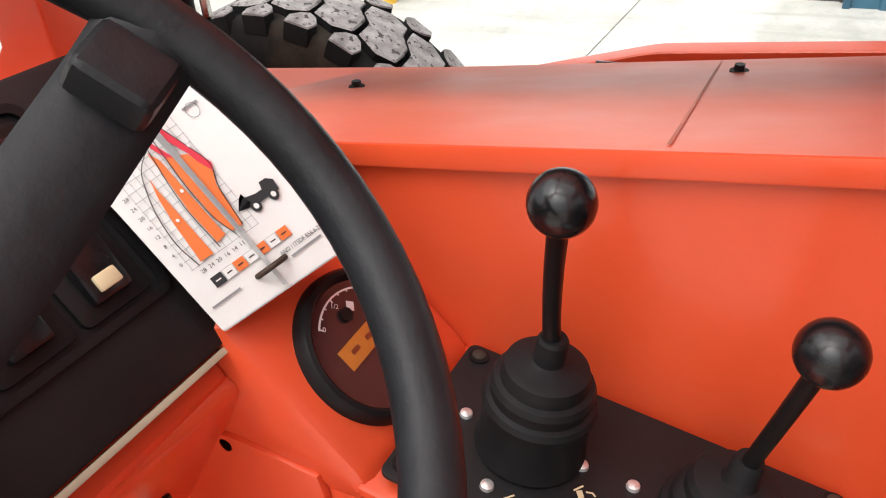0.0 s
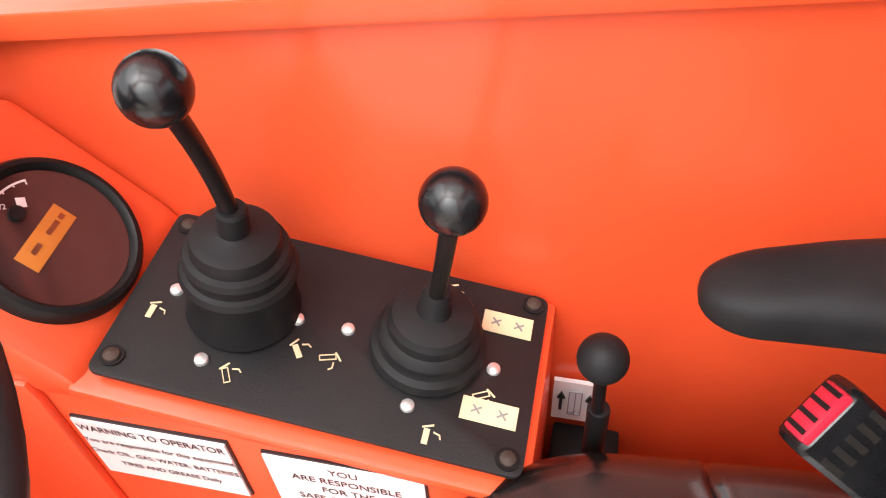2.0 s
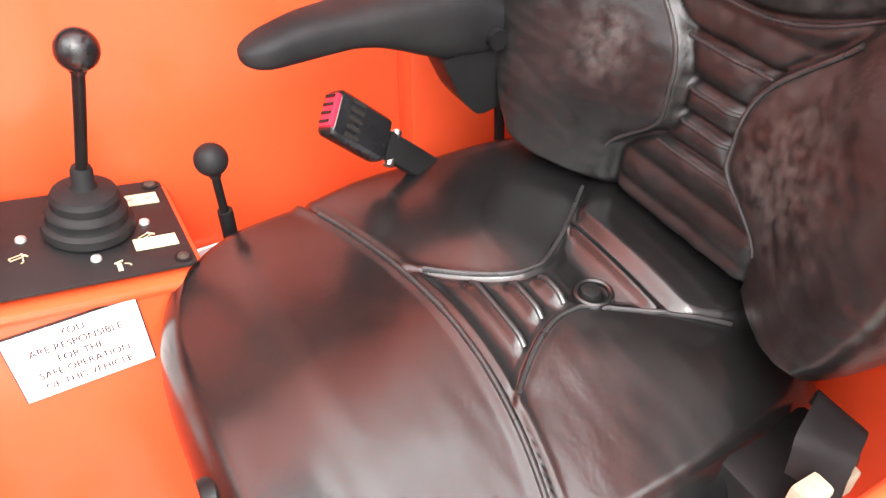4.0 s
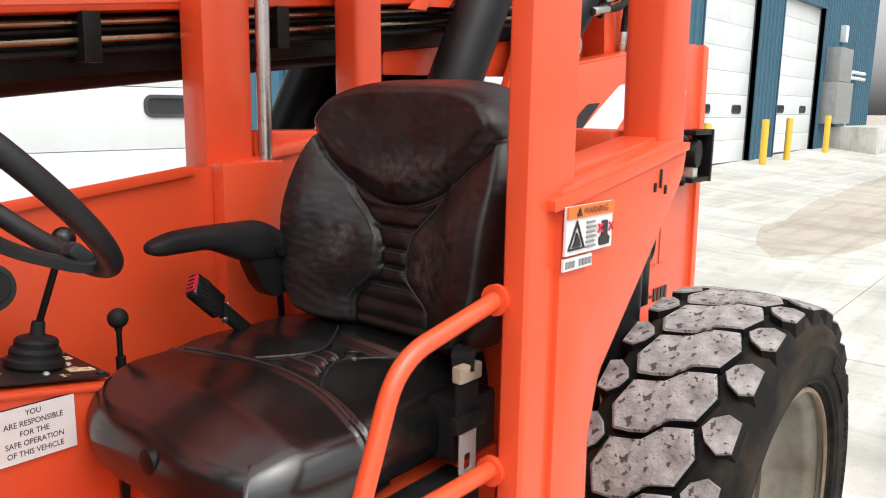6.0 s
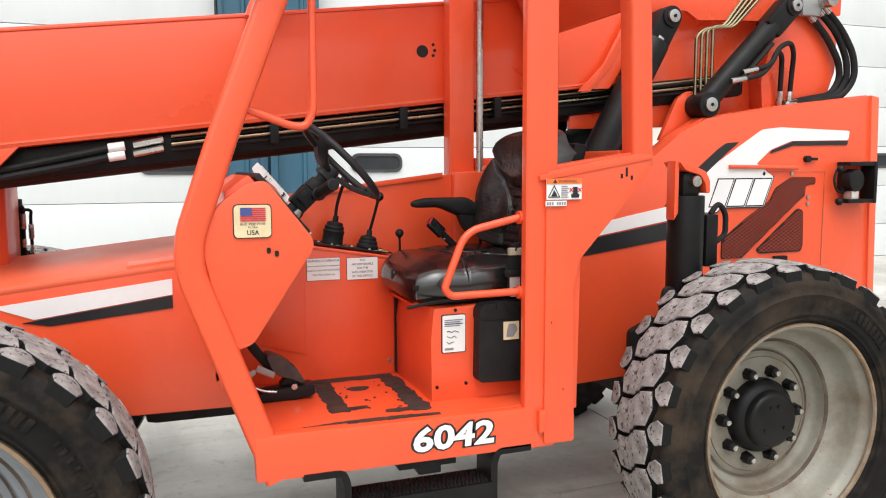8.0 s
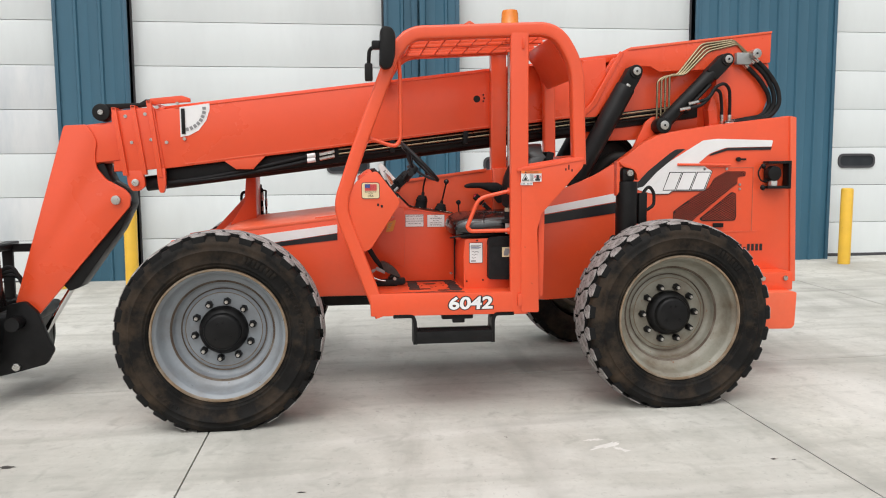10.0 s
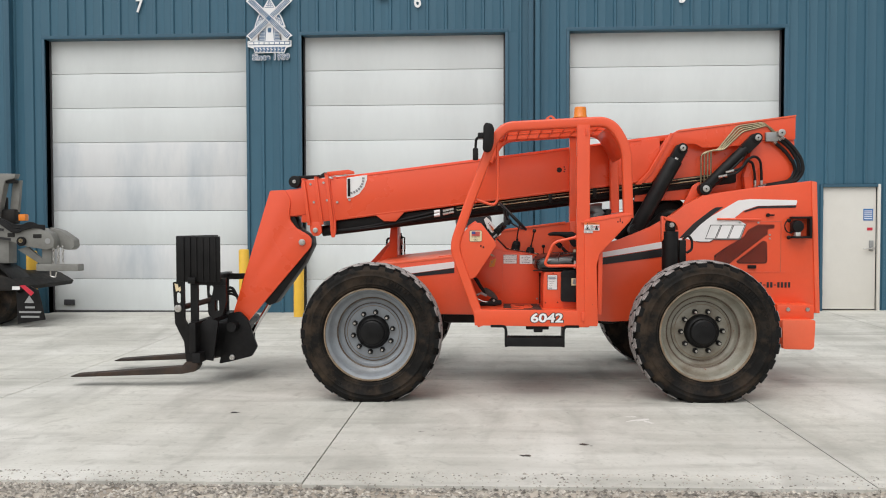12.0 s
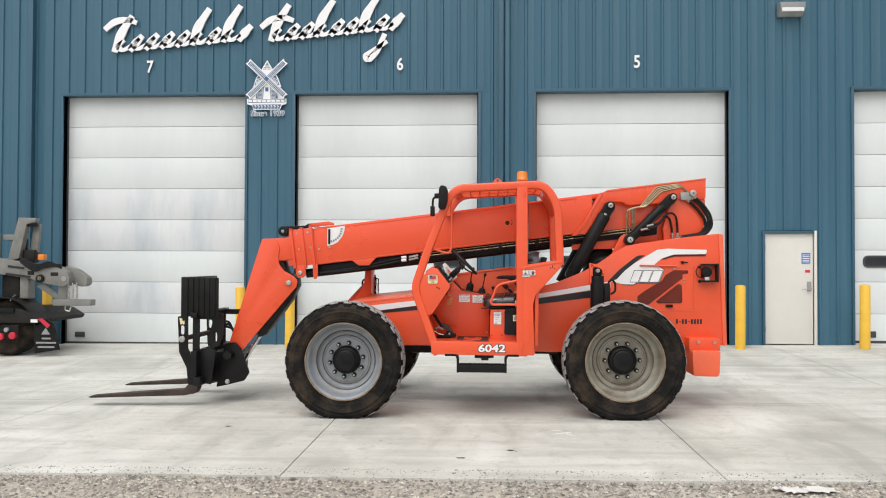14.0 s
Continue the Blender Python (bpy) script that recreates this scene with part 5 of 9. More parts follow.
for k, dz in enumerate((-0.002, -0.036)):
    part("pipe_fitting", cyl((-0.98, BY0 + 0.02, bz(-0.98, 1.818 + dz)), (-0.92, BY0 + 0.02, bz(-0.92, 1.82 + dz)), 0.018, seg=12, bev=0.003), WHITE_DECAL, boom)
    part("pipe_fitting", cyl((-0.89, BY0 + 0.02, bz(-0.89, 1.82 + dz)), (-0.78, BY0 + 0.02, bz(-0.78, 1.83 + dz)), 0.014, seg=6), STEEL, boom)
    part("hose", tube(rounded([(-0.97, BY0 + 0.02, bz(-0.97, 1.818 + dz)), (-1.15, BY0 + 0.03, bz(-1.15, 1.80 + dz)), (-1.6, BY0 + 0.04, bz(-1.6, 1.755 + dz * 0.6)), (-2.0, BY0 + 0.05, bz(-2, 1.75))], 0.2), 0.015, 10), RUBBER, boom)
for cx in (-0.37, 0.18, 0.62):
    part("pipe_clamp", box(cx, cx + 0.035, BY0 - 0.006, BY0 + 0.06, bz(cx, 1.765), bz(cx, 1.857), 0.004), BLACK, boom)
# rear boom head
part("boom_head", prism(corner_pts([(1.06, 1.975), (1.18, 2.09), (1.39, 2.47), (1.46, 2.505), (2.59, 2.64), (2.587, 2.40), (2.46, 2.395), (2.28, 2.40), (2.10, 2.345), (1.87, 2.337), (1.69, 2.326), (1.62, 2.366), (1.50, 2.365), (1.42, 2.33), (1.30, 2.14), (1.20, 1.985)], 0.012), BY0 - 0.024, BY0 - 0.002, 0.004), ORANGE_BOOM, boom)
part("head_web", prism([(1.05, 1.80), (1.05, 1.97), (1.36, 2.44), (2.575, 2.59), (2.58, 2.12), (2.50, 1.88), (1.75, 1.82)], BY0 + 0.085, BY0 + 0.11, 0.004), ORANGE_BOOM, boom)
part("head_skirt", prism(corner_pts([(2.20, 2.40), (2.587, 2.40), (2.585, 2.12), (2.50, 1.90), (2.12, 1.86), (2.10, 2.05), (2.16, 2.25)], 0.02), BY0 - 0.006, BY0 + 0.085, 0.004), ORANGE_BOOM, boom)
for px, pz, r in ((1.475, 2.315, 0.085), (2.36, 2.36, 0.06)):
    part("grease_smear", cyl((px, BY0 + 0.080, pz), (px, BY0 + 0.0845, pz), r, seg=18), DARK_GAP, boom)
part("boom_head", prism([(1.18, 2.09), (1.40, 2.49), (2.59, 2.64), (2.585, 2.12), (2.45, 1.9), (1.75, 1.85)], BY1 + 0.002, BY1 + 0.022, 0.004), ORANGE_BOOM, boom)
part("head_fold", prism([(1.03, 1.965), (1.16, 2.095), (1.375, 2.475), (1.405, 2.465), (1.20, 2.08), (1.09, 1.965)], BY0 - 0.034, BY0 - 0.018, 0.004), ORANGE_BOOM, boom)
part("head_box", prism([(1.5, 2.12), (1.5, 2.49), (2.57, 2.62), (2.57, 2.15), (2.3, 2.1)], BY0 + 0.115, BY1, 0.01), ORANGE_BOOM, boom)
part("head_lip", prism([(1.44, 2.497), (2.592, 2.640), (2.592, 2.625), (1.44, 2.482)], BY0 - 0.032, BY0 + 0.02, 0.002), ORANGE_FADED, boom)
for (px, pz), r in (((1.475, 2.315), 0.030), ((2.195, 2.41), 0.030), ((2.42, 2.455), 0.036), ((1.70, 1.915), 0.034)):
    part("pivot_pin", cyl((px, 0.735, pz), (px, BY0 + 0.09, pz), r, seg=22, bev=0.003), STEEL, boom)
    part("grease_ring", cyl((px, 0.731, pz), (px, 0.737, pz), 0.008, seg=10), BLACK, boom)


def ram(name, p0, p1, r, eye0, eye1, split=0.75):
    """A hydraulic ram from its lower eye to its upper eye, with the rod at the upper end."""
    p0, p1 = Vector(p0), Vector(p1)
    mid = p0.lerp(p1, split)
    ob = part(name, cyl(p0, mid, r, seg=28, bev=0.006), BLACK, tele, "black painted hydraulic ram")
    part("gland", cyl(mid, mid + (p1 - p0).normalized() * 0.02, r * 0.7, seg=20), STEEL, ob)
    part("ram_rod", cyl(mid, p1, r * 0.55, seg=16), CHROME, ob)
    for q, e in ((p0, eye0), (p1, eye1)):
        part("ram_eye", cyl(q - Vector((0, 0.06, 0)), q + Vector((0, 0.06, 0)), e, seg=24, bev=0.006), BLACK, ob)
    return ob


lift_ram = ram("lift_ram", (1.03, 0.81, 1.509), (1.475, 0.81, 2.315), 0.075, 0.07, 0.050, 0.86)
part("ram_head", move(box(-0.06, 0.06, -0.05, 0.05, -0.10, 0.05, 0.015), Matrix.Translation((1.455, 0.81, 2.28)) @ Matrix.Rotation(radians(29), 4, "Y")), BLACK, lift_ram)
comp_ram = ram("compensating_ram", (1.70, 0.81, 1.915), (2.195, 0.81, 2.41), 0.055, 0.060, 0.048, 0.80)
part("ram_head", move(box(-0.055, 0.055, -0.05, 0.05, -0.12, 0.06, 0.015), Matrix.Translation((2.16, 0.81, 2.375)) @ Matrix.Rotation(radians(45), 4, "Y")), BLACK, comp_ram)
part("ram_line", cyl((1.86, 0.75, 2.02), (2.06, 0.75, 2.22), 0.012, seg=8), BLACK, comp_ram)
part("ram_bracket", prism(corner_pts([(1.50, 1.74), (1.60, 1.95), (1.66, 1.99), (1.74, 1.98), (1.78, 1.90), (1.78, 1.86), (1.66, 1.84)], 0.02), 0.872, 0.900, 0.006), ORANGE, tele)
# hoses and pipes at the boom head
for k in range(4):
    o = k * 0.016
    part("hydraulic_pipe", tube(rounded([(1.675 + k * 0.032, 0.838, 1.90), (1.675 + k * 0.032, 0.838, 2.25 + o), (1.72 + k * 0.030, 0.838, 2.285 + o * 0.4), (1.83 + k * 0.02, 0.838, 2.30), (2.02 + k * 0.018, 0.838, 2.535 - k * 0.018), (2.28 + k * 0.012, 0.838, 2.57 - k * 0.010), (2.38 + k * 0.012, 0.838, 2.46 - k * 0.004)], 0.035), 0.0085, 8), BRASS, boom)
hose_paths = (
    [(2.42, 0.81, 2.44), (2.56, 0.80, 2.33), (2.685, 0.79, 2.20), (2.713, 0.79, 2.075), (2.60, 0.80, 1.978), (2.40, 0.82, 1.945), (2.22, 0.83, 1.93)],
    [(2.39, 0.82, 2.43), (2.53, 0.81, 2.31), (2.645, 0.81, 2.18), (2.665, 0.81, 2.075), (2.57, 0.82, 1.985), (2.40, 0.83, 1.955), (2.24, 0.84, 1.935)],
    [(2.35, 0.83, 2.40), (2.49, 0.83, 2.28), (2.60, 0.83, 2.16), (2.62, 0.83, 2.075), (2.53, 0.83, 1.99), (2.38, 0.84, 1.965), (2.24, 0.85, 1.94)],
    [(1.908, 0.75, 2.078), (2.04, 0.73, 2.11), (2.09, 0.74, 2.20), (2.17, 0.75, 2.235), (2.235, 0.79, 2.19), (2.26, 0.83, 2.05), (2.262, 0.84, 1.93)],
    [(1.84, 0.75, 2.033), (1.98, 0.73, 2.06), (2.05, 0.74, 2.12), (2.10, 0.76, 2.19), (2.16, 0.79, 2.17), (2.195, 0.83, 2.06), (2.20, 0.84, 1.93)],
)
for k, pth in enumerate(hose_paths):
    pth = [(x if x < 2.52 else 2.52 + (x - 2.52) * 0.66, y, z) for x, y, z in pth]
    h = part("hydraulic_hose", tube(rounded(pth, 0.09, 6), 0.017 if k < 3 else 0.0125, 10), RUBBER, boom)
    a, b2 = Vector(pth[0]), Vector(pth[1])
    d = (b2 - a).normalized()
    part("hose_fitting", cyl(a - d * 0.02, a + d * 0.06, 0.019 if k < 3 else 0.015, seg=6, bev=0.002), STEEL, h)
    a, b2 = Vector(pth[-1]), Vector(pth[-2])
    d = (b2 - a).normalized()
    part("hose_fitting", cyl(a, a + d * 0.07, 0.018 if k < 3 else 0.015, seg=6, bev=0.002), STEEL, h)
part("manifold", box(2.29, 2.41, 0.80, 0.845, 2.38, 2.47, 0.01), GREY_METAL, boom)

# -- boom nose, quick attach and forks --
NOSE = corner_pts([(-2.668, 1.921), (-2.515, 1.928), (-2.47, 1.86), (-2.452, 1.80), (-2.468, 1.70), (-2.46, 1.62), (-2.40, 1.54), (-2.27, 1.465), (-2.235, 1.42), (-2.245, 1.345), (-2.93, 0.545), (-2.985, 0.555), (-3.062, 0.63), (-3.055, 0.68)], 0.02)
nose = part("boom_nose", prism(NOSE, 0.865, 0.895, 0.005), ORANGE_BOOM, boom, "orange drop nose plate at the end of the boom")
part("nose_plate", prism([(x - 0.13, z) for x, z in NOSE], 1.345, 1.375, 0.005), ORANGE_BOOM, nose)
part("nose_web", prism([(-2.66, 1.90), (-2.56, 1.90), (-2.54, 1.68), (-2.42, 1.44), (-2.99, 0.66), (-3.03, 0.70)], 0.9, 1.34, 0.01), ORANGE_BOOM, nose)
part("nose_guard", prism(corner_pts([(-2.42, 1.66), (-2.37, 1.53), (-2.245, 1.45), (-2.235, 1.36), (-2.33, 1.17), (-2.63, 0.76), (-2.70, 0.735), (-2.76, 0.80), (-2.32, 1.33), (-2.32, 1.42), (-2.45, 1.52), (-2.48, 1.64)], 0.015), 0.90, 1.10, 0.008), BLACK, nose)
part("nose_pin", cyl((-2.335, 0.84, 1.392), (-2.335, 0.90, 1.392), 0.033, seg=22, bev=0.004), STEEL, nose)
part("tilt_rod", cyl((-2.92, 1.0, 0.42), (-2.70, 1.0, 0.77), 0.022, seg=14), CHROME, nose)
part("nose_section", slant(-2.58, -2.3, 2.22, 1.955, BY0 + 0.01, BY1 - 0.01, 0.008), ORANGE_BOOM, nose)

qa = part("quick_attach", prism(corner_pts([(-3.10, 0.66), (-2.98, 0.68), (-2.90, 0.60), (-2.84, 0.42), (-2.80, 0.32), (-2.86, 0.22), (-3.06, 0.17), (-3.20, 0.14), (-3.14, 0.40)], 0.02), 0.82, 0.86, 0.006), BLACK, tele, "black steel quick attach coupler")
part("side_plate", prism(corner_pts([(-3.10, 0.66), (-2.98, 0.68), (-3.02, 0.60), (-3.00, 0.42), (-3.00, 0.32), (-3.02, 0.22), (-3.10, 0.17), (-3.20, 0.14), (-3.14, 0.40)], 0.02), 1.38, 1.42, 0.006), BLACK, qa)
part("cross_tube", cyl((-3.03, 0.70, 0.535), (-3.03, 1.54, 0.535), 0.05, seg=18), BLACK, qa)
part("coupler_pin", cyl((-3.03, 0.79, 0.535), (-3.03, 0.825, 0.535), 0.03, seg=18, bev=0.004), STEEL, qa)
part("coupler_pin", cyl((-3.06, 0.80, 0.21), (-3.06, 0.825, 0.21), 0.028, seg=18, bev=0.004), STEEL, qa)
part("coupler_body", box(-3.28, -3.0, 0.86, 1.38, 0.20, 0.56, 0.02), BLACK, qa)
for k in range(3):
    part("coupler_hose", tube(rounded([(-2.98, 0.90 + 0.05 * k, 0.70), (-3.08, 0.89 + 0.05 * k, 0.95 - 0.05 * k), (-3.22, 0.9 + 0.05 * k, 0.85), (-3.2, 0.92 + 0.05 * k, 0.62)], 0.1), 0.014, 8), RUBBER, qa)

carriage = part("fork_carriage", box(-3.36, -3.28, 0.50, 1.74, 0.20, 0.30, 0.008), BLACK, tele, "black steel fork carriage")
part("top_bar", box(-3.42, -3.34, 0.55, 1.69, 0.985, 1.045, 0.008), BLACK, carriage)
for y in (0.64, 1.56):
    up = part("upright", box(-3.425, -3.345, y, y + 0.03, 0.20, 1.03, 0.004), BLACK, carriage)
    part("top_arm", box(-3.345, -3.06, y, y + 0.03, 0.965, 1.03, 0.004), BLACK, up)
    part("short_leg", prism_hole(corner_pts([(-3.18, 0.965), (-3.06, 0.965), (-3.055, 0.80), (-3.10, 0.66), (-3.20, 0.62), (-3.24, 0.70)], 0.01), [round_rect(-3.175, -3.13, 0.70, 0.82, 0.02)], y, y + 0.03), BLACK, up)
    part("lower_gusset", prism([(-3.345, 0.22), (-3.345, 0.56), (-3.24, 0.64), (-3.14, 0.60), (-3.20, 0.20)], y, y + 0.03, 0.004), BLACK, up)
part("fork_shaft", cyl((-3.53, 0.58, 0.735), (-3.53, 1.72, 0.735), 0.030, seg=16), RUST, carriage)
part("shaft_end", cyl((-3.53, 0.575, 0.735), (-3.53, 0.60, 0.735), 0.038, seg=16, bev=0.004), STEEL, carriage)
part("cross_plate", box(-3.40, -3.33, 0.52, 1.72, 0.30, 0.60, 0.008), BLACK, carriage)
lb = part("load_backrest", box(-3.545, -3.49, 0.62, 1.66, 0.99, 1.04, 0.006), BLACK, tele, "black slatted load backrest above the forks")
for k in range(8):
    y = 0.60 + k * 0.145
    part("backrest_bar", box(-3.55, -3.49, y, y + 0.035, 1.0, 1.455, 0.005), BLACK, lb)
part("end_plate", box(-3.55, -3.10, 0.595, 0.605, 1.0, 1.455, 0.004), BLACK, lb)
part("top_rail", box(-3.55, -3.49, 0.60, 1.66, 1.43, 1.462, 0.005), BLACK, lb)
for k in range(6):
    part("rib", box(-3.48 + k * 0.065, -3.465 + k * 0.065, 0.583, 0.597, 1.0, 1.45, 0.003), BLACK, lb)


def fork(y):
    """A forged tine: dark slotted shank, rubbed brown blade."""
    w = 0.065
    shank = corner_pts([(-3.585, 1.0), (-3.470, 1.0), (-3.468, 0.62), (-3.37, 0.46), (-3.345, 0.20), (-3.455, 0.20), (-3.475, 0.40), (-3.565, 0.58)], 0.015)
    f = part("fork", prism_hole(shank, [round_rect(-3.556, -3.504, 0.785, 0.895, 0.022)], y - w, y - w + 0.035), BLACK, tele, "forged steel fork with a worn brown blade")
    part("fork_blade", prism(corner_pts([(-3.350, 0.205), (-3.335, 0.16), (-3.37, 0.10), (-3.50, 0.075), (-4.62, 0.032), (-4.66, 0.04), (-4.62, 0.055), (-3.50, 0.148), (-3.455, 0.205)], 0.012), y - w, y + w, 0.006), RUST, f, "worn brown steel blade")
    if y < 1:
        part("paint_scrap", prism([(-3.565, 0.985), (-3.53, 0.975), (-3.525, 0.94), (-3.505, 0.955), (-3.50, 0.915), (-3.515, 0.90), (-3.52, 0.915), (-3.55, 0.905), (-3.555, 0.93)], y - w - 0.004, y - w - 0.001, 0), CREAM, f)


fork(0.655)
fork(1.585)

# -- cab frame --
cab = part("cab_floor", box(-0.53, 0.52, 0.03, 0.775, 0.745, 0.794, 0.006), ORANGE, tele, "orange cab floor plate with worn grip tape")
part("sill", prism([(-0.555, 0.652), (0.375, 0.645), (0.375, 0.79), (-0.56, 0.80)], 0.0, 0.05, 0.008), ORANGE, cab)
RECT = round_rect(-0.045, 0.045, -0.045, 0.045, 0.019, 4)
SECT = [(a, b * 0.96) for a, b in RECT]
FRAME = rounded([(-0.485, 0.046, 0.65), (-0.744, 0.046, 1.362), (-0.615, 0.046, 1.73)], 0.10, 8)[:-1] + rounded([(-0.615, 0.046, 1.73), (-0.385, 0.046, 2.330), (-0.275, 0.046, 2.447), (0.66, 0.046, 2.488), (0.80, 0.046, 2.26), (0.822, 0.046, 1.62)], 0.20, 10)
near_frame = part("near_roll_bar", tube(FRAME, 0.045, section=SECT, up=(0, 1, 0)), ORANGE, cab, "orange bent tube roll-over frame", angle=30)
FAR = rounded([(-0.42, 0.815, 1.62), (-0.44, 0.815, 2.20), (-0.29, 0.815, 2.435), (0.67, 0.815, 2.488), (0.815, 0.815, 2.28), (0.825, 0.815, 1.60)], 0.18, 10)
part("far_roll_bar", tube(FAR[6:], 0.045, section=SECT, up=(0, 1, 0)), ORANGE, cab, angle=30)
part("rear_post", box(0.358, 0.477, 0.0, 0.045, 0.64, 2.46, 0.013, 3), ORANGE, cab)
part("inner_post", box(0.378, 0.492, 0.79, 0.87, 1.40, 2.47, 0.008), ORANGE, cab)
part("inner_post_lower", box(0.378, 0.53, 0.735, 0.775, 0.9, 1.60, 0.006), ORANGE, cab)
part("steel_tube", cyl((0.511, 0.775, 1.20), (0.511, 0.775, 2.45), 0.015, seg=14), STEEL, cab)
# corner plate behind the post
PL = corner_pts([(0.428, 0.655), (0.548, 0.652), (0.535, 1.20), (0.56, 1.30), (0.70, 1.45), (0.836, 1.60), (0.848, 1.66), (0.80, 1.668), (0.428, 1.604)], 0.015)
cp = part("corner_plate", prism(PL, -0.009, 0.040, 0.006), ORANGE, cab)
part("plate_step", prism(corner_pts([(0.40, 1.575), (0.50, 1.590), (0.846, 1.648), (0.846, 1.662), (0.40, 1.592)], 0.003), -0.014, 0.012, 0.003), ORANGE, cp)
part("window_sill", prism([(0.478, 1.625), (0.79, 1.672), (0.79, 1.655), (0.478, 1.605)], 0.02, 0.09, 0.003), ORANGE, cp)
for sx, sz, sh in ((0.722, 1.588, 0.008), (0.742, 1.602, 0.016), (0.763, 1.582, 0.008)):
    part("slot_hole", box(sx - 0.004, sx + 0.004, -0.0115, 0.004, sz - sh, sz + sh, 0.0015), DARK_GAP, cp)
for wx, wz in ((0.452, 1.08), (0.50, 0.84)):
    part("paint_chip", prism([(wx, wz), (wx + 0.002, wz + 0.006), (wx + 0.001, wz + 0.010), (wx - 0.002, wz + 0.007)], -0.0105, -0.0085, 0), BLACK, cp)
part("latch", box(0.405, 0.43, -0.018, 0.004, 0.70, 0.78, 0.004), ORANGE, cp)
part("rear_gusset", box(0.49, 0.56, 0.05, 0.75, 0.66, 0.70, 0.01), ORANGE, cab)
part("back_wall", prism([(0.55, 0.75), (0.56, 1.40), (0.60, 1.40), (0.59, 0.75)], 0.05, 0.76, 0.006), ORANGE, cab)
part("rear_rail", box(0.50, 0.80, 0.795, 0.85, 1.60, 1.66, 0.006), ORANGE, cab)
part("rear_cross_rail", box(0.775, 0.845, 0.10, 0.80, 1.60, 1.68, 0.01), ORANGE, cab)
# roof
roof = part("roof", prism([(-0.27, 2.425), (0.66, 2.470), (0.66, 2.455), (-0.27, 2.410)], 0.40, 0.44, 0.003), ORANGE, cab, "slotted orange steel cab roof")
for k in range(9):
    x = -0.258 + k * 0.104
    z = 2.425 + 0.047 * (x + 0.25)
    part("roof_slat", prism([(x, z - 0.010), (x + 0.015, z - 0.002), (x + 0.016, z - 0.005), (x + 0.001, z - 0.013)], 0.09, 0.78, 0.001), ORANGE, roof)
for k in range(6):
    y = 0.12 + k * 0.128
    part("roof_bar", prism([(-0.27, 2.408), (0.66, 2.454), (0.66, 2.474), (-0.27, 2.428)], y, y + 0.005, 0.001), ORANGE, roof)
part("roof_front_bar", cyl((-0.30, 0.05, 2.43), (-0.30, 0.82, 2.43), 0.038, seg=14), ORANGE, roof)
part("roof_rear_bar", tube(rounded([(0.76, 0.05, 2.30), (0.78, 0.3, 2.33), (0.78, 0.55, 2.33), (0.77, 0.82, 2.30)], 0.1), 0.03, 12), ORANGE, roof)
part("roof_rear_sheet", prism([(0.66, 2.46), (0.80, 2.22), (0.81, 2.18), (0.795, 2.18), (0.64, 2.44)], 0.10, 0.79, 0.004), ORANGE, roof)
part("lifting_eye", prism_hole(corner_pts([(0.09, 2.44), (0.22, 2.445), (0.205, 2.575), (0.16, 2.605), (0.115, 2.575)], 0.015), [arc(0.16, 2.572, 0.014, 0, 330, 10)], 0.42, 0.432), ORANGE_FADED, roof)
part("post_eye", box(0.435, 0.447, -0.016, 0.002, 2.355, 2.42, 0.004), ORANGE, cab)
beacon = part("beacon", lathe_up([(0.0, 0.0), (0.062, 0.0), (0.066, 0.008), (0.060, 0.016), (0.056, 0.085), (0.050, 0.103), (0.0, 0.108)], 28), AMBER, cab, "amber warning beacon on the cab roof")
beacon.matrix_basis = pose(0.435, 0.40, 2.566)
part("beacon_base", cyl((0.43, 0.40, 2.45), (0.435, 0.40, 2.568), 0.045, 0.062, seg=24, bev=0.006), ORANGE, cab)

# dash side plate on the A-post
PLATE = corner_pts([(-0.700, 1.42), (-0.640, 1.515), (-0.560, 1.575), (-0.50, 1.585), (-0.362, 1.405), (-0.358, 1.375), (-0.55, 1.085), (-0.60, 1.07), (-0.63, 1.10)], 0.02)
dsp = part("dash_side_plate", prism(PLATE, 0.018, 0.05, 0.006), ORANGE, cab)
part("flag_sticker_edge", prism(round_rect(-0.601, -0.487, 1.411, 1.514, 0.014), 0.0135, 0.0178, 0), BLACK_DECAL, dsp)
fs = part("flag_sticker", prism(round_rect(-0.598, -0.490, 1.414, 1.511, 0.012), 0.0095, 0.0133, 0), CREAM, dsp, "cream sticker with a small striped flag")
for k in range(7):
    part("flag_stripe", box(-0.580, -0.506, 0.0060, 0.0092, 1.463 + k * 0.0060, 1.4663 + k * 0.0060, 0), INK_RED, fs)
part("flag_field", box(-0.580, -0.547, 0.0045, 0.0058, 1.480, 1.5035, 0), BLUE_INK, fs)
lettering("Built With Pride\nIn The", (-0.544, 0.0085, 1.4495), (1, 0, 0), (0, 0, 1), 0.0078, BLACK_DECAL, fs, "lettering")
lettering("USA", (-0.544, 0.0085, 1.428), (1, 0, 0), (0, 0, 1), 0.014, BLACK_DECAL, fs, "lettering", offset=0.02)
for hx, hz in ((-0.498, 1.372), (-0.474, 1.362)):
    part("slot_hole", prism(round_rect(hx - 0.006, hx + 0.006, hz - 0.009, hz + 0.009, 0.005), 0.0135, 0.0178, 0), DARK_GAP, dsp)
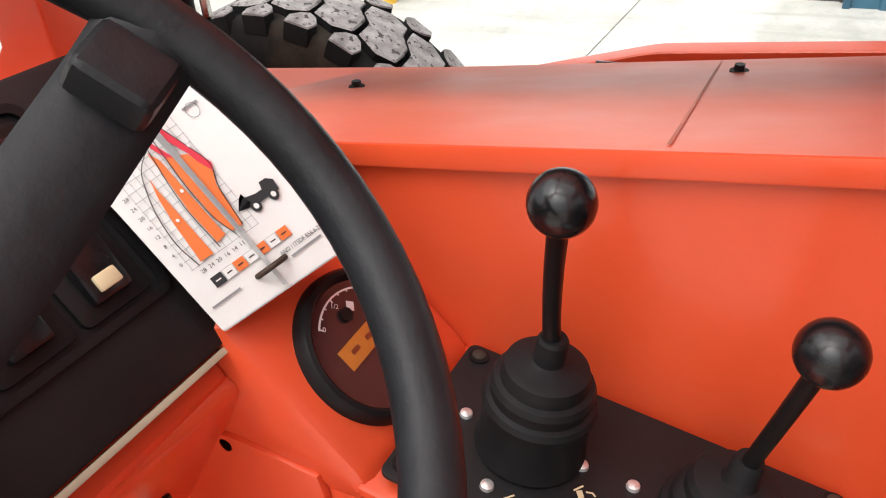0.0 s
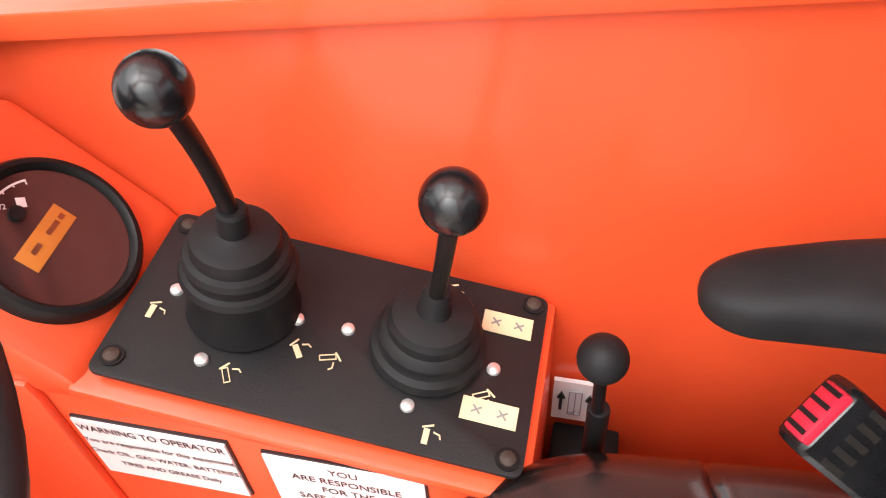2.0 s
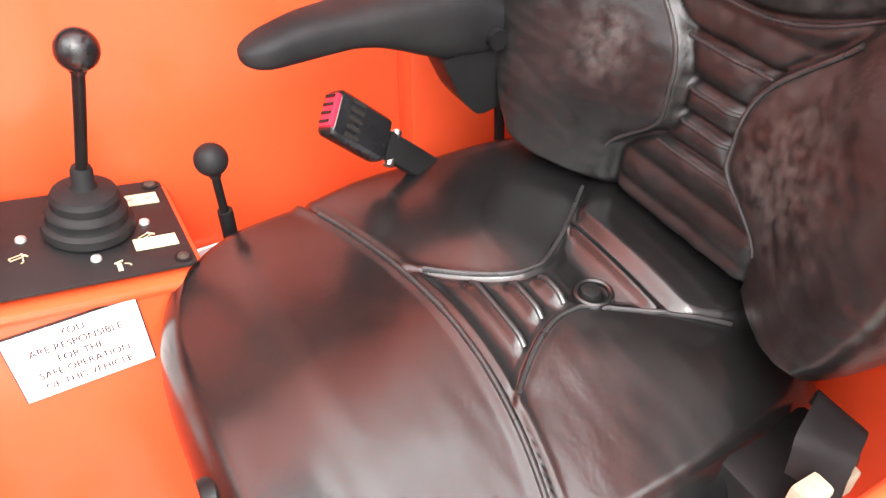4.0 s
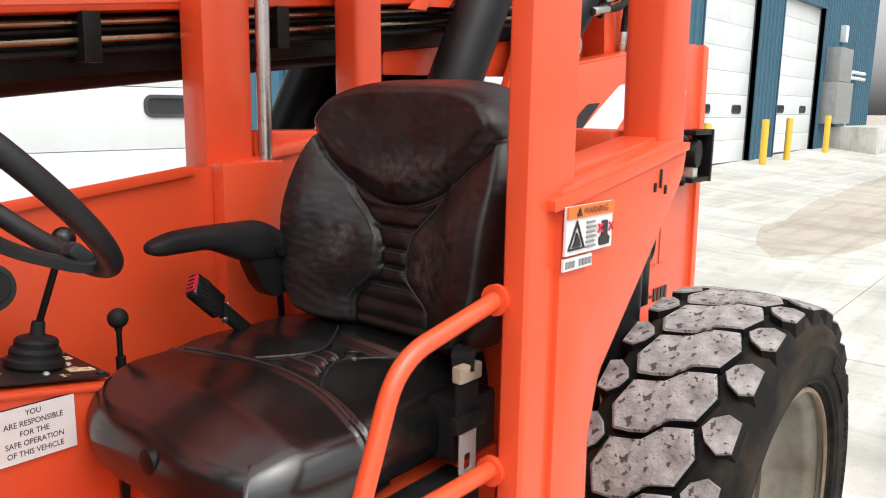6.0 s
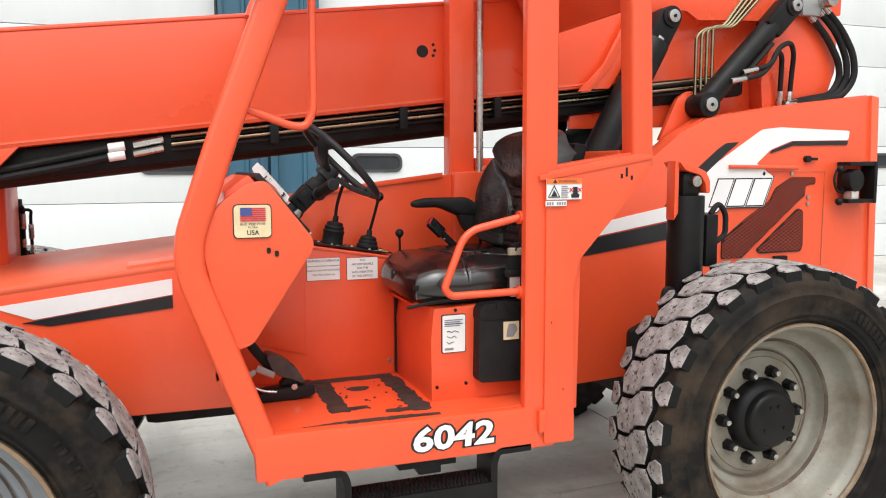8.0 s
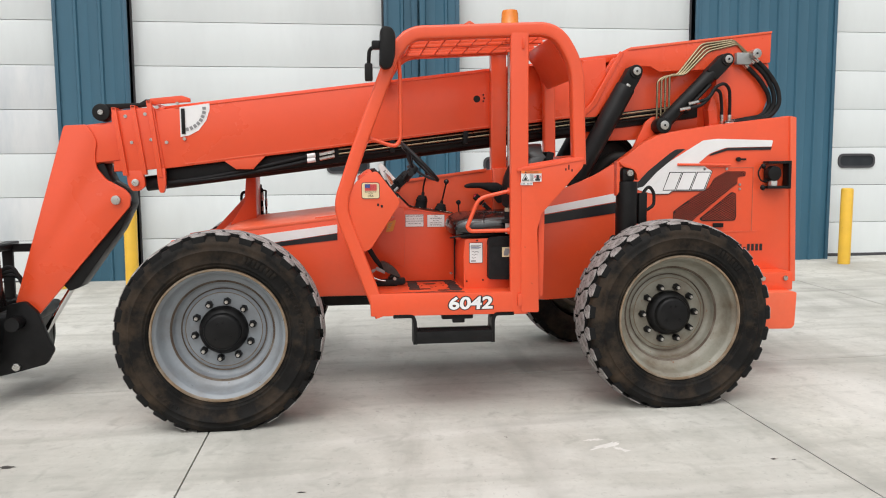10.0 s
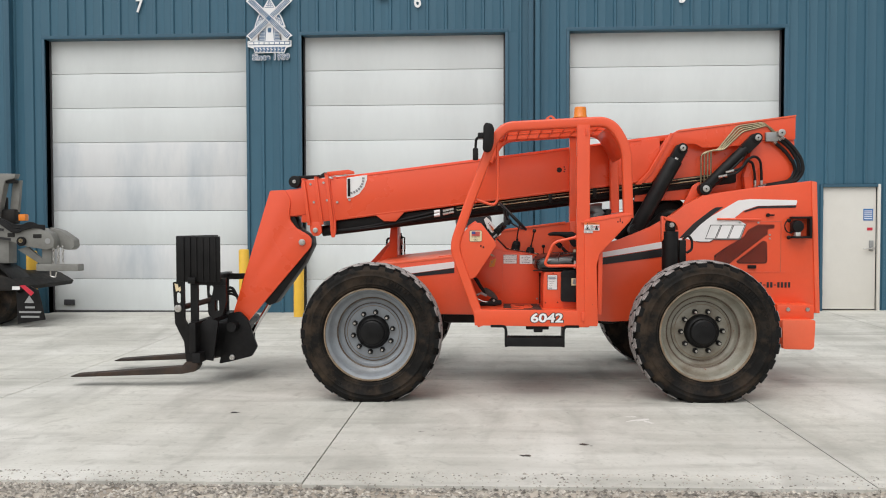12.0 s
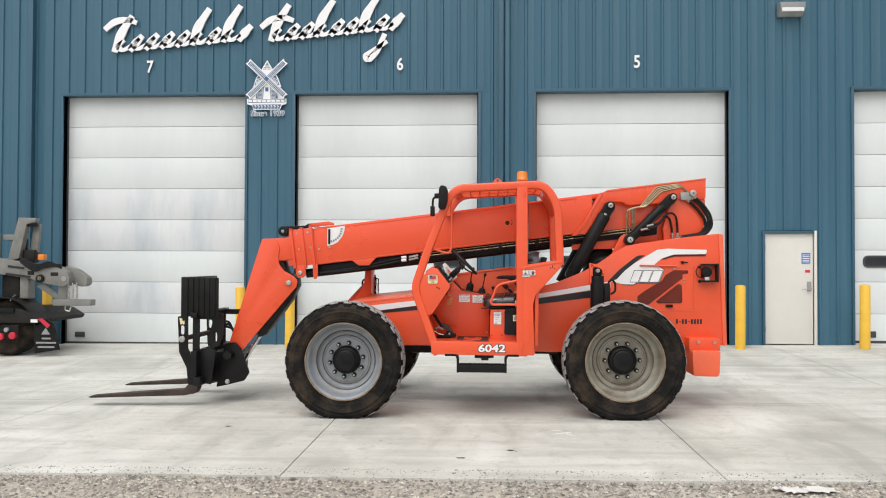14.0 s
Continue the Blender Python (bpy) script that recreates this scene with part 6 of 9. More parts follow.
# A-post grab bar and mirror
part("grab_bar", tube(rounded([(-0.36, 0.05, 2.34), (-0.345, 0.06, 2.20), (-0.345, 0.06, 1.795), (-0.37, 0.06, 1.745), (-0.42, 0.06, 1.75), (-0.60, 0.05, 1.815)], 0.05, 6), 0.0125, 12), ORANGE, cab)
mirror = part("mirror", prism(corner_pts([(-0.475, 2.44), (-0.455, 2.472), (-0.40, 2.462), (-0.378, 2.42), (-0.382, 2.29), (-0.405, 2.215), (-0.455, 2.205), (-0.482, 2.23), (-0.478, 2.33)], 0.025), -0.10, -0.035, 0.02), BLACK, cab, "black rear-view mirror on the roll bar")
part("mirror_arm", tube(rounded([(-0.42, -0.06, 2.34), (-0.50, -0.05, 2.355), (-0.54, -0.04, 2.33), (-0.545, -0.03, 2.24), (-0.545, -0.03, 2.16)], 0.03), 0.012, 10), BLACK, mirror)
part("mirror_clamp", box(-0.57, -0.52, -0.05, -0.01, 2.14, 2.25, 0.012), BLACK, mirror)
part("arm_joint", box(-0.525, -0.44, -0.07, -0.03, 2.33, 2.385, 0.012), BLACK, mirror)

# entry rail and step
part("entry_rail", tube(rounded([(0.37, 0.05, 1.452), (0.158, 0.055, 1.405), (0.080, 0.05, 1.215), (0.105, 0.05, 1.190), (0.37, 0.05, 1.192)], 0.055, 6), 0.0132, 14), ORANGE, cab)
for z in (1.449, 1.189):
    part("weld_foot", cyl((0.350, 0.05, z), (0.360, 0.05, z), 0.023, seg=14), ORANGE, cab)
step = part("step", box(-0.262, 0.238, -0.005, 0.125, 0.535, 0.545, 0.003), BLACK, cab, "black hanging step with a serrated tread")
part("front_rail", box(-0.262, 0.238, -0.008, 0.004, 0.465, 0.545, 0.003), BLACK, step)
part("back_rail", box(-0.262, 0.238, 0.118, 0.130, 0.465, 0.545, 0.003), BLACK, step)
for s, x in ((-1, -0.27), (1, 0.243)):
    pts = rounded([(x - (0.14 if s < 0 else -0.14), 0.0, 0.648), (x - (0.015 if s < 0 else -0.015), 0.0, 0.648), (x, 0.0, 0.61), (x, 0.0, 0.46)], 0.03, 4)
    part("hanger", tube(pts, 0.01, section=[(0, -0.012), (0.13, -0.012), (0.13, 0.012), (0, 0.012)], up=(0, 1, 0)), BLACK, step)
b = bmesh.new()
for i in range(34):
    for j in range(6):
        x, y = -0.25 + i * 0.0142, 0.008 + j * 0.019
        cyl((x + 0.004 * (j % 2), y, 0.544), (x + 0.004 * (j % 2), y, 0.554), 0.0045, 0.003, seg=5, bm=b)
part("tread_teeth", b, BLACK, step)
part("latch_block", box(-0.09, 0.115, 0.03, 0.10, 0.615, 0.652, 0.006, bm=box(-0.02, 0.06, 0.03, 0.09, 0.59, 0.62, 0.006)), BLACK, cab)
# model number
for mt, off, dy, nm in ((BLACK_DECAL, 0.12, 0.0, "number_shadow"), (WHITE_DECAL, 0.045, -0.004, "number")):
    lettering("6042", (0.095, -0.002 + dy * 0.6, 0.721), (1, 0, 0.001), (0, 0, 1), 0.077, mt, cab, nm, offset=off, stretch=1.33, slant=0.05)
# warning stickers on the post
st = part("warning_sticker", box(0.424, 0.558, -0.0185, -0.0145, 1.5105, 1.581, 0), WHITE_DECAL, cp, "white and orange warning sticker")
part("sticker_header", box(0.424, 0.558, -0.0215, -0.0188, 1.5635, 1.581, 0), INK_ORANGE, st)
lettering("WARNING", (0.501, -0.0222, 1.572), (1, 0, 0), (0, 0, 1), 0.0105, BLACK_DECAL, st)
part("warning_triangle", prism([(0.446, 1.567), (0.460, 1.567), (0.453, 1.579)], -0.0235, -0.0218, 0), BLACK_DECAL, st)
part("pictogram", prism_hole([(0.428, 1.518), (0.474, 1.518), (0.451, 1.560)], [[(0.4315, 1.5205), (0.4705, 1.5205), (0.451, 1.555)]], -0.0215, -0.0188), BLACK_DECAL, st)
part("pictogram", prism([(0.440, 1.522), (0.462, 1.522), (0.459, 1.531), (0.450, 1.543), (0.446, 1.531)], -0.0215, -0.0188, 0), BLACK_DECAL, st)
part("pictogram", prism(corner_pts([(0.518, 1.516), (0.546, 1.516), (0.548, 1.527), (0.540, 1.531), (0.540, 1.553), (0.524, 1.553), (0.524, 1.531), (0.516, 1.527)], 0.002), -0.0215, -0.0188, 0), BLACK_DECAL, st)
for s in (-1, 1):
    for cx in (0.515, 0.548):
        part("red_cross", move(box(-0.009, 0.009, -0.001, 0.001, -0.0014, 0.0014, 0), Matrix.Translation((cx, -0.0226, 1.543)) @ Matrix.Rotation(radians(45 * s), 4, "Y")), INK_RED, st)
for k in range(6):
    part("text_bar", box(0.479, 0.506 - 0.004 * (k % 2), -0.0212, -0.0188, 1.517 + k * 0.0072, 1.520 + k * 0.0072, 0), GREY_INK, st)
part("serial_sticker", box(0.421, 0.500, -0.0185, -0.0145, 1.4885, 1.5065, 0), WHITE_DECAL, cp)
for k in range(8):
    if k != 3:
        part("text_bar", box(0.425 + k * 0.0093, 0.4305 + k * 0.0093, -0.0205, -0.0187, 1.4925, 1.5025, 0), GREY_INK, cp)

# -- inside the cab --
YUP = Matrix(((1, 0, 0, 0), (0, 0, 1, 0), (0, 1, 0, 0), (0, 0, 0, 1)))
KNOB_AT = Vector((-0.008, 0.375, 1.226))
WY = 0.775
wall_in = part("inner_wall", prism([(-0.62, 0.78), (0.62, 0.78), (0.62, 1.622), (-0.62, 1.467)], WY, WY + 0.02, 0.0), ORANGE, cab, "smooth orange inner side wall of the cab")
def cap_z(x, y):
    """The hood behind the inner wall falls away from the cab and rises to the rear."""
    return 1.5576 + 0.1248 * x - 0.22 * (y - 0.763)


cap = part("wall_cap", prism([(-0.64, 1.4565), (0.335, 1.578), (0.335, 1.5985), (-0.64, 1.477)], WY - 0.012, WY - 0.0075, 0.002), ORANGE, wall_in, "folded front lip of the orange hood")
b = bmesh.new()
top = [b.verts.new((x, y, cap_z(x, y) - 0.001)) for x, y in ((-0.66, WY - 0.010), (0.335, WY - 0.010), (0.335, 1.36), (-0.72, 1.36))]
f = b.faces.new(top)
ext = bmesh.ops.extrude_face_region(b, geom=[f])
for v in ext["geom"]:
    if isinstance(v, bmesh.types.BMVert):
        v.co.z -= 0.012
bmesh.ops.recalc_face_normals(b, faces=b.faces)
hood = part("hood_sheet", b, ORANGE_FADED, cab, "faded orange sheet hood beside the cab, sloping away")
part("wall_cap", prism([(0.505, 1.60), (0.78, 1.636), (0.78, 1.658), (0.505, 1.622)], WY - 0.012, WY + 0.16, 0.006), ORANGE_FADED, wall_in)
for bx, by in ((-0.585, 1.12), (-0.112, 1.22)):
    bzv = cap_z(bx, by)
    part("hood_bolt", cyl((bx, by, bzv - 0.004), (bx, by, bzv + 0.008), 0.0065, seg=6), BLACK, hood)
    part("washer", cyl((bx, by, bzv - 0.002), (bx, by, bzv + 0.001), 0.011, seg=14), RUST, hood)
# dark scuffed weld lines across the hood
for xa, ya, xb, yb, w in ((-0.098, 0.785, -0.150, 1.34, 0.0015), (0.085, 0.80, 0.083, 0.90, 0.0012), (-0.52, 0.80, -0.60, 0.93, 0.0009)):
    vs = [(xa - w, ya), (xa + w, ya), (xb + w * 0.6, yb), (xb - w * 0.6, yb)]
    b = bmesh.new()
    b.faces.new([b.verts.new((x, y, cap_z(x, y) + 0.0004)) for x, y in vs])
    part("weld_line", b, ORANGE_SEAM, hood)
# console box under the levers
box_front = part("lever_console", prism([(-0.62, 0.795), (0.068, 0.795), (0.068, 1.262), (-0.245, 1.318), (-0.62, 1.318)], 0.600, 0.606, 0.002), ORANGE, cab)
part("console_top", prism([(-0.262, 1.311), (0.073, 1.255), (0.073, 1.267), (-0.262, 1.323)], 0.594, WY, 0.005), ORANGE, box_front)
part("console_end", prism([(0.062, 0.80), (0.073, 0.80), (0.073, 1.262), (0.062, 1.262)], 0.60, WY, 0.002), ORANGE, box_front)
part("console_bolt", cyl((0.045, 0.594, 0.845), (0.045, 0.602, 0.845), 0.010, seg=6), STEEL, box_front)
part("front_bulkhead", prism([(-0.555, 0.79), (-0.535, 0.79), (-0.62, 1.08), (-0.60, 1.45), (-0.62, 1.45), (-0.64, 1.08)], 0.05, WY, 0.0), ORANGE, cab)
# Dark strip that paints the shade in the gap beside the console.
part("console_gap_shade", prism([(0.0665, 0.80), (0.0735, 0.80), (0.086, 1.20), (0.086, 1.25), (0.0665, 1.25)], 0.594, 0.5985, 0), DARK_GAP, box_front)
# lever plate in its own tilted plane
PT = Matrix.Translation((-0.0915, 0, 1.3025)) @ Matrix.Rotation(math.atan(0.17), 4, "Y")


def on_plate(x, y, z=0.0):
    return PT @ Vector((x, y, z))


plate = part("lever_plate", move(prism(round_rect(-0.160, 0.160, 0.606, 0.768, 0.008), 0, 0.004, 0.001, m=Matrix(((1, 0, 0, 0), (0, 0, 1, 0), (0, 1, 0, 0), (0, 0, 0, 1)))), PT), BLACK_PANEL, box_front, "black lever plate with yellow symbols")


def screw(x, y, mat, r=0.0055):
    s = part("screw", move(lathe_up([(0.0, 0.0), (r, 0.0), (r * 0.9, r * 0.5), (r * 0.4, r * 0.75), (0, r * 0.78)], 14), PT @ Matrix.Translation((x, y, 0.004))), mat, plate)


for x, y in ((-0.147, 0.622), (0.148, 0.618), (-0.147, 0.755), (0.148, 0.758)):
    screw(x, y, RUST, 0.0065)
    part("washer", move(cyl((x, y, 0.003), (x, y, 0.0055), 0.009, seg=18), PT), BLACK, plate)
for x, y in ((-0.128, 0.690), (-0.085, 0.636), (-0.030, 0.690), (0.010, 0.692), (0.070, 0.640), (0.126, 0.688)):
    screw(x, y, ZINC)
# symbols: arrows, bars and label strips in pale yellow
for x0, x1, y0, y1 in ((0.110, 0.150, 0.722, 0.742), (0.108, 0.150, 0.641, 0.660)):
    strip = part("label_strip", move(box(x0, x1, y0, y1, 0.0042, 0.0052, 0), PT), CREAM, plate)
    for k in range(2):
        cx = x0 + (x1 - x0) * (0.27 + 0.46 * k)
        for a in (35, -50):
            part("arrow_mark", move(box(-0.0045, 0.0045, -0.0007, 0.0007, 0.0053, 0.0058, 0), PT @ Matrix.Translation((cx, (y0 + y1) / 2, 0)) @ Matrix.Rotation(radians(a), 4, "Z")), GREY_INK, strip)
for k, (cx, cy, a) in enumerate(((-0.138, 0.668, 0), (-0.064, 0.630, 30), (-0.022, 0.664, 35), (0.004, 0.664, -70), (0.088, 0.622, 0), (0.122, 0.664, -60), (0.080, 0.752, 0))):
    mm = PT @ Matrix.Translation((cx, cy, 0.0045)) @ Matrix.Rotation(radians(a), 4, "Z")
    if k % 2:
        part("symbol", move(prism_hole([(-0.0025, -0.008), (0.0025, -0.008), (0.0025, 0.005), (-0.0025, 0.005)], [[(-0.0017, -0.0072), (0.0017, -0.0072), (0.0017, 0.0042), (-0.0017, 0.0042)]], 0, 0.0006), mm @ YUP), CREAM, plate)
    else:
        part("symbol", move(box(-0.0022, 0.0022, -0.008, 0.004, 0, 0.0006, 0), mm), CREAM, plate)
    part("symbol", move(prism([(-0.004, 0.0052), (0.004, 0.0085), (0.0045, 0.0072), (-0.0035, 0.004)], 0, 0.0006, 0, m=YUP), mm), CREAM, plate)
    part("symbol", move(prism([(0.005, 0.003), (0.010, 0.0015), (0.0112, -0.002), (0.0102, -0.0022), (0.0092, 0.0006), (0.005, 0.0018)], 0, 0.0006, 0, m=YUP), mm), CREAM, plate)


def boot(x, y, r, steps, top):
    b = lathe_up([(q * 0.86 if q > 0.02 else q, h * top) for q, h in steps], 40)
    return part("rubber_boot", move(b, PT @ Matrix.Translation((x, y, 0.004))), RUBBER, plate, "black stepped rubber boot", angle=30)


B1 = [(0.0, 0.0), (0.049, 0.0), (0.051, 0.004), (0.0485, 0.012), (0.047, 0.045), (0.049, 0.050), (0.0505, 0.055), (0.048, 0.060), (0.044, 0.062), (0.044, 0.068), (0.0455, 0.072), (0.043, 0.077), (0.038, 0.079),
      (0.0375, 0.086), (0.036, 0.091), (0.030, 0.094), (0.014, 0.096), (0.0115, 0.098), (0.0112, 0.118), (0.0095, 0.121), (0.0, 0.121)]
B2 = [(0.0, 0.0), (0.048, 0.0), (0.052, 0.006), (0.051, 0.016), (0.046, 0.020), (0.0445, 0.024), (0.0455, 0.032), (0.042, 0.038), (0.0385, 0.040), (0.0385, 0.050), (0.035, 0.056), (0.025, 0.060),
      (0.013, 0.062), (0.0112, 0.066), (0.0105, 0.084), (0.009, 0.088), (0.0, 0.088)]
boot(-0.073, 0.690, 0.05, B1, 0.93)
boot(0.073, 0.692, 0.05, B2, 0.85)


def lever(name, pts, r, knob, kr, mat=PLASTIC):
    p0, p1, p2 = Vector(pts[0]), Vector(pts[1]), Vector(pts[-1])
    way = [p0 * (1 - k / 14) ** 2 + p1 * 2 * (k / 14) * (1 - k / 14) + p2 * (k / 14) ** 2 for k in range(15)]
    lv = part(name, tube(way, r, 14), BLACK, cab, "black control lever with a ball knob")
    part("ball_knob", ball(knob, kr), mat, lv, "glossy black ball knob")
    d = (Vector(pts[-1]) - Vector(pts[-2])).normalized()
    part("knob_collar", cyl(Vector(knob) - d * (kr + 0.004), Vector(knob) - d * (kr - 0.006), r * 1.35, seg=16), mat, lv)
    return lv


L1 = on_plate(-0.073, 0.690, 0.107)
lever("boom_lever", [L1, L1 + Vector((-0.002, 0.0, 0.055)), (-0.119, 0.629, 1.572)], 0.0065, (-0.119, 0.629, 1.572), 0.0190)
L2 = on_plate(0.073, 0.692, 0.070)
lever("attachment_lever", [L2, (L2 + Vector((0.021, 0.643, 1.505))) / 2 + Vector((0.002, 0, 0.004)), (0.021, 0.643, 1.505)], 0.0058, (0.021, 0.643, 1.505), 0.0186)
lev3 = lever("small_lever", [(0.118, 0.674, 1.10), (0.116, 0.672, 1.22), (0.112, 0.666, 1.33), (0.111, 0.664, 1.354)], 0.0048, (0.111, 0.664, 1.354), 0.0175, RUBBER)
part("lever_base", box(0.082, 0.142, 0.62, 0.76, 0.90, 1.06, 0.006), BLACK, lev3)
part("lever_socket", cyl((0.1175, 0.673, 1.06), (0.1145, 0.669, 1.285), 0.0085, seg=14, bev=0.002), BLACK, lev3)
part("lever_gate", box(0.080, 0.146, 0.70, 0.77, 1.06, 1.085, 0.004), BLACK, lev3)
tagp = part("shift_sticker", box(0.077, 0.121, 0.7665, 0.771, 1.098, 1.163, 0), WHITE_DECAL, lev3)
for sx in (0.085, 0.112):
    part("arrow_mark", box(sx - 0.0015, sx + 0.0015, 0.7635, 0.766, 1.118, 1.138, 0, bm=prism([(sx - 0.004, 1.138), (sx + 0.004, 1.138), (sx, 1.148)], 0.7635, 0.766, 0)), BLACK_DECAL, tagp)
part("grid_mark", prism_hole(round_rect(0.092, 0.105, 1.112, 1.152, 0.001), [round_rect(0.093, 0.098, 1.113, 1.151, 0.001), round_rect(0.099, 0.104, 1.113, 1.151, 0.001)], 0.7635, 0.766), GREY_INK, tagp)

# label plates on the console front
def label_plate(x0, x1, z0, z1, y, rows, parent, size, label):
    edge = part("sticker", box(x0, x1, y - 0.0022, y, z0, z1, 0), BLACK_DECAL, parent, label)
    part("sticker_face", box(x0 + 0.0014, x1 - 0.0014, y - 0.0042, y - 0.0025, z0 + 0.0014, z1 - 0.0014, 0), WHITE_DECAL, edge)
    for s, z, h, st in rows:
        lettering(s, ((x0 + x1) / 2, y - 0.0047, z), (1, 0, 0), (0, 0, 1), h, BLACK_DECAL, edge, offset=0.012, stretch=st)
    return edge


label_plate(-0.283, -0.152, 1.186, 1.274, 0.600, [("WARNING TO OPERATOR", 1.262, 0.0088, 0.82), ("You are responsible for this equipment", 1.243, 0.0066, 0.86), ("Check OIL, GAS, WATER, BATTERIES,", 1.2255, 0.0066, 0.86), ("TIRES AND GREASE Daily", 1.208, 0.0066, 0.86)], box_front, 0, "white operator warning sticker")
label_plate(-0.126, 0.0, 1.182, 1.270, 0.600, [("YOU", 1.2585, 0.0088, 0.86), ("ARE RESPONSIBLE", 1.243, 0.0088, 0.86), ("FOR THE", 1.2275, 0.0088, 0.86), ("SAFE OPERATION", 1.212, 0.0088, 0.86), ("OF THIS VEHICLE", 1.1965, 0.0088, 0.86)], box_front, 0, "white safe operation sticker")

# gauge pod: the slope between dash and lever plate
pod = part("gauge_pod", prism([(-0.252, 1.318), (-0.262, 1.335), (-0.362, 1.438), (-0.60, 1.438), (-0.60, 1.30), (-0.252, 1.30)], 0.597, WY, 0.012), ORANGE, cab)
GT = Matrix.Translation((-0.3004, 0.686, 1.3767)) @ Matrix.Rotation(radians(46), 4, "Y")


def on_gauge(bm):
    return move(bm, GT)


gauge = part("dial_gauge", on_gauge(lathe_up([(0.0, 0.004), (0.055, 0.004), (0.0562, 0.009), (0.059, 0.0115), (0.063, 0.0105), (0.0665, 0.005), (0.0675, -0.004), (0.0, -0.004)], 56)), BLACK, cab, "round smoked dial gauge with a black bezel")
part("dial_face", on_gauge(cyl((0, 0, 0.003), (0, 0, 0.0055), 0.055, seg=48)), DIAL_GLASS, gauge)
# on the dial, x runs down the slope and y towards the wall
band = arc(0, 0, 0.0488, 147, 221, 20) + arc(0, 0, 0.0472, 221, 147, 20)
part("dial_arc", on_gauge(prism(band, 0.0056, 0.0061, 0, m=Matrix(((1, 0, 0, 0), (0, 0, 1, 0), (0, 1, 0, 0), (0, 0, 0, 1))))), WHITE_DECAL, gauge)
for k in range(7):
    part("dial_tick", on_gauge(move(box(0.0445 if k % 3 == 0 else 0.0458, 0.0480, -0.0005, 0.0005, 0.0056, 0.0061, 0), Matrix.Rotation(radians(148 + k * 12), 4, "Z"))), WHITE_DECAL, gauge)
part("dial_display", on_gauge(move(box(-0.0095, 0.0095, -0.028, 0.028, 0.0056, 0.0064, 0.0006), Matrix.Translation((-0.005, -0.0055, 0)) @ Matrix.Rotation(radians(1.5), 4, "Z"))), AMBER_LCD, gauge, "amber display")
for k, (yy, hh) in enumerate(((-0.018, 0.010), (0.004, 0.014), (0.016, 0.005))):
    part("display_digit", on_gauge(box(-0.0075, -0.0035, yy - hh / 2, yy + hh / 2, 0.0064, 0.0067, 0)), BRASS, gauge)
GX, GY = (GT.to_3x3() @ Vector((0.7, 0.7, 0))), (GT.to_3x3() @ Vector((-0.7, 0.7, 0)))
for word, gx, gy in (("0", -0.034, -0.0276), ("1/2", -0.0415, -0.0046)):
    lettering(word, GT @ Vector((gx, gy, 0.0062)), GX, GY, 0.0042, WHITE_DECAL, gauge)
part("pump_symbol", on_gauge(move(box(-0.0035, 0.0035, -0.004, 0.004, 0.0056, 0.0061, 0.0002), Matrix.Translation((-0.033, 0.008, 0)) @ Matrix.Rotation(radians(45), 4, "Z"))), WHITE_DECAL, gauge)
part("needle_hub", on_gauge(cyl((-0.0305, -0.0024, 0.005), (-0.0305, -0.0024, 0.009), 0.006, seg=18)), BLACK, gauge)
# lower left access panel with its screw
part("access_panel", prism([(-0.56, 0.98), (-0.56, 1.322), (-0.37, 1.327), (-0.296, 1.319), (-0.292, 1.30), (-0.292, 0.90)], 0.592, 0.600, 0.003), ORANGE, box_front)
part("panel_screw", cyl((-0.386, 0.592, 1.316), (-0.386, 0.599, 1.316), 0.0085, seg=16, bev=0.002), BLACK, box_front)

# dash: a sloping black panel with rocker switches
DT = Matrix.Translation((-0.355, 0.0, 1.415)) @ Matrix.Rotation(radians(50), 4, "Y")
# in this frame: x runs up the slope when negative, y across, z out of the panel


def on_dash(bm):
    return move(bm, DT)


dash = part("dash_panel", on_dash(box(-0.25, -0.012, 0.05, 0.748, -0.02, 0.0, 0.004)), BLACK_PANEL, cab, "matt black dash panel with rocker switches")
part("edge_strip", on_dash(box(-0.0105, -0.0050, 0.05, 0.765, -0.014, -0.002, 0.001)), CREAM_EDGE, dash)
part("dash_body", prism([(-0.62, 1.0), (-0.62, 1.55), (-0.565, 1.59), (-0.548, 1.60), (-0.366, 1.395), (-0.372, 1.375), (-0.45, 1.30)], 0.05, 0.597, 0.006), ORANGE, cab)
# smooth front of the dash, leaning back towards the door side
b = prism(corner_pts([(-0.368, 1.393), (-0.357, 1.382), (-0.383, 1.335), (-0.482, 1.178), (-0.560, 1.052), (-0.600, 1.052), (-0.460, 1.36)], 0.014), 0.06, 0.5965, 0)
for v in b.verts:
    v.co.x -= 0.045 * (0.597 - v.co.y) / 0.54
part("dash_front", b, ORANGE, cab, angle=60)
for i in range(4):
    for j in range(2):
        cx, cy = -0.110 - 0.075 * j, 0.556 - i * 0.064
        part("switch_bezel", on_dash(prism(round_rect(cx - 0.034, cx + 0.034, cy - 0.029, cy + 0.029, 0.006), 0, 0.004, 0.001, m=Matrix(((1, 0, 0, 0), (0, 0, 1, 0), (0, 1, 0, 0), (0, 0, 0, 1))))), BLACK, dash)
        sw = part("rocker_switch", on_dash(move(box(-0.024, 0.024, -0.016, 0.016, 0.0, 0.012, 0.004), Matrix.Translation((cx, cy, 0.002)) @ Matrix.Rotation(radians(8), 4, "Y"))), PLASTIC, dash)
        if i == 0 and j == 0:
            part("switch_lens", on_dash(box(cx + 0.008, cx + 0.020, cy - 0.009, cy + 0.009, 0.011, 0.0155, 0.002)), CREAM, sw)
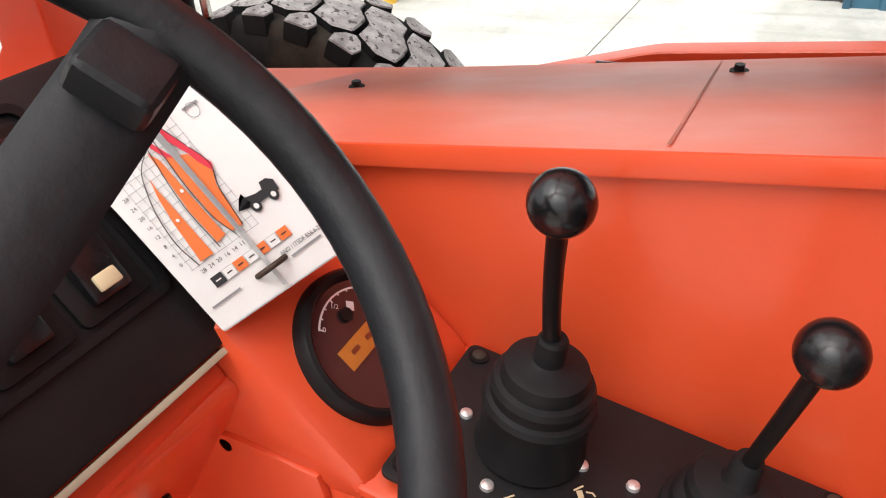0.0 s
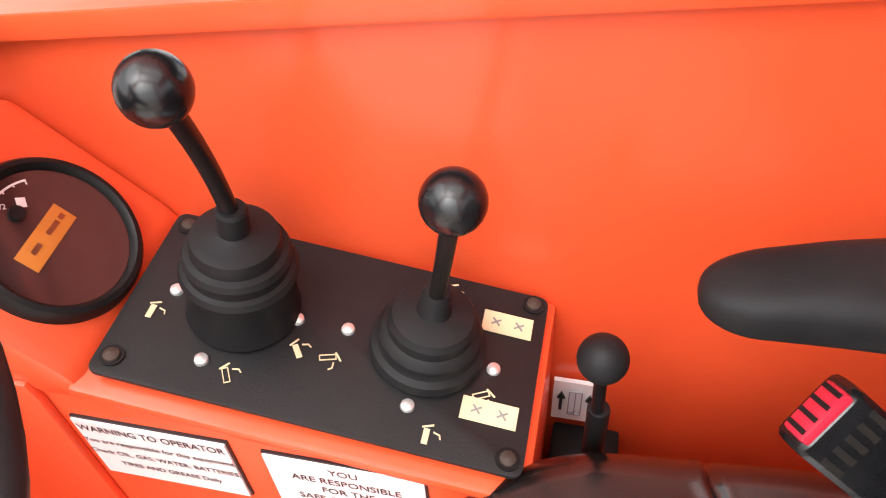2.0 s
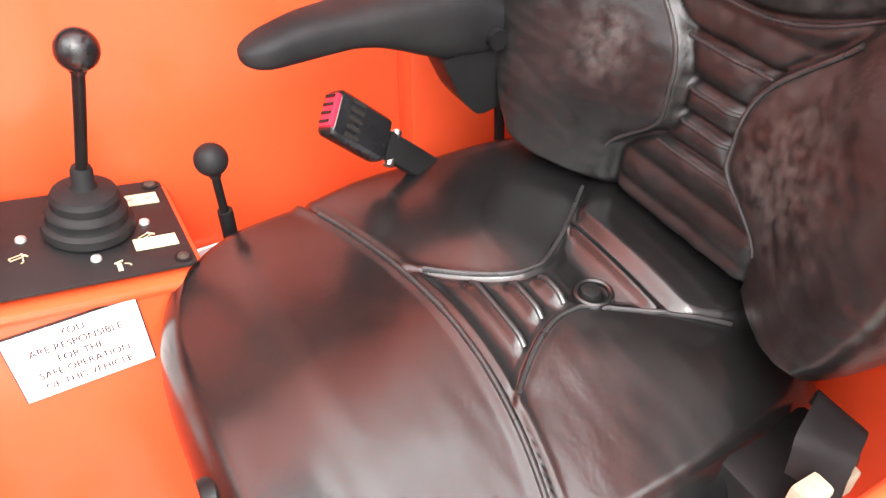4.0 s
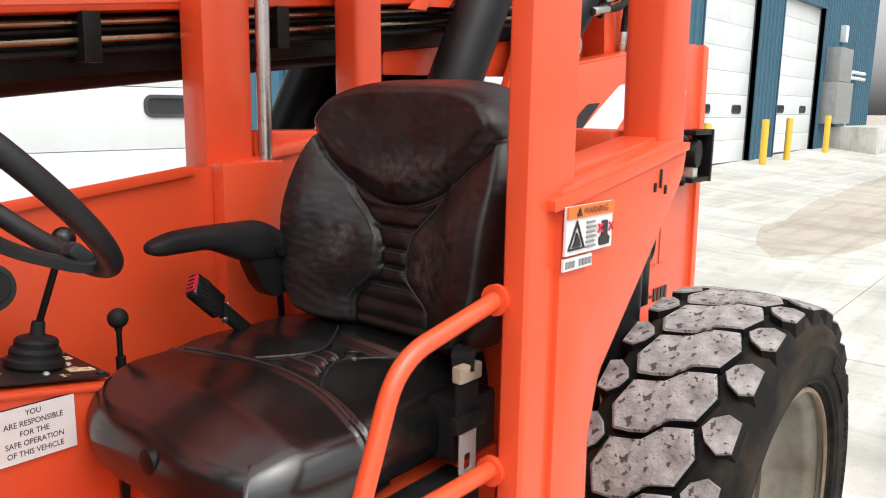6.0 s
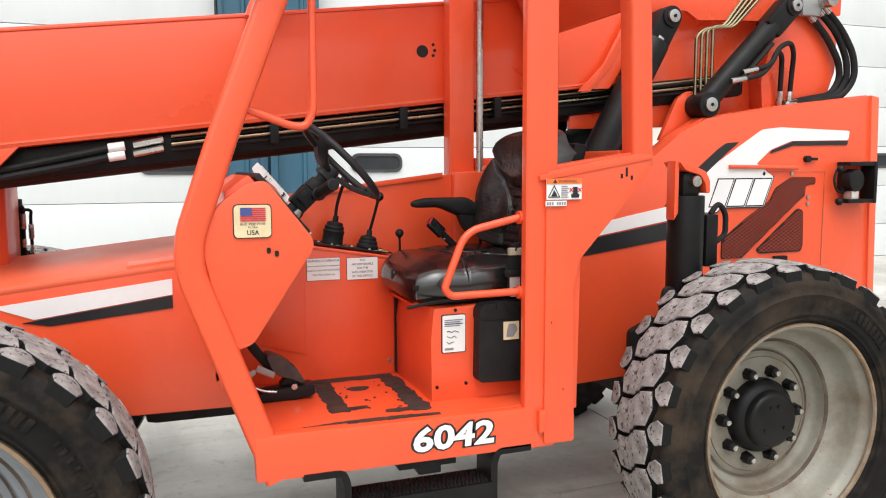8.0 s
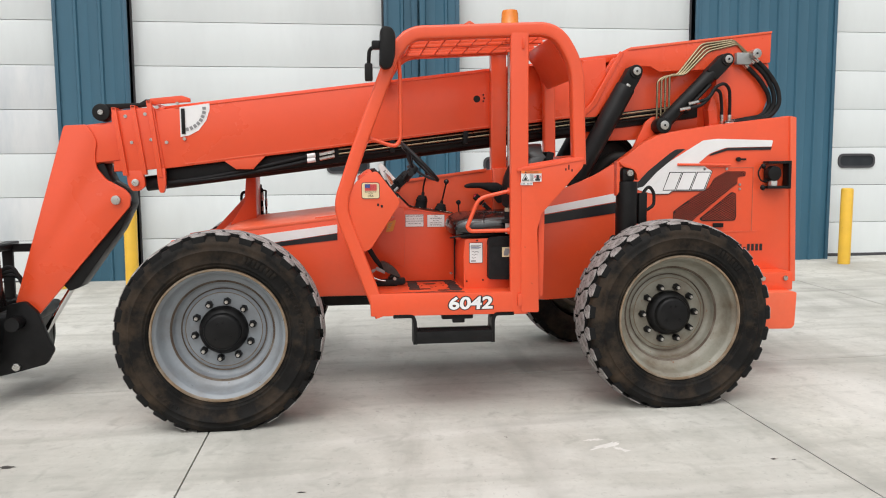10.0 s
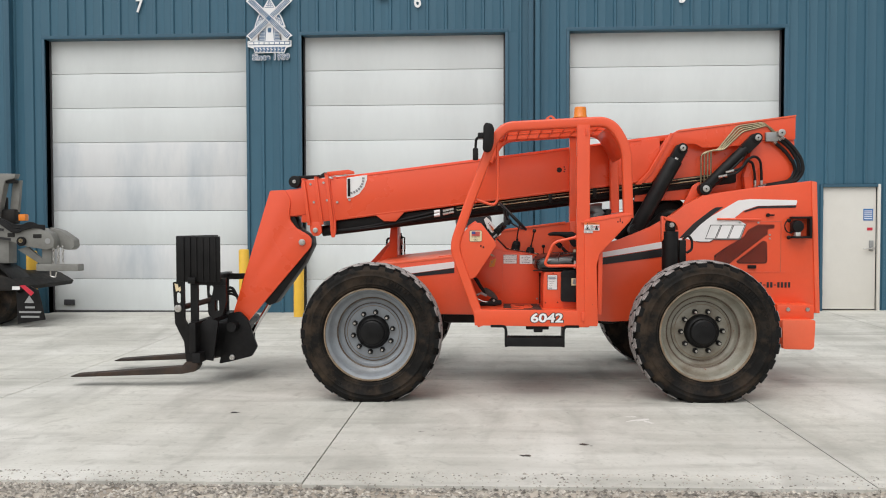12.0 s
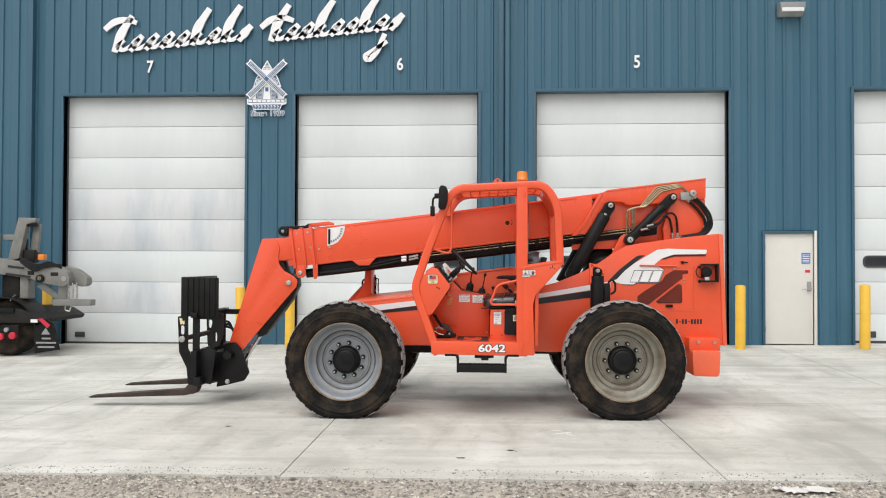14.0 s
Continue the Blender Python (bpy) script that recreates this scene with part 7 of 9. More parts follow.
part("switch_frame", on_dash(move(prism_hole(round_rect(-0.232, -0.066, 0.320, 0.598, 0.012), [round_rect(-0.226, -0.072, 0.326, 0.592, 0.01)], 0, 0.004), Matrix(((1, 0, 0, 0), (0, 0, 1, 0), (0, 1, 0, 0), (0, 0, 0, 1))))), BLACK, dash)

# load chart: a stack of cards on two rings
# the cards lean against the far wall, tilted towards the driver
CT = Matrix(((0.5961, 0.3702, 0.554, -0.3216), (-0.0033, 0.6097, -0.535, 0.6490), (-0.7142, 0.2604, 0.465, 1.4560), (0, 0, 0, 1)))


def on_card(x0, x1, y0, y1, z0=0.0, z1=0.001):
    return move(box(x0, x1, y0, y1, z0, z1, 0), CT)


CARD = corner_pts([(-0.006, -0.0865), (-0.002, 0.0425), (-0.045, 0.050), (-0.105, 0.0475), (-0.165, 0.0435), (-0.236, 0.040), (-0.241, 0.034), (-0.238, -0.028), (-0.1415, -0.097), (-0.1355, -0.0985), (-0.133, -0.0905), (-0.127, -0.0895)], 0.003, 2)


def card_sheet(pts, z0, z1):
    return move(prism(pts, z0, z1, 0, m=YUP), CT)


chart = part("load_chart", card_sheet(CARD, 0.0005, 0.0035), PAPER, cab, "white load chart cards on two rusty rings")
part("card_back", on_card(-0.205, -0.012, -0.060, 0.058, -0.004, 0.0), BLACK, chart)
part("card_mount", on_card(-0.19, -0.02, -0.010, 0.045, -0.06, -0.0045), BLACK, chart)
for k in range(2):
    part("card", card_sheet([(x - 0.0012 * k, y + 0.001 * k) for x, y in CARD], 0.0042 + 0.0017 * k, 0.0052 + 0.0017 * k), PAPER, chart)
for k in range(-1, 8):
    x = -0.196 + 0.0238 * k
    part("index_tab", on_card(x, x + 0.0205, 0.040, 0.060, 0.0016 + 0.0003 * k, 0.0022 + 0.0003 * k), PAPER, chart)
    part("tab_mark", on_card(x + 0.006, x + 0.008, 0.049, 0.057, 0.0023 + 0.0003 * k, 0.0026 + 0.0003 * k), GREY_INK, chart)
    part("tab_mark", on_card(x + 0.009, x + 0.014, 0.051, 0.056, 0.0023 + 0.0003 * k, 0.0026 + 0.0003 * k), GREY_INK if k % 3 else BLACK_DECAL, chart)
for k in range(14):
    x = -0.1605 + k * 0.0079
    part("grid_line", on_card(x - 0.00016, x + 0.00016, -0.073 if x > -0.150 else -0.050, 0.002, 0.0080, 0.0082), GREY_INK, chart)
for k in range(11):
    y = -0.0715 + k * 0.0073
    part("grid_line", on_card(-0.1605 if y > -0.05 else -0.150, -0.0575, y - 0.00016, y + 0.00016, 0.0080, 0.0082), GREY_INK, chart)


def chart_area(pts, mat, z=0.0084):
    part("chart_area", move(prism(pts, z, z + 0.0003, 0, m=YUP), CT), mat, chart)


def reach_arc(pts):
    part("reach_line", tube(rounded([CT @ Vector((x, y, 0.0090)) for x, y in pts], 0.02, 4), 0.00035, 5), BLACK_DECAL, chart)


chart_area([(-0.1311, -0.0482), (-0.1147, -0.0537), (-0.093, -0.0576), (-0.0594, -0.061), (-0.059, -0.0473), (-0.0748, -0.0478), (-0.1026, -0.0485), (-0.1212, -0.0493)], INK_ORANGE)
chart_area([(-0.1470, -0.0352), (-0.1203, -0.0372), (-0.0943, -0.0398), (-0.064, -0.0381), (-0.0656, -0.0281), (-0.0876, -0.0290), (-0.1128, -0.0300), (-0.1375, -0.0305)], INK_ORANGE)
chart_area([(-0.1380, -0.0255), (-0.1088, -0.0268), (-0.081, -0.0262), (-0.0647, -0.0216), (-0.0643, -0.0105), (-0.0998, -0.0054), (-0.1094, 0.0003), (-0.130, -0.0075)], INK_ORANGE)
chart_area([(-0.1572, -0.0117), (-0.1153, 0.0042), (-0.1090, 0.0010), (-0.1221, -0.0052), (-0.1300, -0.0070), (-0.1472, -0.0150), (-0.1553, -0.0161)], INK_RED, 0.0088)
chart_area([(-0.1523, -0.0272), (-0.1338, -0.0192), (-0.1368, -0.0249), (-0.1488, -0.0304)], INK_RED, 0.0088)
reach_arc([(-0.1523, -0.0272), (-0.140, -0.050), (-0.110, -0.064), (-0.080, -0.0685), (-0.0575, -0.064)])
reach_arc([(-0.148, -0.033), (-0.120, -0.0385), (-0.094, -0.041), (-0.060, -0.039)])
reach_arc([(-0.152, -0.024), (-0.110, -0.028), (-0.080, -0.027), (-0.061, -0.020)])
reach_arc([(-0.1572, -0.0117), (-0.1153, 0.0042), (-0.098, -0.0054), (-0.0640, -0.0100)])
for x, y in ((-0.094, -0.053), (-0.110, -0.033), (-0.118, -0.016), (-0.135, -0.002)):
    part("zone_mark", move(cyl((x, y, 0.0092), (x, y, 0.0095), 0.0015, seg=12), CT), PAPER, chart)
# axis numbers read along the card's lower edge direction
CR, CU = CT.to_3x3() @ Vector((0, 1, 0)), CT.to_3x3() @ Vector((-1, 0, 0))
for k, word in enumerate(("0", "4", "8", "12", "16", "20", "24", "28", "32", "36")):
    lettering(word, CT @ Vector((-0.0655 - 0.0088 * k, -0.0765, 0.0082)), CR, CU, 0.0028, BLACK_DECAL, chart, "axis_number")
for k, word in enumerate(("28", "24", "20", "16", "14", "11")):
    lettering(word, CT @ Vector((-0.0525, -0.0642 + 0.0085 * k, 0.0082)), CR, CU, 0.0030, BLACK_DECAL, chart, "axis_number")
lettering("ANSI / ITSDF B56.6-2011", CT @ Vector((-0.0285, 0.0250, 0.0082)), CR, CU, 0.0034, BLACK_DECAL, chart, stretch=0.78)
for x, y0, y1 in ((-0.0235, 0.006, 0.040), (-0.0268, -0.080, -0.049), (-0.1600, 0.014, 0.030)):
    part("text_bar", on_card(x, x + 0.0018, y0, y1, 0.0080, 0.0083), GREY_INK, chart)
# printed machine: body, cab, boom and two wheels
part("printed_machine", move(prism([(-0.0755, 0.0080), (-0.0700, 0.0100), (-0.0700, 0.0370), (-0.0790, 0.0385), (-0.0830, 0.0330), (-0.0830, 0.0260), (-0.0775, 0.0240), (-0.0775, 0.0170), (-0.0800, 0.0050), (-0.0735, -0.0055), (-0.0815, 0.0020), (-0.0835, 0.0060)], 0.0084, 0.0087, 0, m=YUP), CT), BLACK_DECAL, chart)
for y in (0.0105, 0.0300):
    part("printed_wheel", move(cyl((-0.0695, y, 0.0084), (-0.0695, y, 0.0090), 0.0050, seg=18), CT), BLACK_DECAL, chart)
    part("printed_rim", move(cyl((-0.0695, y, 0.0090), (-0.0695, y, 0.0092), 0.0024, seg=14), CT), PAPER, chart)
for k, mt in enumerate((BLACK_DECAL, None, INK_ORANGE, None, INK_ORANGE, None, INK_ORANGE)):
    y = -0.065 + 0.0122 * k
    part("table_cell", on_card(-0.0452, -0.0362, y, y + 0.0115, 0.0082, 0.0084), mt or GREY_INK, chart)
    part("table_cell_face", on_card(-0.0449, -0.0365, y + 0.0003, y + 0.0112, 0.0085, 0.0087), mt or PAPER, chart)
    part("text_bar", on_card(-0.0412, -0.0402, y + 0.003, y + 0.0085, 0.0088, 0.0090), BLACK_DECAL if mt is not BLACK_DECAL else PAPER, chart)
part("legend_frame", move(prism_hole([(-0.1905, 0.0135), (-0.1725, 0.0140), (-0.1725, 0.0360), (-0.1890, 0.0270)], [[(-0.1900, 0.0139), (-0.1729, 0.0144), (-0.1729, 0.0353), (-0.1888, 0.0268)]], 0.0082, 0.0084), CT @ YUP), GREY_INK, chart)
for k in range(3):
    part("legend_mark", on_card(-0.1860 + 0.004 * k, -0.1850 + 0.004 * k, 0.0155 + 0.001 * k, 0.021 + 0.002 * k, 0.0082, 0.0084), BLACK_DECAL, chart)
part("dial_print", move(prism_hole(arc(-0.155, 0.0215, 0.0062, 0, 350, 18), [arc(-0.155, 0.0215, 0.0058, 0, 350, 18)], 0.0082, 0.0084), CT @ YUP), BLACK_DECAL, chart)
SLEEVE = material("clear_sleeve_edge", (0.42, 0.43, 0.42), 0.25, vary=0.15, scale=60, bump=0.02)
part("page_edges", move(prism([(-0.176, -0.0208), (-0.1755, -0.0148), (-0.0075, -0.0128), (-0.0085, -0.0170)], 0.0096, 0.0106, 0, m=YUP), CT), SLEEVE, chart)
for k in range(4):
    part("page_line", move(prism([(-0.168, -0.0199 + 0.0013 * k), (-0.168, -0.0195 + 0.0013 * k), (-0.060, -0.0164 + 0.0007 * k), (-0.060, -0.0167 + 0.0007 * k)], 0.0107, 0.0110, 0, m=YUP), CT), GREY_INK, chart)
for x, yc in ((-0.0252, -0.0148), (-0.1765, -0.0090)):
    ring = [Vector((x, yc + 0.0165 * math.cos(t), 0.004 + 0.013 * math.sin(t))) for t in [k * 2 * math.pi / 20 for k in range(20)]]
    part("ring", move(tube(ring, 0.0024, 8, closed=True, up=(1, 0, 0)), CT), RUST, chart)
# key tag hanging under the dash
KEYTAG = material("orange_yellow_key_tag", (0.72, 0.30, 0.03), 0.4, vary=0.08, scale=30, bump=0.02)
ktag = part("key_tag", prism(corner_pts([(-0.425, 1.150), (-0.412, 1.217), (-0.356, 1.240), (-0.352, 1.232), (-0.372, 1.158)], 0.006), 0.5835, 0.5865, 0.0005), KEYTAG, dash, "yellow plastic key tag with print")
for k in range(4):
    part("text_bar", move(box(-0.018, 0.016 - 0.004 * k, 0.5825, 0.5833, -0.0015, 0.0015, 0), Matrix.Translation((-0.388 - 0.004 * k, 0, 1.212 - 0.013 * k)) @ Matrix.Rotation(radians(-22), 4, "Y")), GREY_INK, ktag)
KN = Vector((0.87, 0.0, -0.49)).normalized()
KW = (Vector((0.2, 0.6, 0.77)) - KN * KN.dot(Vector((0.2, 0.6, 0.77)))).normalized()
KB = Vector((-0.422, 0.535, 1.287))
KM = Matrix((KN, KW, KN.cross(KW))).transposed().to_4x4()
KM.translation = KB
switch = part("key_switch", cyl(KB - KN * 0.012, KB + KN * 0.008, 0.017, seg=8, bev=0.003, bm=cyl(KB + KN * 0.008, KB + KN * 0.014, 0.0115, seg=20)), BLACK, dash)
part("switch_collar", cyl(KB + KN * 0.012, KB + KN * 0.021, 0.0085, seg=20, bev=0.001), STEEL, switch)
part("key", move(prism_hole(corner_pts([(0.019, -0.006), (0.023, -0.0105), (0.042, -0.0105), (0.0465, -0.006), (0.0465, 0.006), (0.042, 0.0105), (0.023, 0.0105), (0.019, 0.006)], 0.002), [arc(0.0405, 0.0, 0.0028, 0, 330, 12)], -0.001, 0.001), KM @ YUP), BRASS, switch, "brassy key in the switch")
kr = [KM @ Vector((0.050 + 0.011 * math.cos(t), 0.004 * math.cos(t), 0.011 * math.sin(t))) for t in [k * 2 * math.pi / 24 for k in range(24)]]
part("key_ring", tube(kr, 0.0011, 6, closed=True, up=(0, 1, 0)), STEEL, switch)

# steering wheel and column
SC_ = Vector((-0.2011, 0.3446, 1.6447))
SN = Vector((0.7121, -0.0182, 0.7019)).normalized()
ST = Matrix.Translation(SC_) @ SN.to_track_quat("Z", "Y").to_matrix().to_4x4()
R_W = 0.1735
ringp = [ST @ Vector((R_W * math.cos(t), R_W * math.sin(t), 0)) for t in [k * 2 * math.pi / 72 for k in range(72)]]
sw = part("steering_wheel", tube(ringp, 0.0128, 16, closed=True, up=SN), WHEEL_GRIP, cab, "black worn rubber steering wheel with three spokes", angle=60)
BOSS = ST.inverted() @ (SC_ + Vector((math.cos(0.84), 0, -math.sin(0.84))) * math.cos(radians(111)) + Vector((0, 1, 0)) * math.sin(radians(111)))
BOSS_A = math.degrees(math.atan2(BOSS.y, BOSS.x))
for a in (BOSS_A, BOSS_A + 120, BOSS_A + 240):
    t = radians(a)
    d = Vector((math.cos(t), math.sin(t), 0))
    pts = [ST @ (d * 0.03 + Vector((0, 0, -0.055))), ST @ (d * 0.09 + Vector((0, 0, -0.045))), ST @ (d * 0.15 + Vector((0, 0, -0.018))), ST @ (d * (R_W - 0.004))]
    part("spoke", tube(rounded(pts, 0.04), 0.01, section=[(-0.007, -0.019), (0.003, -0.021), (0.008, -0.015), (0.0095, 0), (0.008, 0.015), (0.003, 0.021), (-0.007, 0.019)], up=SN), WHEEL_GRIP, sw)
    part("spoke_boss", move(box(-0.024, 0.006, -0.017, 0.017, -0.010, 0.0095, 0.006, 3), ST @ Matrix.Rotation(t, 4, "Z") @ Matrix.Translation((R_W - 0.02, 0, -0.004))), WHEEL_GRIP, sw)
part("wheel_hub", move(cyl((0, 0, -0.085), (0, 0, -0.035), 0.040, 0.030, seg=28, bev=0.006), ST), WHEEL_GRIP, sw)
part("steering_column", move(cyl((0, 0, -0.30), (0, 0, -0.08), 0.022, seg=20), ST), BLACK, cab)
col = part("column_shroud", move(box(-0.034, 0.034, -0.034, 0.034, -0.225, -0.145, 0.010), ST), BLACK, cab, "black clamp and switch housing on the steering column")
part("shroud_collar", move(cyl((0, 0, -0.145), (0, 0, -0.105), 0.034, 0.030, seg=24, bev=0.004), ST), BLACK, col)
part("switch_pod", move(box(-0.062, -0.032, -0.030, 0.026, -0.205, -0.160, 0.008), ST), BLACK, col)
part("tilt_tube", move(cyl((-0.030, -0.018, -0.34), (-0.016, -0.018, -0.22), 0.011, seg=14), ST), GREY_METAL, col)
part("tilt_tube", move(cyl((0.022, -0.020, -0.34), (0.014, -0.020, -0.22), 0.014, seg=14), ST), BLACK, col)
for k in range(4):
    part("cable", tube(rounded([ST @ Vector((0.004 + 0.007 * k, -0.034, -0.215)), ST @ Vector((0.004 + 0.007 * k, -0.042, -0.240)), ST @ Vector((0.002 + 0.004 * k, -0.030, -0.262))], 0.01), 0.0022, 6), WHITE_DECAL if k % 2 else RUBBER, col)
GA, GB = ST @ Vector((0.0, -0.02, -0.175)), Vector((-0.2805, 0.0874, 1.569))
grip = part("shift_grip", cyl(GA.lerp(GB, 0.42), GB, 0.0185, 0.0205, seg=24, bev=0.005), RUBBER, col, "ribbed rubber grip of the travel lever")
part("grip_arm", cyl(GA, GA.lerp(GB, 0.45), 0.012, seg=14), BLACK, grip)
part("grip_collar", cyl(GA.lerp(GB, 0.30), GA.lerp(GB, 0.43), 0.017, 0.024, seg=20, bev=0.003), BLACK, grip)
part("grip_cap", cyl(GB, GB + (GB - GA).normalized() * 0.002, 0.0145, 0.013, seg=24), BLACK, grip)

# seat
def grid_surface(fx, nu, nv):
    b = bmesh.new()
    vs = [[b.verts.new(fx(i / nu, j / nv)) for j in range(nv + 1)] for i in range(nu + 1)]
    for i in range(nu):
        for j in range(nv):
            b.faces.new((vs[i][j], vs[i + 1][j], vs[i + 1][j + 1], vs[i][j + 1]))
    return b


SY = 0.390


def smooth(a, b, x):
    t = min(max((x - a) / (b - a), 0), 1)
    return t * t * (3 - 2 * t)


def line(d, w, h):
    return h * math.exp(-(d / w) ** 2)


def waist(x):
    """Half width of the pleated middle strip between the two bolsters."""
    return 0.026 + (max(0, 0.335 - x) / 0.115) ** 1.5 * 0.085 + (max(0, x - 0.355) / 0.14) ** 1.15 * 0.105


def dome(d, r):
    """Rises from a tuck at zero to a full pad."""
    return 1 - math.exp(-max(0.0, d) / r)


def cushion_seam(y):
    """Where the front pad meets the bolsters."""
    return 0.247 - 0.90 * (y - 0.375) ** 2


def seat_top(x, y):
    """Height of the cushion: front pad, piped seam, side bolsters, pleats, button well, rear panel."""
    d = abs(y - SY)
    z = 1.292 - 0.034 * smooth(0.12, -0.01, x) - 0.7 * max(0, d - 0.19) ** 2 - 0.5 * max(0, 0.43 - y) ** 2
    seam = cushion_seam(y)
    s = x - seam
    w = waist(x)
    mid = smooth(w + 0.014, w - 0.014, d)
    if s > 0:
        z += (1 - mid) * (0.015 * dome(s, 0.06) * dome(d - w, 0.075))
        z -= mid * 0.003 * smooth(0.0, 0.02, s)
        z += line(d - w, 0.0035, -0.0014) + line(d - w - 0.008, 0.0045, 0.0010)
        if x < 0.365:
            for xr in (0.2835, 0.3160, 0.3450):
                z += mid * smooth(w, w - 0.018, d) * line(x - xr, 0.0065, 0.0085)
        else:
            z += mid * (line(x - 0.418, 0.0045, 0.008) + 0.010 * smooth(0.424, 0.445, x) - line(x - 0.390, 0.018, 0.006))
        z += 0.0022 * math.sin((x - 0.30) * 28 + (y - SY) * 14) * (1 - mid) * smooth(0.02, 0.10, d)
    z += line(s, 0.0030, -0.003) + line(s + 0.008, 0.0045, 0.0035) + line(s - 0.007, 0.0035, 0.001)
    z += 0.0006 * noise.noise(Vector((x * 16, y * 16, 1.0))) + 0.0002 * noise.noise(Vector((x * 70, y * 30, 4.0)))
    return z


def cushion(a, c):
    """Top sheet with borders that roll over into the flanks; the plan has rounded corners."""
    u, v = 2 * a - 1, 2 * c - 1
    k = 0.84
    uu, vv = min(max(u / k, -1), 1), min(max(v / k, -1), 1)
    sx = uu * math.sqrt(max(0, 1 - 0.20 * vv * vv * vv * vv))
    sy = vv * math.sqrt(max(0, 1 - 0.26 * uu * uu * uu * uu))
    x, y = 0.269 + 0.241 * sx, 0.406 + 0.216 * sy
    z = seat_top(x, y)
    e = max(abs(u) - k, abs(v) - k, 0) / (1 - k)
    if e > 0:
        ang = e * math.pi * 0.70
        nx, ny = sx * abs(sx) ** 3, sy * abs(sy) ** 3
        ln = math.hypot(nx, ny) or 1
        out = 0.036 * math.sin(ang)
        x += nx / ln * out
        y += ny / ln * out
        z -= 0.046 * (1 - math.cos(ang)) + 0.022 * e - line(e - 0.80, 0.03, 0.004)
    return x, y, z


seat = part("seat", grid_surface(cushion, 200, 200), VINYL, tele, "black vinyl operator seat with a worn, creased cover", angle=180)
part("seat_underside", box(0.03, 0.50, 0.195, 0.610, 1.165, 1.232, 0.03, 4), BLACK, seat)
part("cushion_button", cyl((0.376, 0.370, 1.276), (0.376, 0.370, 1.294), 0.014, 0.010, seg=20, bev=0.003), BLACK, seat)
part("adjust_knob", cyl(KNOB_AT, KNOB_AT + Vector((0.04, 0, 0)), 0.020, seg=20, bev=0.005), BLACK, seat)
part("slide_lever", tube(rounded([(-0.02, 0.145, 1.142), (0.10, 0.16, 1.155), (0.28, 0.19, 1.152)], 0.05), 0.006, 10), BLACK, seat)
part("suspension", box(0.06, 0.47, 0.215, 0.635, 1.128, 1.17, 0.015), BLACK, seat)
part("suspension_plate", box(0.02, 0.10, 0.19, 0.21, 1.19, 1.21, 0.003), BLACK, seat)


RIBS = (1.394, 1.426, 1.458, 1.500)


def back_seam(d):
    return 1.540 + 2.55 * d * d


def back_strip(z):
    """Half width of the pleated strip up the middle of the backrest."""
    return 0.034 + 0.085 * smooth(1.44, 1.58, z) ** 1.6 + 0.060 * smooth(1.42, 1.35, z)


def back_x(y, z):
    """Depth of the backrest's front: bolsters that curl forward, a pleated strip, a plain head pad."""
    t = (z - 1.35) / 0.39
    d = abs(y - SY + 0.003)
    x = 0.486 + 0.028 * t + 0.016 * t * t
    seam, wd = back_seam(d), back_strip(z)
    low = smooth(seam + 0.006, seam - 0.006, z)
    mid = smooth(wd + 0.006, wd - 0.006, d)
    pad = 0.026 * dome(d - wd, 0.035) * dome(seam - z, 0.035)
    pleat = sum(line(z - zr, 0.0045, 0.008) for zr in RIBS) - 0.005 * abs(math.sin((z - 1.394) * math.pi / 0.034)) * smooth(wd, wd - 0.015, d)
    x += low * (mid * (0.006 + pleat) - (1 - mid) * pad) - (1 - low) * 0.022 * smooth(0.0, 0.05, z - seam)
    x += low * line(d - wd, 0.0045, 0.005) + line(z - seam, 0.0045, 0.008)
    x -= (0.046 - 0.032 * smooth(1.50, 1.66, z)) * smooth(0.08, 0.22, d)
    return x + 0.0018 * noise.noise(Vector((y * 25, z * 25, 2.0))) + 0.0010 * noise.noise(Vector((y * 60, z * 90, 7.0)))


def back_surface(a, c):
    """Backrest shell: a up from the bottom, c across."""
    v, w = 2 * c - 1, 2 * a - 1
    k = 0.87
    vv, ww = min(max(v / k, -1), 1), min(max(w / k, -1), 1)
    sv = vv * math.sqrt(max(0, 1 - (0.42 if ww > 0 else 0.30) * abs(ww) ** 3.0))
    sw_ = ww * math.sqrt(max(0, 1 - 0.22 * vv ** 4))
    y = SY - 0.005 + 0.238 * sv
    z = 1.527 + 0.213 * sw_
    x = back_x(y, z)
    e = max(abs(v) - k, abs(w) - k, 0) / (1 - k)
    if e > 0:
        ang = e * math.pi * 0.60
        ny, nz = sv * abs(sv) ** 3, sw_ * abs(sw_) ** 3
        ln = math.hypot(ny, nz) or 1
        y += ny / ln * 0.026 * math.sin(ang)
        z += nz / ln * 0.026 * math.sin(ang)
        x += 0.075 * (1 - math.cos(ang)) + 0.02 * e
    return x, y, z


back = part("backrest", grid_surface(back_surface, 170, 160), VINYL_WORN, seat, "worn black vinyl backrest with creases", angle=180)


def piping(pts, r=0.0026, parent=None):
    """A raised welt along a seam, lighter than the cover."""
    part("piping", tube(pts, r, 8), VINYL_WELT, parent or seat)


def on_cushion(x, y, h=0.0012):
    return Vector((x, y, seat_top(x, y) + h))


def on_back(y, z, h=0.0012):
    return Vector((back_x(y, z) - h, y, z))


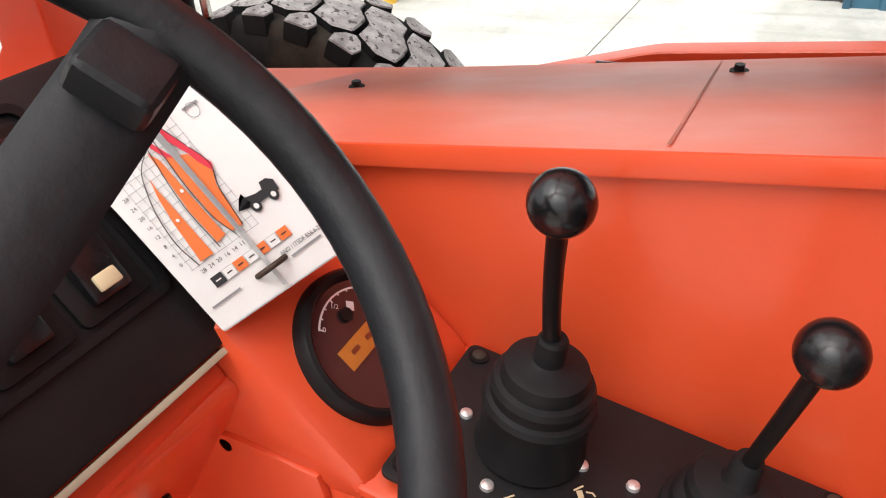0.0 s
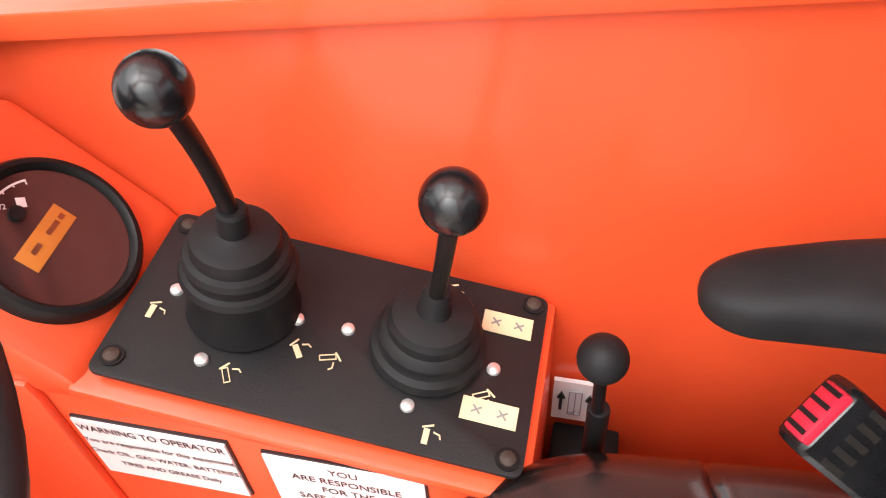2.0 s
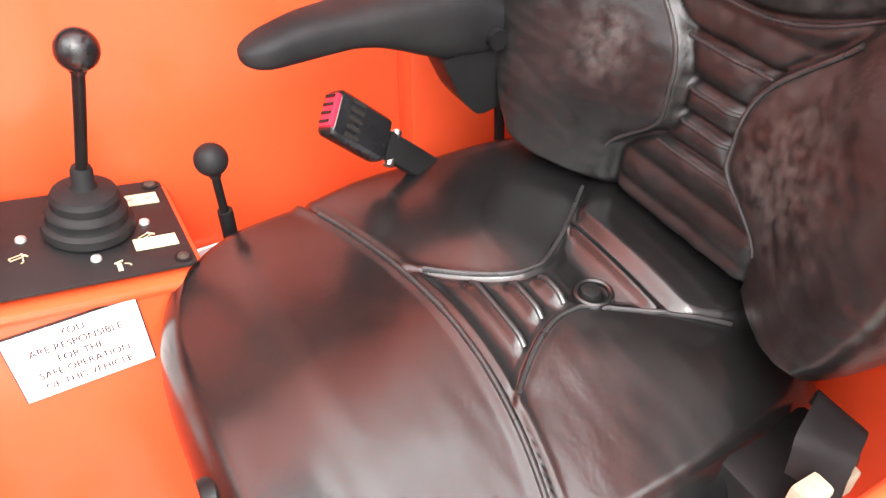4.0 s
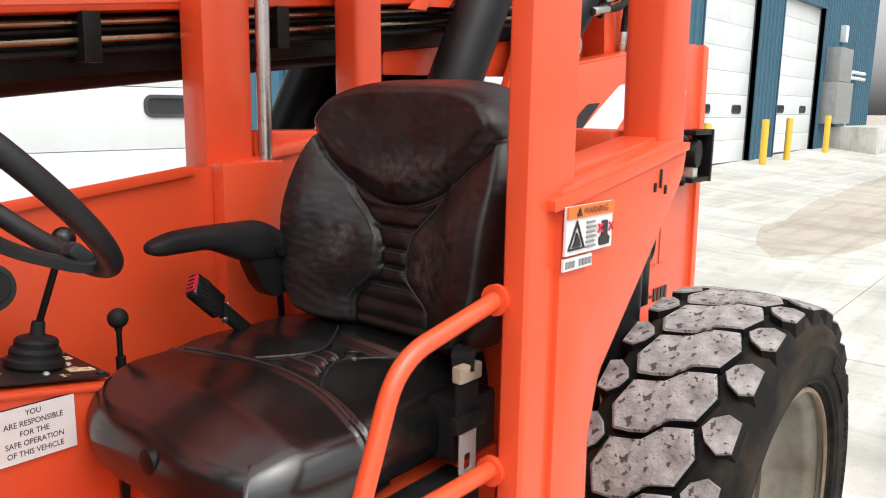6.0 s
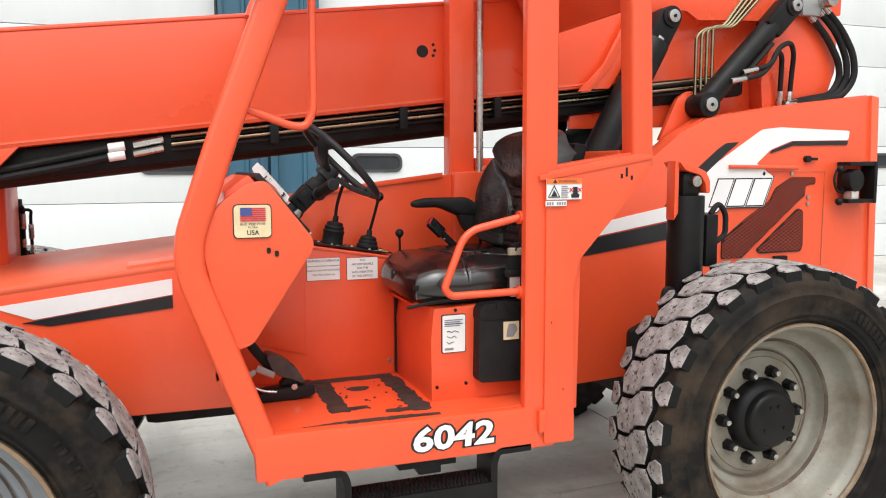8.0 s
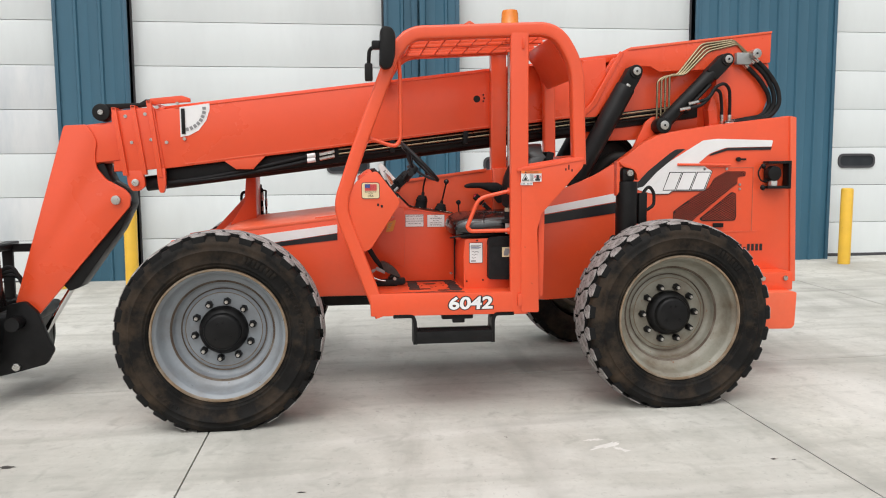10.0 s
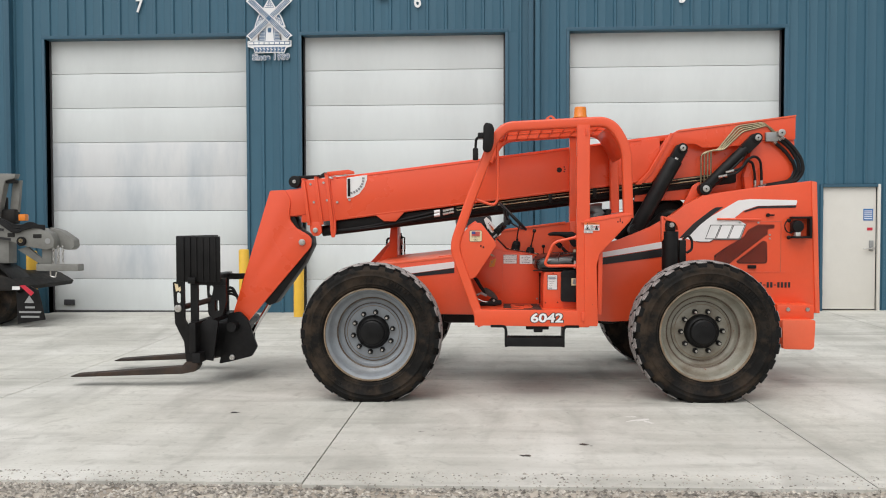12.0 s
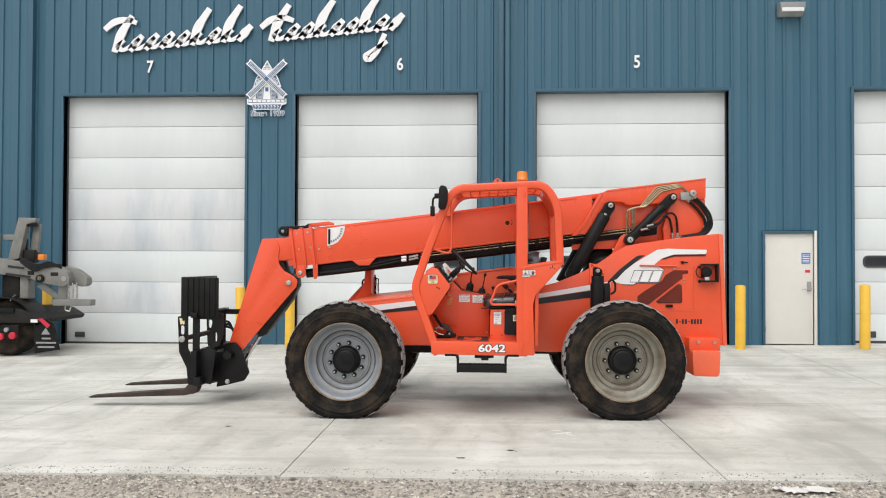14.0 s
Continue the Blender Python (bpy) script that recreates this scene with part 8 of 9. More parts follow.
steps = [k / 40 for k in range(41)]
piping([on_cushion(cushion_seam(y) - 0.006, y) for y in [0.20 + 0.40 * t for t in steps]])
for sgn in (-1, 1):
    edge = [(x, SY + sgn * (waist(x) + 0.006)) for x in [0.252 + 0.215 * t for t in steps]]
    piping([on_cushion(x, y) for x, y in edge if abs(y - SY) < 0.17 and x > cushion_seam(y) + 0.004], 0.0024)
    piping([on_back(SY - 0.003 + sgn * (back_strip(z) + 0.008), z) for z in [1.355 + 0.20 * t for t in steps] if z < back_seam(back_strip(z) + 0.008) - 0.004], 0.0024, back)
for xr in (0.2835, 0.3160, 0.3450):
    w = waist(xr) - 0.006
    piping([on_cushion(xr, SY + w * (2 * t - 1), 0.0) for t in steps[::4]], 0.0030)
piping([on_back(y, back_seam(abs(y - SY + 0.003)) - 0.004) for y in [SY - 0.003 - 0.185 + 0.37 * t for t in steps]], 0.0020, back)
for zr in RIBS:
    w = back_strip(zr) - 0.004
    piping([on_back(SY - 0.003 + w * (2 * t - 1), zr - 0.006) for t in steps[::4]], 0.0022, back)
part("button_ring", tube([Vector((0.376 + 0.017 * math.cos(t), 0.366 + 0.017 * math.sin(t), 1.2915)) for t in [k * math.pi / 12 for k in range(24)]], 0.0032, 8, closed=True, up=(0, 0, 1)), VINYL, seat)
part("backrest_shell", prism(corner_pts([(0.575, 1.36), (0.61, 1.36), (0.70, 1.70), (0.65, 1.71)], 0.01), SY - 0.20, SY + 0.19, 0.02, 3), BLACK, seat)
# armrest: rounded sections strung along its length
b = bmesh.new()
rings = []
for k in range(41):
    t = (k / 40) ** 1.6
    x = 0.150 + 0.290 * t
    tip = math.sqrt(max(0.0, 1 - (1 - min(1, t / 0.11)) ** 2)) * 0.85 + 0.15
    back_end = 1 - 0.35 * smooth(0.93, 1.0, t)
    top = 1.497 - 0.010 * smooth(0.25, 0, t) - 0.020 * smooth(0.8, 1, t)
    low = 1.457 - 0.045 * smooth(0.34, 0.85, t) + 0.02 * smooth(0.92, 1, t)
    cz, hz, hy = (top + low) / 2, (top - low) / 2 * tip * back_end, (0.023 + 0.014 * smooth(0.0, 0.6, t)) * tip
    cy = 0.609 + 0.023 + 0.014 * smooth(0.0, 0.6, t)
    rings.append([b.verts.new((x, cy + hy * math.copysign(abs(math.cos(q)) ** 0.7, math.cos(q)), cz + hz * math.copysign(abs(math.sin(q)) ** 0.7, math.sin(q)))) for q in [2 * math.pi * i / 28 for i in range(28)]])
for r0, r1 in zip(rings, rings[1:]):
    for i in range(28):
        b.faces.new((r0[i], r0[(i + 1) % 28], r1[(i + 1) % 28], r1[i]))
b.faces.new(rings[0])
b.faces.new(rings[-1])
arm = part("armrest", b, RUBBER, seat, "black moulded armrest, folded down", angle=60)
part("arm_pivot", cyl((0.412, 0.600, 1.440), (0.412, 0.615, 1.440), 0.011, seg=18), BLACK, arm)
part("arm_bracket", prism(corner_pts([(0.352, 1.425), (0.50, 1.425), (0.50, 1.36), (0.43, 1.352), (0.400, 1.345), (0.375, 1.375)], 0.012), 0.615, 0.660, 0.008), BLACK, arm)
part("wire_loom", tube(rounded([(0.46, 0.69, 1.43), (0.482, 0.70, 1.34), (0.492, 0.705, 1.24), (0.49, 0.70, 1.14)], 0.05), 0.007, 8), RUBBER, seat)
# belt buckle on its stalk
BK = Matrix.Translation((0.256, 0.616, 1.372)) @ Matrix.Rotation(radians(44), 4, "Y") @ Matrix.Rotation(radians(55), 4, "X")
buckle = part("belt_buckle", move(box(-0.045, 0.034, -0.0245, 0.0245, -0.013, 0.013, 0.009, 3), BK), PLASTIC, seat, "black seat belt buckle with a red button")
part("red_button", move(box(-0.0482, -0.0405, -0.018, 0.018, -0.006, 0.0120, 0.003), BK), RED, buckle)
for k in range(4):
    part("button_rib", move(box(-0.0495, -0.0475, -0.0145 + k * 0.009, -0.0115 + k * 0.009, -0.004, 0.0095, 0), BK), BLACK, buckle)
for k in range(5):
    part("buckle_slot", move(box(-0.028, -0.010, -0.020 + k * 0.009, -0.0155 + k * 0.009, 0.0125, 0.0142, 0), BK), DARK_GAP, buckle)
part("buckle_stalk", move(box(0.038, 0.15, -0.016, 0.016, -0.006, 0.006, 0.004), BK), BLACK, buckle)
part("stalk_bolt", move(cyl((0.050, -0.02, 0.0), (0.050, 0.02, 0.0), 0.006), BK), STEEL, buckle)
# lap belt on the near side
part("retractor", box(0.36, 0.47, 0.125, 0.19, 1.17, 1.27, 0.012), BLACK, seat)
web = part("belt_webbing", prism([(0.340, 1.255), (0.342, 1.330), (0.392, 1.328), (0.396, 1.25)], 0.105, 0.111, 0.002), RUBBER, seat)
part("webbing_fold", box(0.341, 0.394, 0.099, 0.117, 1.312, 1.338, 0.004), TAN, web)
part("webbing_loop", tube(rounded([(0.362, 0.112, 1.325), (0.372, 0.120, 1.352), (0.41, 0.135, 1.350), (0.45, 0.155, 1.31), (0.47, 0.165, 1.27)], 0.02), 0.004, section=[(-0.020, -0.0015), (0.020, -0.0015), (0.020, 0.0015), (-0.020, 0.0015)], up=(0, 1, 0)), RUBBER, web)
tongue = part("belt_tongue", prism_hole(round_rect(0.345, 0.384, 1.165, 1.245, 0.006), [round_rect(0.356, 0.373, 1.172, 1.198, 0.003)], 0.101, 0.104), ZINC, web)
part("tongue_grip", box(0.330, 0.402, 0.095, 0.113, 1.235, 1.262, 0.006), BLACK, tongue)

# seat pedestal with plates
ped = part("seat_pedestal", prism(corner_pts([(0.076, 0.79), (0.074, 1.02), (0.085, 1.128), (0.54, 1.135), (0.54, 0.79)], 0.008), 0.171, 0.70, 0.005), ORANGE, cab, "orange sheet steel seat pedestal")
part("pedestal_wing", prism([(0.045, 1.128), (0.085, 1.138), (0.085, 1.12), (0.055, 1.11)], 0.30, 0.60, 0.003), ORANGE, ped)
for sx, sz in ((0.165, 1.118), (0.20, 0.975), (0.095, 0.845), (0.205, 0.85)):
    part("pedestal_screw", cyl((sx, 0.167, sz), (sx, 0.172, sz), 0.006, seg=10), BLACK, ped)
ins = part("inspection_tag", prism(round_rect(0.112, 0.203, 0.966, 1.104, 0.006), 0.1665, 0.1705, 0), BLACK_DECAL, ped)
part("tag_face", prism(round_rect(0.115, 0.200, 0.969, 1.101, 0.005), 0.1635, 0.1663, 0), WHITE_DECAL, ins)
for k in range(4):
    part("text_bar", box(0.122, 0.19 - 0.01 * (k % 2), 0.1610, 0.1633, 1.083 - k * 0.007, 1.086 - k * 0.007, 0), BLUE_INK if k == 2 else GREY_INK, ins)
for k in range(3):
    pts = [(0.130 + 0.009 * q, 0.1615, 1.043 - k * 0.020 + 0.005 * math.sin(q * 2.3 + k)) for q in range(6 - k)]
    part("handwriting", tube(rounded(pts, 0.004), 0.0012, 5), BLACK_DECAL, ins)
part("text_bar", box(0.122, 0.155, 0.1610, 0.1633, 0.977, 0.985, 0), GREY_INK, ins)
man = part("manual_box", prism(corner_pts([(0.24, 0.862), (0.232, 0.875), (0.236, 1.118), (0.25, 1.134), (0.405, 1.138), (0.405, 0.855)], 0.008), 0.112, 0.170, 0.012, 3), RUBBER, ped, "black plastic document box on the pedestal")
part("box_lid", prism(corner_pts([(0.232, 1.085), (0.234, 1.122), (0.25, 1.142), (0.405, 1.146), (0.405, 1.085)], 0.008), 0.108, 0.171, 0.006), RUBBER, man)
part("box_strap", box(0.295, 0.34, 0.104, 0.112, 1.118, 1.150, 0.004), RUBBER, man)
part("box_label", box(0.325, 0.385, 0.1085, 0.1118, 1.010, 1.075, 0), CREAM, man)
part("label_print", prism(corner_pts([(0.335, 1.02), (0.362, 1.02), (0.378, 1.045), (0.372, 1.065), (0.345, 1.068), (0.338, 1.045)], 0.004), 0.1062, 0.1083, 0), GREY_INK, man)
# pedals on the floor
pd = part("pedal_assembly", box(-0.525, -0.36, 0.36, 0.50, 0.795, 0.815, 0.006), BLACK, cab, "dirty foot pedal on the cab floor")
part("pedal_pad", prism(corner_pts([(-0.472, 0.962), (-0.452, 0.963), (-0.418, 0.946), (-0.385, 0.924), (-0.358, 0.895), (-0.336, 0.858), (-0.348, 0.853), (-0.385, 0.872), (-0.432, 0.886), (-0.455, 0.915)], 0.012), 0.365, 0.455, 0.008, 3), PEDAL, pd, "scuffed brown rubber pedal pad")
part("pedal_arm", prism(corner_pts([(-0.575, 1.060), (-0.535, 1.060), (-0.500, 0.998), (-0.440, 0.915), (-0.432, 0.885), (-0.462, 0.895), (-0.520, 0.968)], 0.012), 0.395, 0.425, 0.004), BLACK, pd)
part("pedal_bracket", prism([(-0.500, 0.931), (-0.441, 0.900), (-0.449, 0.880), (-0.512, 0.911)], 0.366, 0.372, 0.001), GREY_METAL, pd)
part("pedal_link", prism(corner_pts([(-0.556, 0.900), (-0.515, 0.921), (-0.506, 0.906), (-0.528, 0.889), (-0.552, 0.881)], 0.008), 0.358, 0.365, 0.002), GREY_METAL, pd)
part("link_bolt", cyl((-0.540, 0.350, 0.893), (-0.540, 0.368, 0.893), 0.010, seg=10), BLACK, pd)
part("pedal_rod", tube(rounded([(-0.565, 0.36, 0.880), (-0.485, 0.36, 0.838), (-0.440, 0.36, 0.832)], 0.02), 0.0055, 8), STEEL, pd)
part("pedal_bolt", cyl((-0.378, 0.352, 0.846), (-0.378, 0.42, 0.846), 0.011, seg=10), STEEL, pd)
part("pedal_base", prism(corner_pts([(-0.525, 0.803), (-0.520, 0.822), (-0.470, 0.836), (-0.345, 0.847), (-0.306, 0.846), (-0.302, 0.815), (-0.320, 0.803)], 0.006), 0.356, 0.43, 0.004), BLACK, pd)
part("pedal_stop", prism(corner_pts([(-0.425, 0.845), (-0.40, 0.872), (-0.36, 0.866), (-0.345, 0.847)], 0.006), 0.385, 0.435, 0.003), BLACK, pd)


# worn grip tape, with torn edges, as a thin frame on the floor
def torn(x0, x1, y0, y1, n, amp, seed):
    """A strip with ragged, torn edges."""
    rnd = random.Random(seed)

    def edge(ax, ay, bx, by, k, a):
        ln = math.hypot(bx - ax, by - ay)
        m = max(4, int(ln / 0.009))
        drift = 0.0
        for i in range(m):
            t = i / m
            drift = 0.7 * drift + rnd.uniform(-1, 1) * a * 0.7
            yield ax + (bx - ax) * t - (by - ay) / ln * drift, ay + (by - ay) * t + (bx - ax) / ln * drift
    c = [(x0, y0), (x1, y0), (x1, y1), (x0, y1)]
    return [p for k in range(4) for p in edge(*c[k], *c[(k + 1) % 4], k, amp if k != 2 else amp * 0.3)]


def floor_patch(pts, z=0.7948):
    return prism(pts, z, z + 0.002, 0, m=YUP)


for k, (x0, x1, y0, y1, amp) in enumerate(((-0.285, 0.045, 0.538, 0.585, 0.003), (-0.285, -0.215, 0.165, 0.533, 0.006), (-0.015, 0.055, 0.10, 0.533, 0.008), (-0.211, -0.15, 0.17, 0.205, 0.007), (-0.105, -0.022, 0.105, 0.14, 0.008))):
    part("grip_tape", floor_patch(torn(x0, x1, y0, y1, 7, amp, k + 2)), FLOOR_WEAR, cab)
rnd = random.Random(8)
for k in range(16):
    fx, fy = (rnd.uniform(-0.21, -0.17), rnd.uniform(0.2, 0.5)) if k % 2 else (rnd.uniform(-0.06, -0.02), rnd.uniform(0.12, 0.5))
    if k > 11:
        fx, fy = rnd.uniform(-0.14, -0.10), rnd.uniform(0.24, 0.30)
    q = rnd.uniform(0.002, 0.007)
    part("tape_flake", floor_patch([(fx + q * rnd.uniform(0.5, 1.2) * math.cos(a), fy + q * rnd.uniform(0.5, 1.4) * math.sin(a)) for a in [i * math.pi / 3.5 for i in range(7)]]), FLOOR_WEAR, cab)
scr = [(-0.43 + 0.49 * i / 30, 0.046 + 0.020 * math.sin(math.pi * i / 30) + rnd.uniform(-0.003, 0.003)) for i in range(31)]
scr += [(0.06 - 0.49 * i / 30, 0.032 + rnd.uniform(-0.002, 0.002)) for i in range(31)]
part("wear_scrape", floor_patch(scr), FLOOR_WEAR, cab)
part("drain_stain", floor_patch([(-0.13 + 0.042 * math.cos(a) * (1 + 0.12 * math.sin(3 * a)), 0.42 + 0.026 * math.sin(a)) for a in [i * math.pi / 14 for i in range(28)]]), FLOOR_WEAR, cab)

# far side: engine cover and what shows under the boom
eng = part("engine_cover", prism(corner_pts([(-0.72, 0.75), (-0.70, 1.18), (-0.60, 1.218), (-0.325, 1.293), (0.06, 1.33), (1.7, 1.40), (1.75, 0.75)], 0.03), 1.70, 1.76, 0.015, 3), ORANGE, tele, "orange engine cover on the far side")
part("cover_badge", box(-0.43, -0.33, 1.6945, 1.6985, 1.245, 1.268, 0), GREY_METAL, eng)
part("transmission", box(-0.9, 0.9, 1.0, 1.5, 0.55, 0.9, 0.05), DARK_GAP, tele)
ec = part("air_cleaner", cyl((1.42, 1.10, 1.66), (1.42, 1.45, 1.66), 0.20, seg=36, bev=0.02), DARK_GAP, tele)
part("cleaner_ring", tube([Vector((1.42 + 0.15 * math.cos(t), 1.095, 1.66 + 0.15 * math.sin(t))) for t in [k * math.pi / 14 for k in range(28)]], 0.012, 8, closed=True, up=(0, 1, 0)), BLACK, ec)
part("cooling_pipe", tube(rounded([(1.2, 1.0, 1.50), (1.35, 0.95, 1.68), (1.6, 0.95, 1.66), (1.7, 1.0, 1.5)], 0.08), 0.05, 14), DARK_GAP, tele)
part("boom_pivot_frame", prism([(1.5, 1.2), (1.62, 1.85), (2.6, 1.95), (2.7, 1.2)], 0.90, 0.93, 0.006), ORANGE, tele)
part("far_lift_ram", cyl((0.97, sym(0.81), 1.40), (1.475, sym(0.81), 2.315), 0.075, seg=20), BLACK, tele)

# ---- the recovery truck at the edge of the yard (only its tail is in the walk's view) ----
TY = 5.1
truck = thing("tow_truck", (-9.6, 5.3, 0), "dirty grey recovery truck tail with a lifting boom", "tow truck")
part("deck", prism([(-11.8, 0.82), (-8.17, 0.82), (-7.95, 0.765), (-7.72, 0.63), (-7.76, 0.56), (-11.8, 0.53)], TY - 0.30, TY + 1.2, 0.02), DARK_GAP, truck)
part("deck_rail", box(-11.8, -8.2, TY - 0.33, TY - 0.302, 0.74, 0.82, 0.008), BLACK, truck)
post = part("mast_plate", prism([(-8.95, 0.83), (-8.86, 1.35), (-8.84, 2.13), (-8.61, 2.13), (-8.62, 1.35), (-8.66, 0.83)], TY - 0.12, TY - 0.06, 0.008), TRUCK_GREY, truck)
for k in range(4):
    star = [(-8.725 + (0.048 if q % 2 == 0 else 0.02) * math.sin(q * math.pi / 5), 2.00 - k * 0.094 + (0.048 if q % 2 == 0 else 0.02) * math.cos(q * math.pi / 5)) for q in range(10)]
    part("star", prism(star, TY - 0.128, TY - 0.121, 0), BLACK, post)
for k in range(8):
    part("hole", cyl((-8.78 + 0.07 * (k % 2), TY - 0.127, 1.60 - k * 0.085), (-8.78 + 0.07 * (k % 2), TY - 0.119, 1.60 - k * 0.085), 0.026, seg=14), DARK_GAP, post)
part("mast_top", box(-8.61, -8.36, TY - 0.02, TY + 0.25, 2.02, 2.12, 0.01), TRUCK_GREY, truck)
part("mast_back", box(-8.58, -8.30, TY + 0.2, TY + 0.26, 1.60, 2.05, 0.01), DARK_GAP, truck)
part("mast_strut", prism([(-8.46, 1.62), (-8.26, 2.42), (-7.93, 2.41), (-7.95, 2.34), (-8.11, 2.30), (-8.24, 1.70)], TY - 0.13, TY + 0.0, 0.012), TRUCK_GREY, truck)
part("strut_face", prism([(-8.15, 1.72), (-8.08, 2.28), (-7.95, 2.32), (-8.00, 1.80)], TY + 0.03, TY + 0.10, 0.01), TRUCK_GREY, truck)
part("strut_hinge", box(-8.12, -7.95, TY - 0.10, TY - 0.02, 2.26, 2.32, 0.008), BLACK, truck)
tb = part("tow_boom", prism([(-8.62, 1.70), (-8.0, 1.61), (-7.52, 1.54), (-7.36, 1.47), (-7.30, 1.36), (-7.31, 1.24), (-7.42, 1.20), (-7.75, 1.25), (-8.0, 1.33), (-8.62, 1.42)], TY - 0.16, TY + 0.10, 0.015), TRUCK_GREY, truck)
part("boom_nose", prism(corner_pts([(-7.48, 1.56), (-7.28, 1.50), (-7.08, 1.36), (-7.07, 1.24), (-7.14, 1.19), (-7.28, 1.21), (-7.36, 1.40)], 0.03), TY + 0.02, TY + 0.20, 0.015), TRUCK_GREY, tb)
for k, (x0, w, z) in enumerate(((-8.42, 0.30, 1.555), (-8.46, 0.46, 1.42))):
    part("text_bar", move(box(0, w, TY - 0.167, TY - 0.161, -0.02, 0.02, 0), Matrix.Translation((x0, 0, z)) @ Matrix.Rotation(radians(7), 4, "Y")), BLACK_DECAL, tb)
part("recess", box(-8.06, -7.94, TY - 0.166, TY - 0.15, 1.40, 1.47, 0.01), DARK_GAP, tb)
part("recess", box(-7.64, -7.50, TY - 0.166, TY - 0.15, 1.385, 1.45, 0.01), DARK_GAP, tb)
part("round_boss", cyl((-7.40, TY - 0.168, 1.34), (-7.40, TY - 0.15, 1.34), 0.045, seg=20), GREY_METAL, tb)
lamp = part("work_lamp", cyl((-7.82, TY - 0.20, 1.335), (-7.82, TY - 0.16, 1.335), 0.075, seg=20, bev=0.01), BLACK, tb)
part("lamp_lens", cyl((-7.82, TY - 0.206, 1.345), (-7.82, TY - 0.200, 1.345), 0.035, seg=16), BRASS, lamp)
part("winch_cover", box(-8.22, -8.0, TY - 0.06, TY + 0.1, 1.62, 1.85, 0.03), DARK_GAP, truck)
part("amber_lamp", box(-7.92, -7.80, TY - 0.10, TY, 1.66, 1.77, 0.02), AMBER, truck)
for k in range(8):
    dz = 0.02 * (k % 4)
    part("cable", tube(rounded([(-8.16, TY - 0.17 - 0.008 * k, 1.70 - dz), (-7.90, TY - 0.19, 1.58 - 0.02 * k), (-7.66, TY - 0.19, 1.60 + dz - 0.03 * (k % 3)), (-7.45, TY - 0.15, 1.58 - dz)], 0.12), 0.016, 7), RUBBER, truck)
part("control_box", box(-8.24, -8.08, TY - 0.10, TY + 0.12, 0.98, 1.40, 0.02), TRUCK_GREY, truck)
part("pump_block", box(-8.62, -8.30, TY - 0.02, TY + 0.2, 0.84, 1.42, 0.03), DARK_GAP, truck)
part("hand_lever", tube(rounded([(-8.40, TY - 0.14, 0.86), (-8.36, TY - 0.15, 0.98), (-8.28, TY - 0.15, 1.05)], 0.03), 0.012, 7), STEEL, truck)
cross = part("lift_crossbar", box(-7.60, -6.91, TY - 0.16, TY + 0.02, 0.862, 0.972, 0.012), TRUCK_GREY, truck)
part("crossbar_stay", prism([(-7.97, 1.20), (-7.80, 1.25), (-7.48, 0.985), (-7.58, 0.955)], TY - 0.05, TY, 0.008), TRUCK_GREY, cross)
part("crossbar_post", box(-7.56, -7.40, TY - 0.06, TY + 0.04, 0.96, 1.25, 0.01), TRUCK_GREY, cross)
for x in (-7.33, -7.25, -7.18):
    for k in range(6):
        a = Vector((x, TY - 0.12, 1.235 - k * 0.048))
        ringv = [a + Vector((0.014 * math.cos(t) if k % 2 else 0, 0 if k % 2 else 0.014 * math.cos(t), 0.028 * math.sin(t))) for t in [q * math.pi / 5 for q in range(10)]]
        part("chain_link", tube(ringv, 0.008, 6, closed=True, up=(1, 0.3, 0)), STEEL, cross)
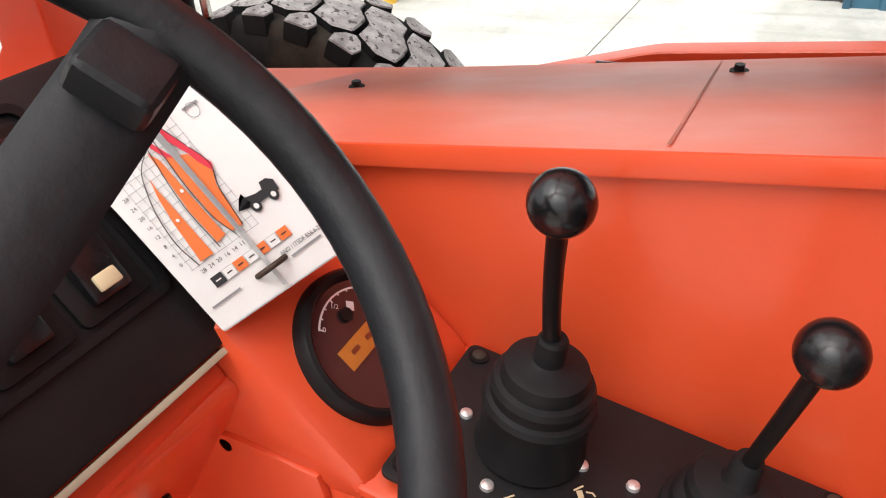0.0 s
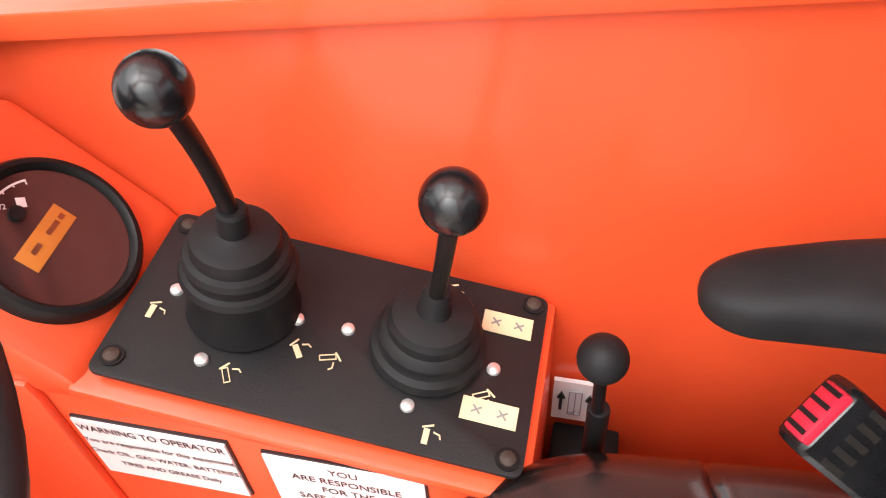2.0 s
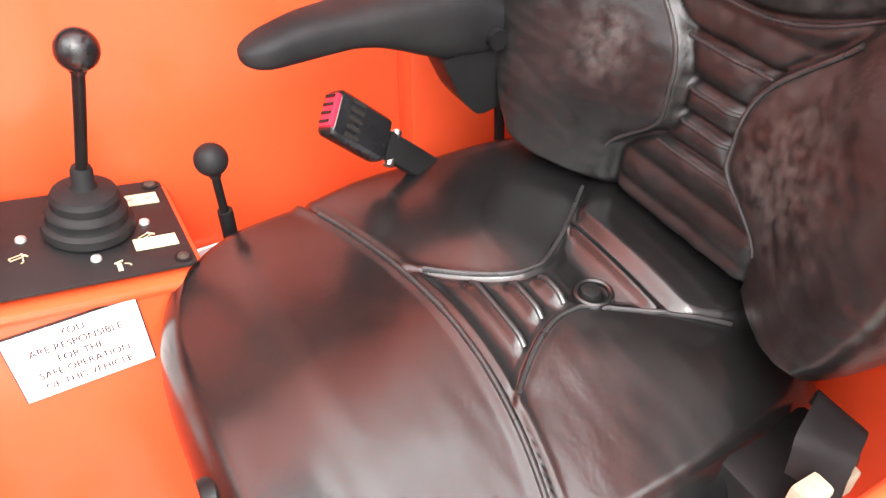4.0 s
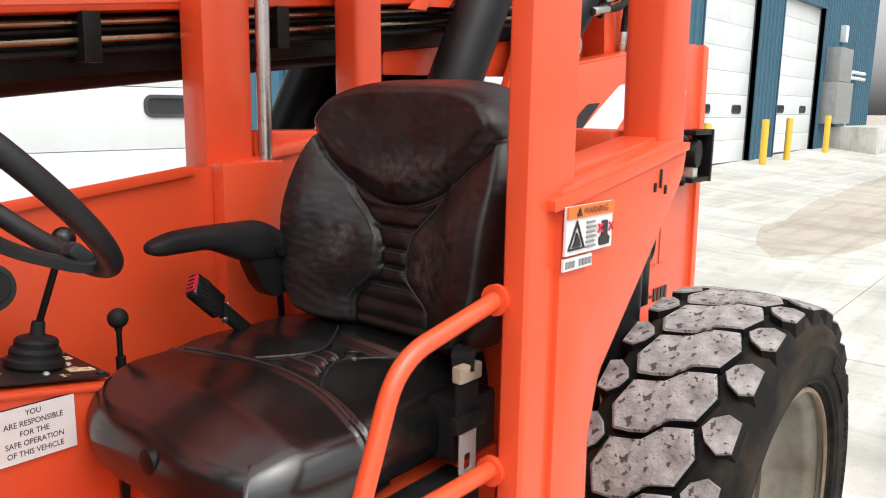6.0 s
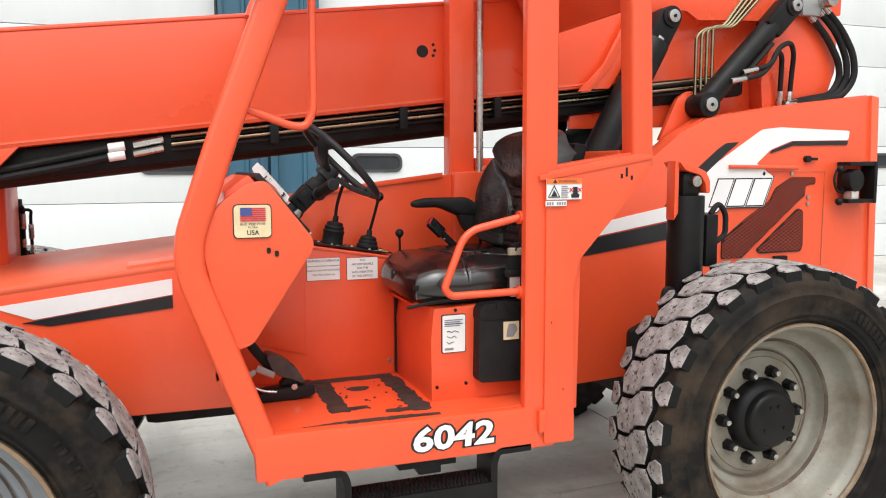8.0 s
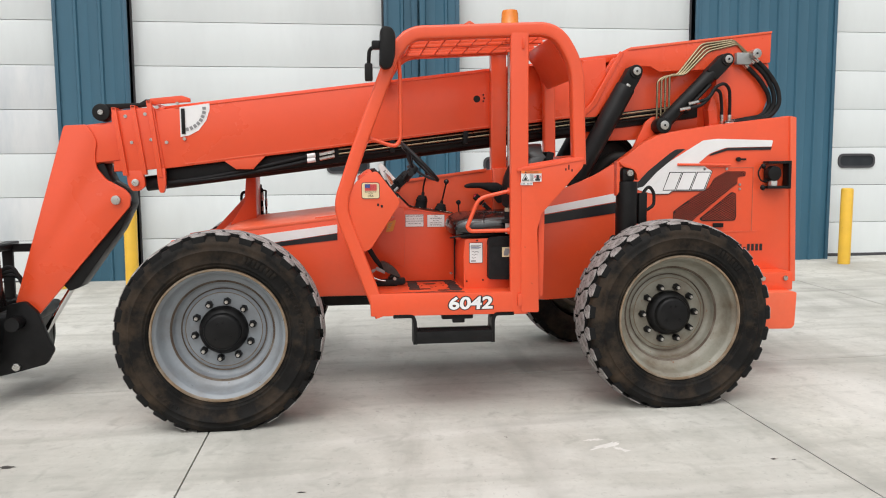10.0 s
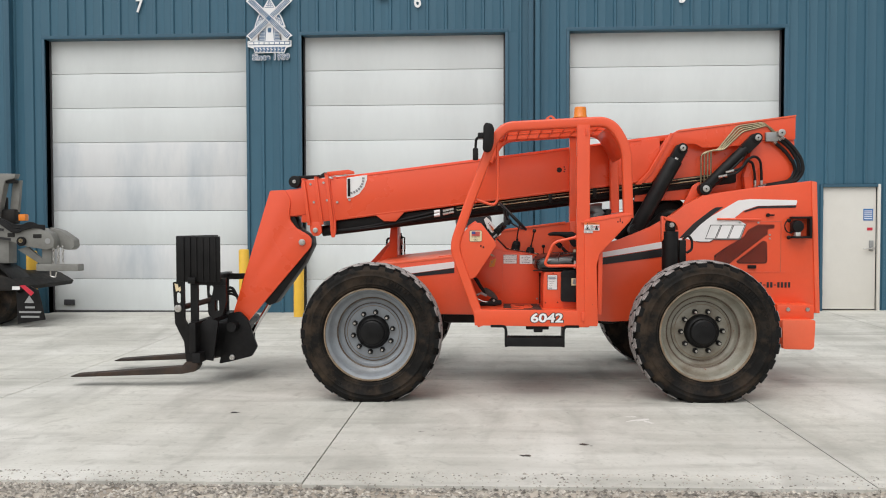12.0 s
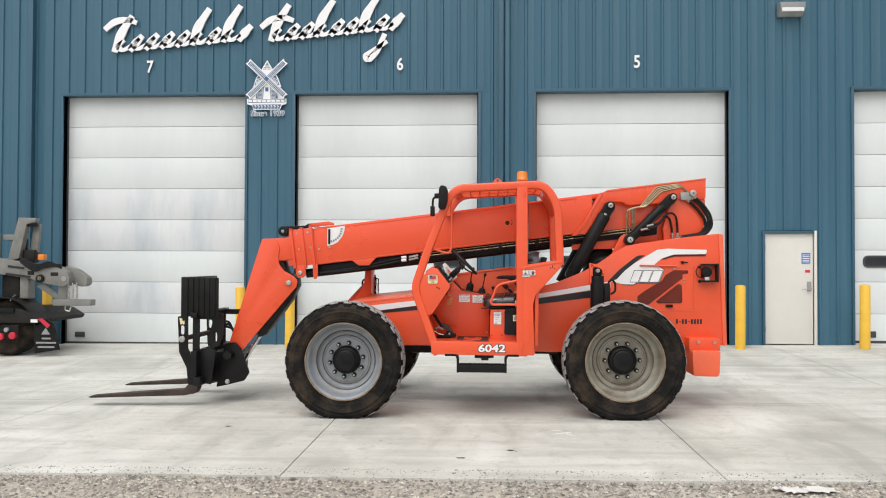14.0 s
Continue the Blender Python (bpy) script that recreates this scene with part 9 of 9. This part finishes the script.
part("chain_hook", tube(rounded([(-7.40, TY - 0.1, 0.87), (-7.40, TY - 0.1, 0.78), (-7.32, TY - 0.1, 0.76), (-7.30, TY - 0.1, 0.84)], 0.02), 0.012, 8), STEEL, cross)
# wheels, mud flap and lamps
for x in (-8.42, -9.7):
    part("tyre", move(lathe([(0.25, 0.0), (0.44, -0.02), (0.49, 0.03), (0.50, 0.15), (0.49, 0.29), (0.44, 0.33), (0.25, 0.3)], 40), Matrix.Translation((x, TY - 0.17, 0.474))), TYRE, truck)
part("fender", prism(arc(-8.42, 0.42, 0.60, 10, 120, 12) + arc(-8.42, 0.42, 0.57, 120, 10, 12), TY - 0.29, TY + 0.2, 0.006), BLACK, truck)
flap = part("mud_flap", prism([(-7.90, 0.56), (-7.66, 0.62), (-7.54, 0.56), (-7.43, 0.094), (-7.88, 0.023)], TY - 0.22, TY - 0.19, 0.006), BLACK, truck)
part("flap_print", prism([(-7.76, 0.36), (-7.68, 0.48), (-7.60, 0.36)], TY - 0.226, TY - 0.221, 0), GREY_METAL, flap)
for k, w in enumerate((0.30, 0.36, 0.16)):
    part("text_bar", box(-7.67 - w / 2, -7.67 + w / 2, TY - 0.226, TY - 0.221, 0.125 + k * 0.075, 0.155 + k * 0.075, 0), GREY_METAL, flap)
part("reflector_red", prism([(-7.78, 0.64), (-7.70, 0.65), (-7.55, 0.53), (-7.60, 0.48)], TY - 0.315, TY - 0.302, 0), RED, truck)
part("reflector_white", box(-7.90, -7.78, TY - 0.315, TY - 0.302, 0.575, 0.63, 0), WHITE_DECAL, truck)
part("reflector_red", box(-9.2, -8.45, TY - 0.345, TY - 0.332, 0.50, 0.56, 0), RED, truck)
for x, z in ((-8.43, 0.325), (-8.21, 0.345)):
    part("tail_light", cyl((x, TY - 0.36, z), (x, TY - 0.30, z), 0.062, seg=22, bev=0.01), RED, truck)
part("tail_light", cyl((-8.32, TY - 0.36, 0.445), (-8.32, TY - 0.30, 0.445), 0.040, seg=20, bev=0.01), GREY_METAL, truck)
part("lamp_plate", box(-8.52, -8.12, TY - 0.31, TY - 0.295, 0.24, 0.53, 0.006), BLACK, truck)
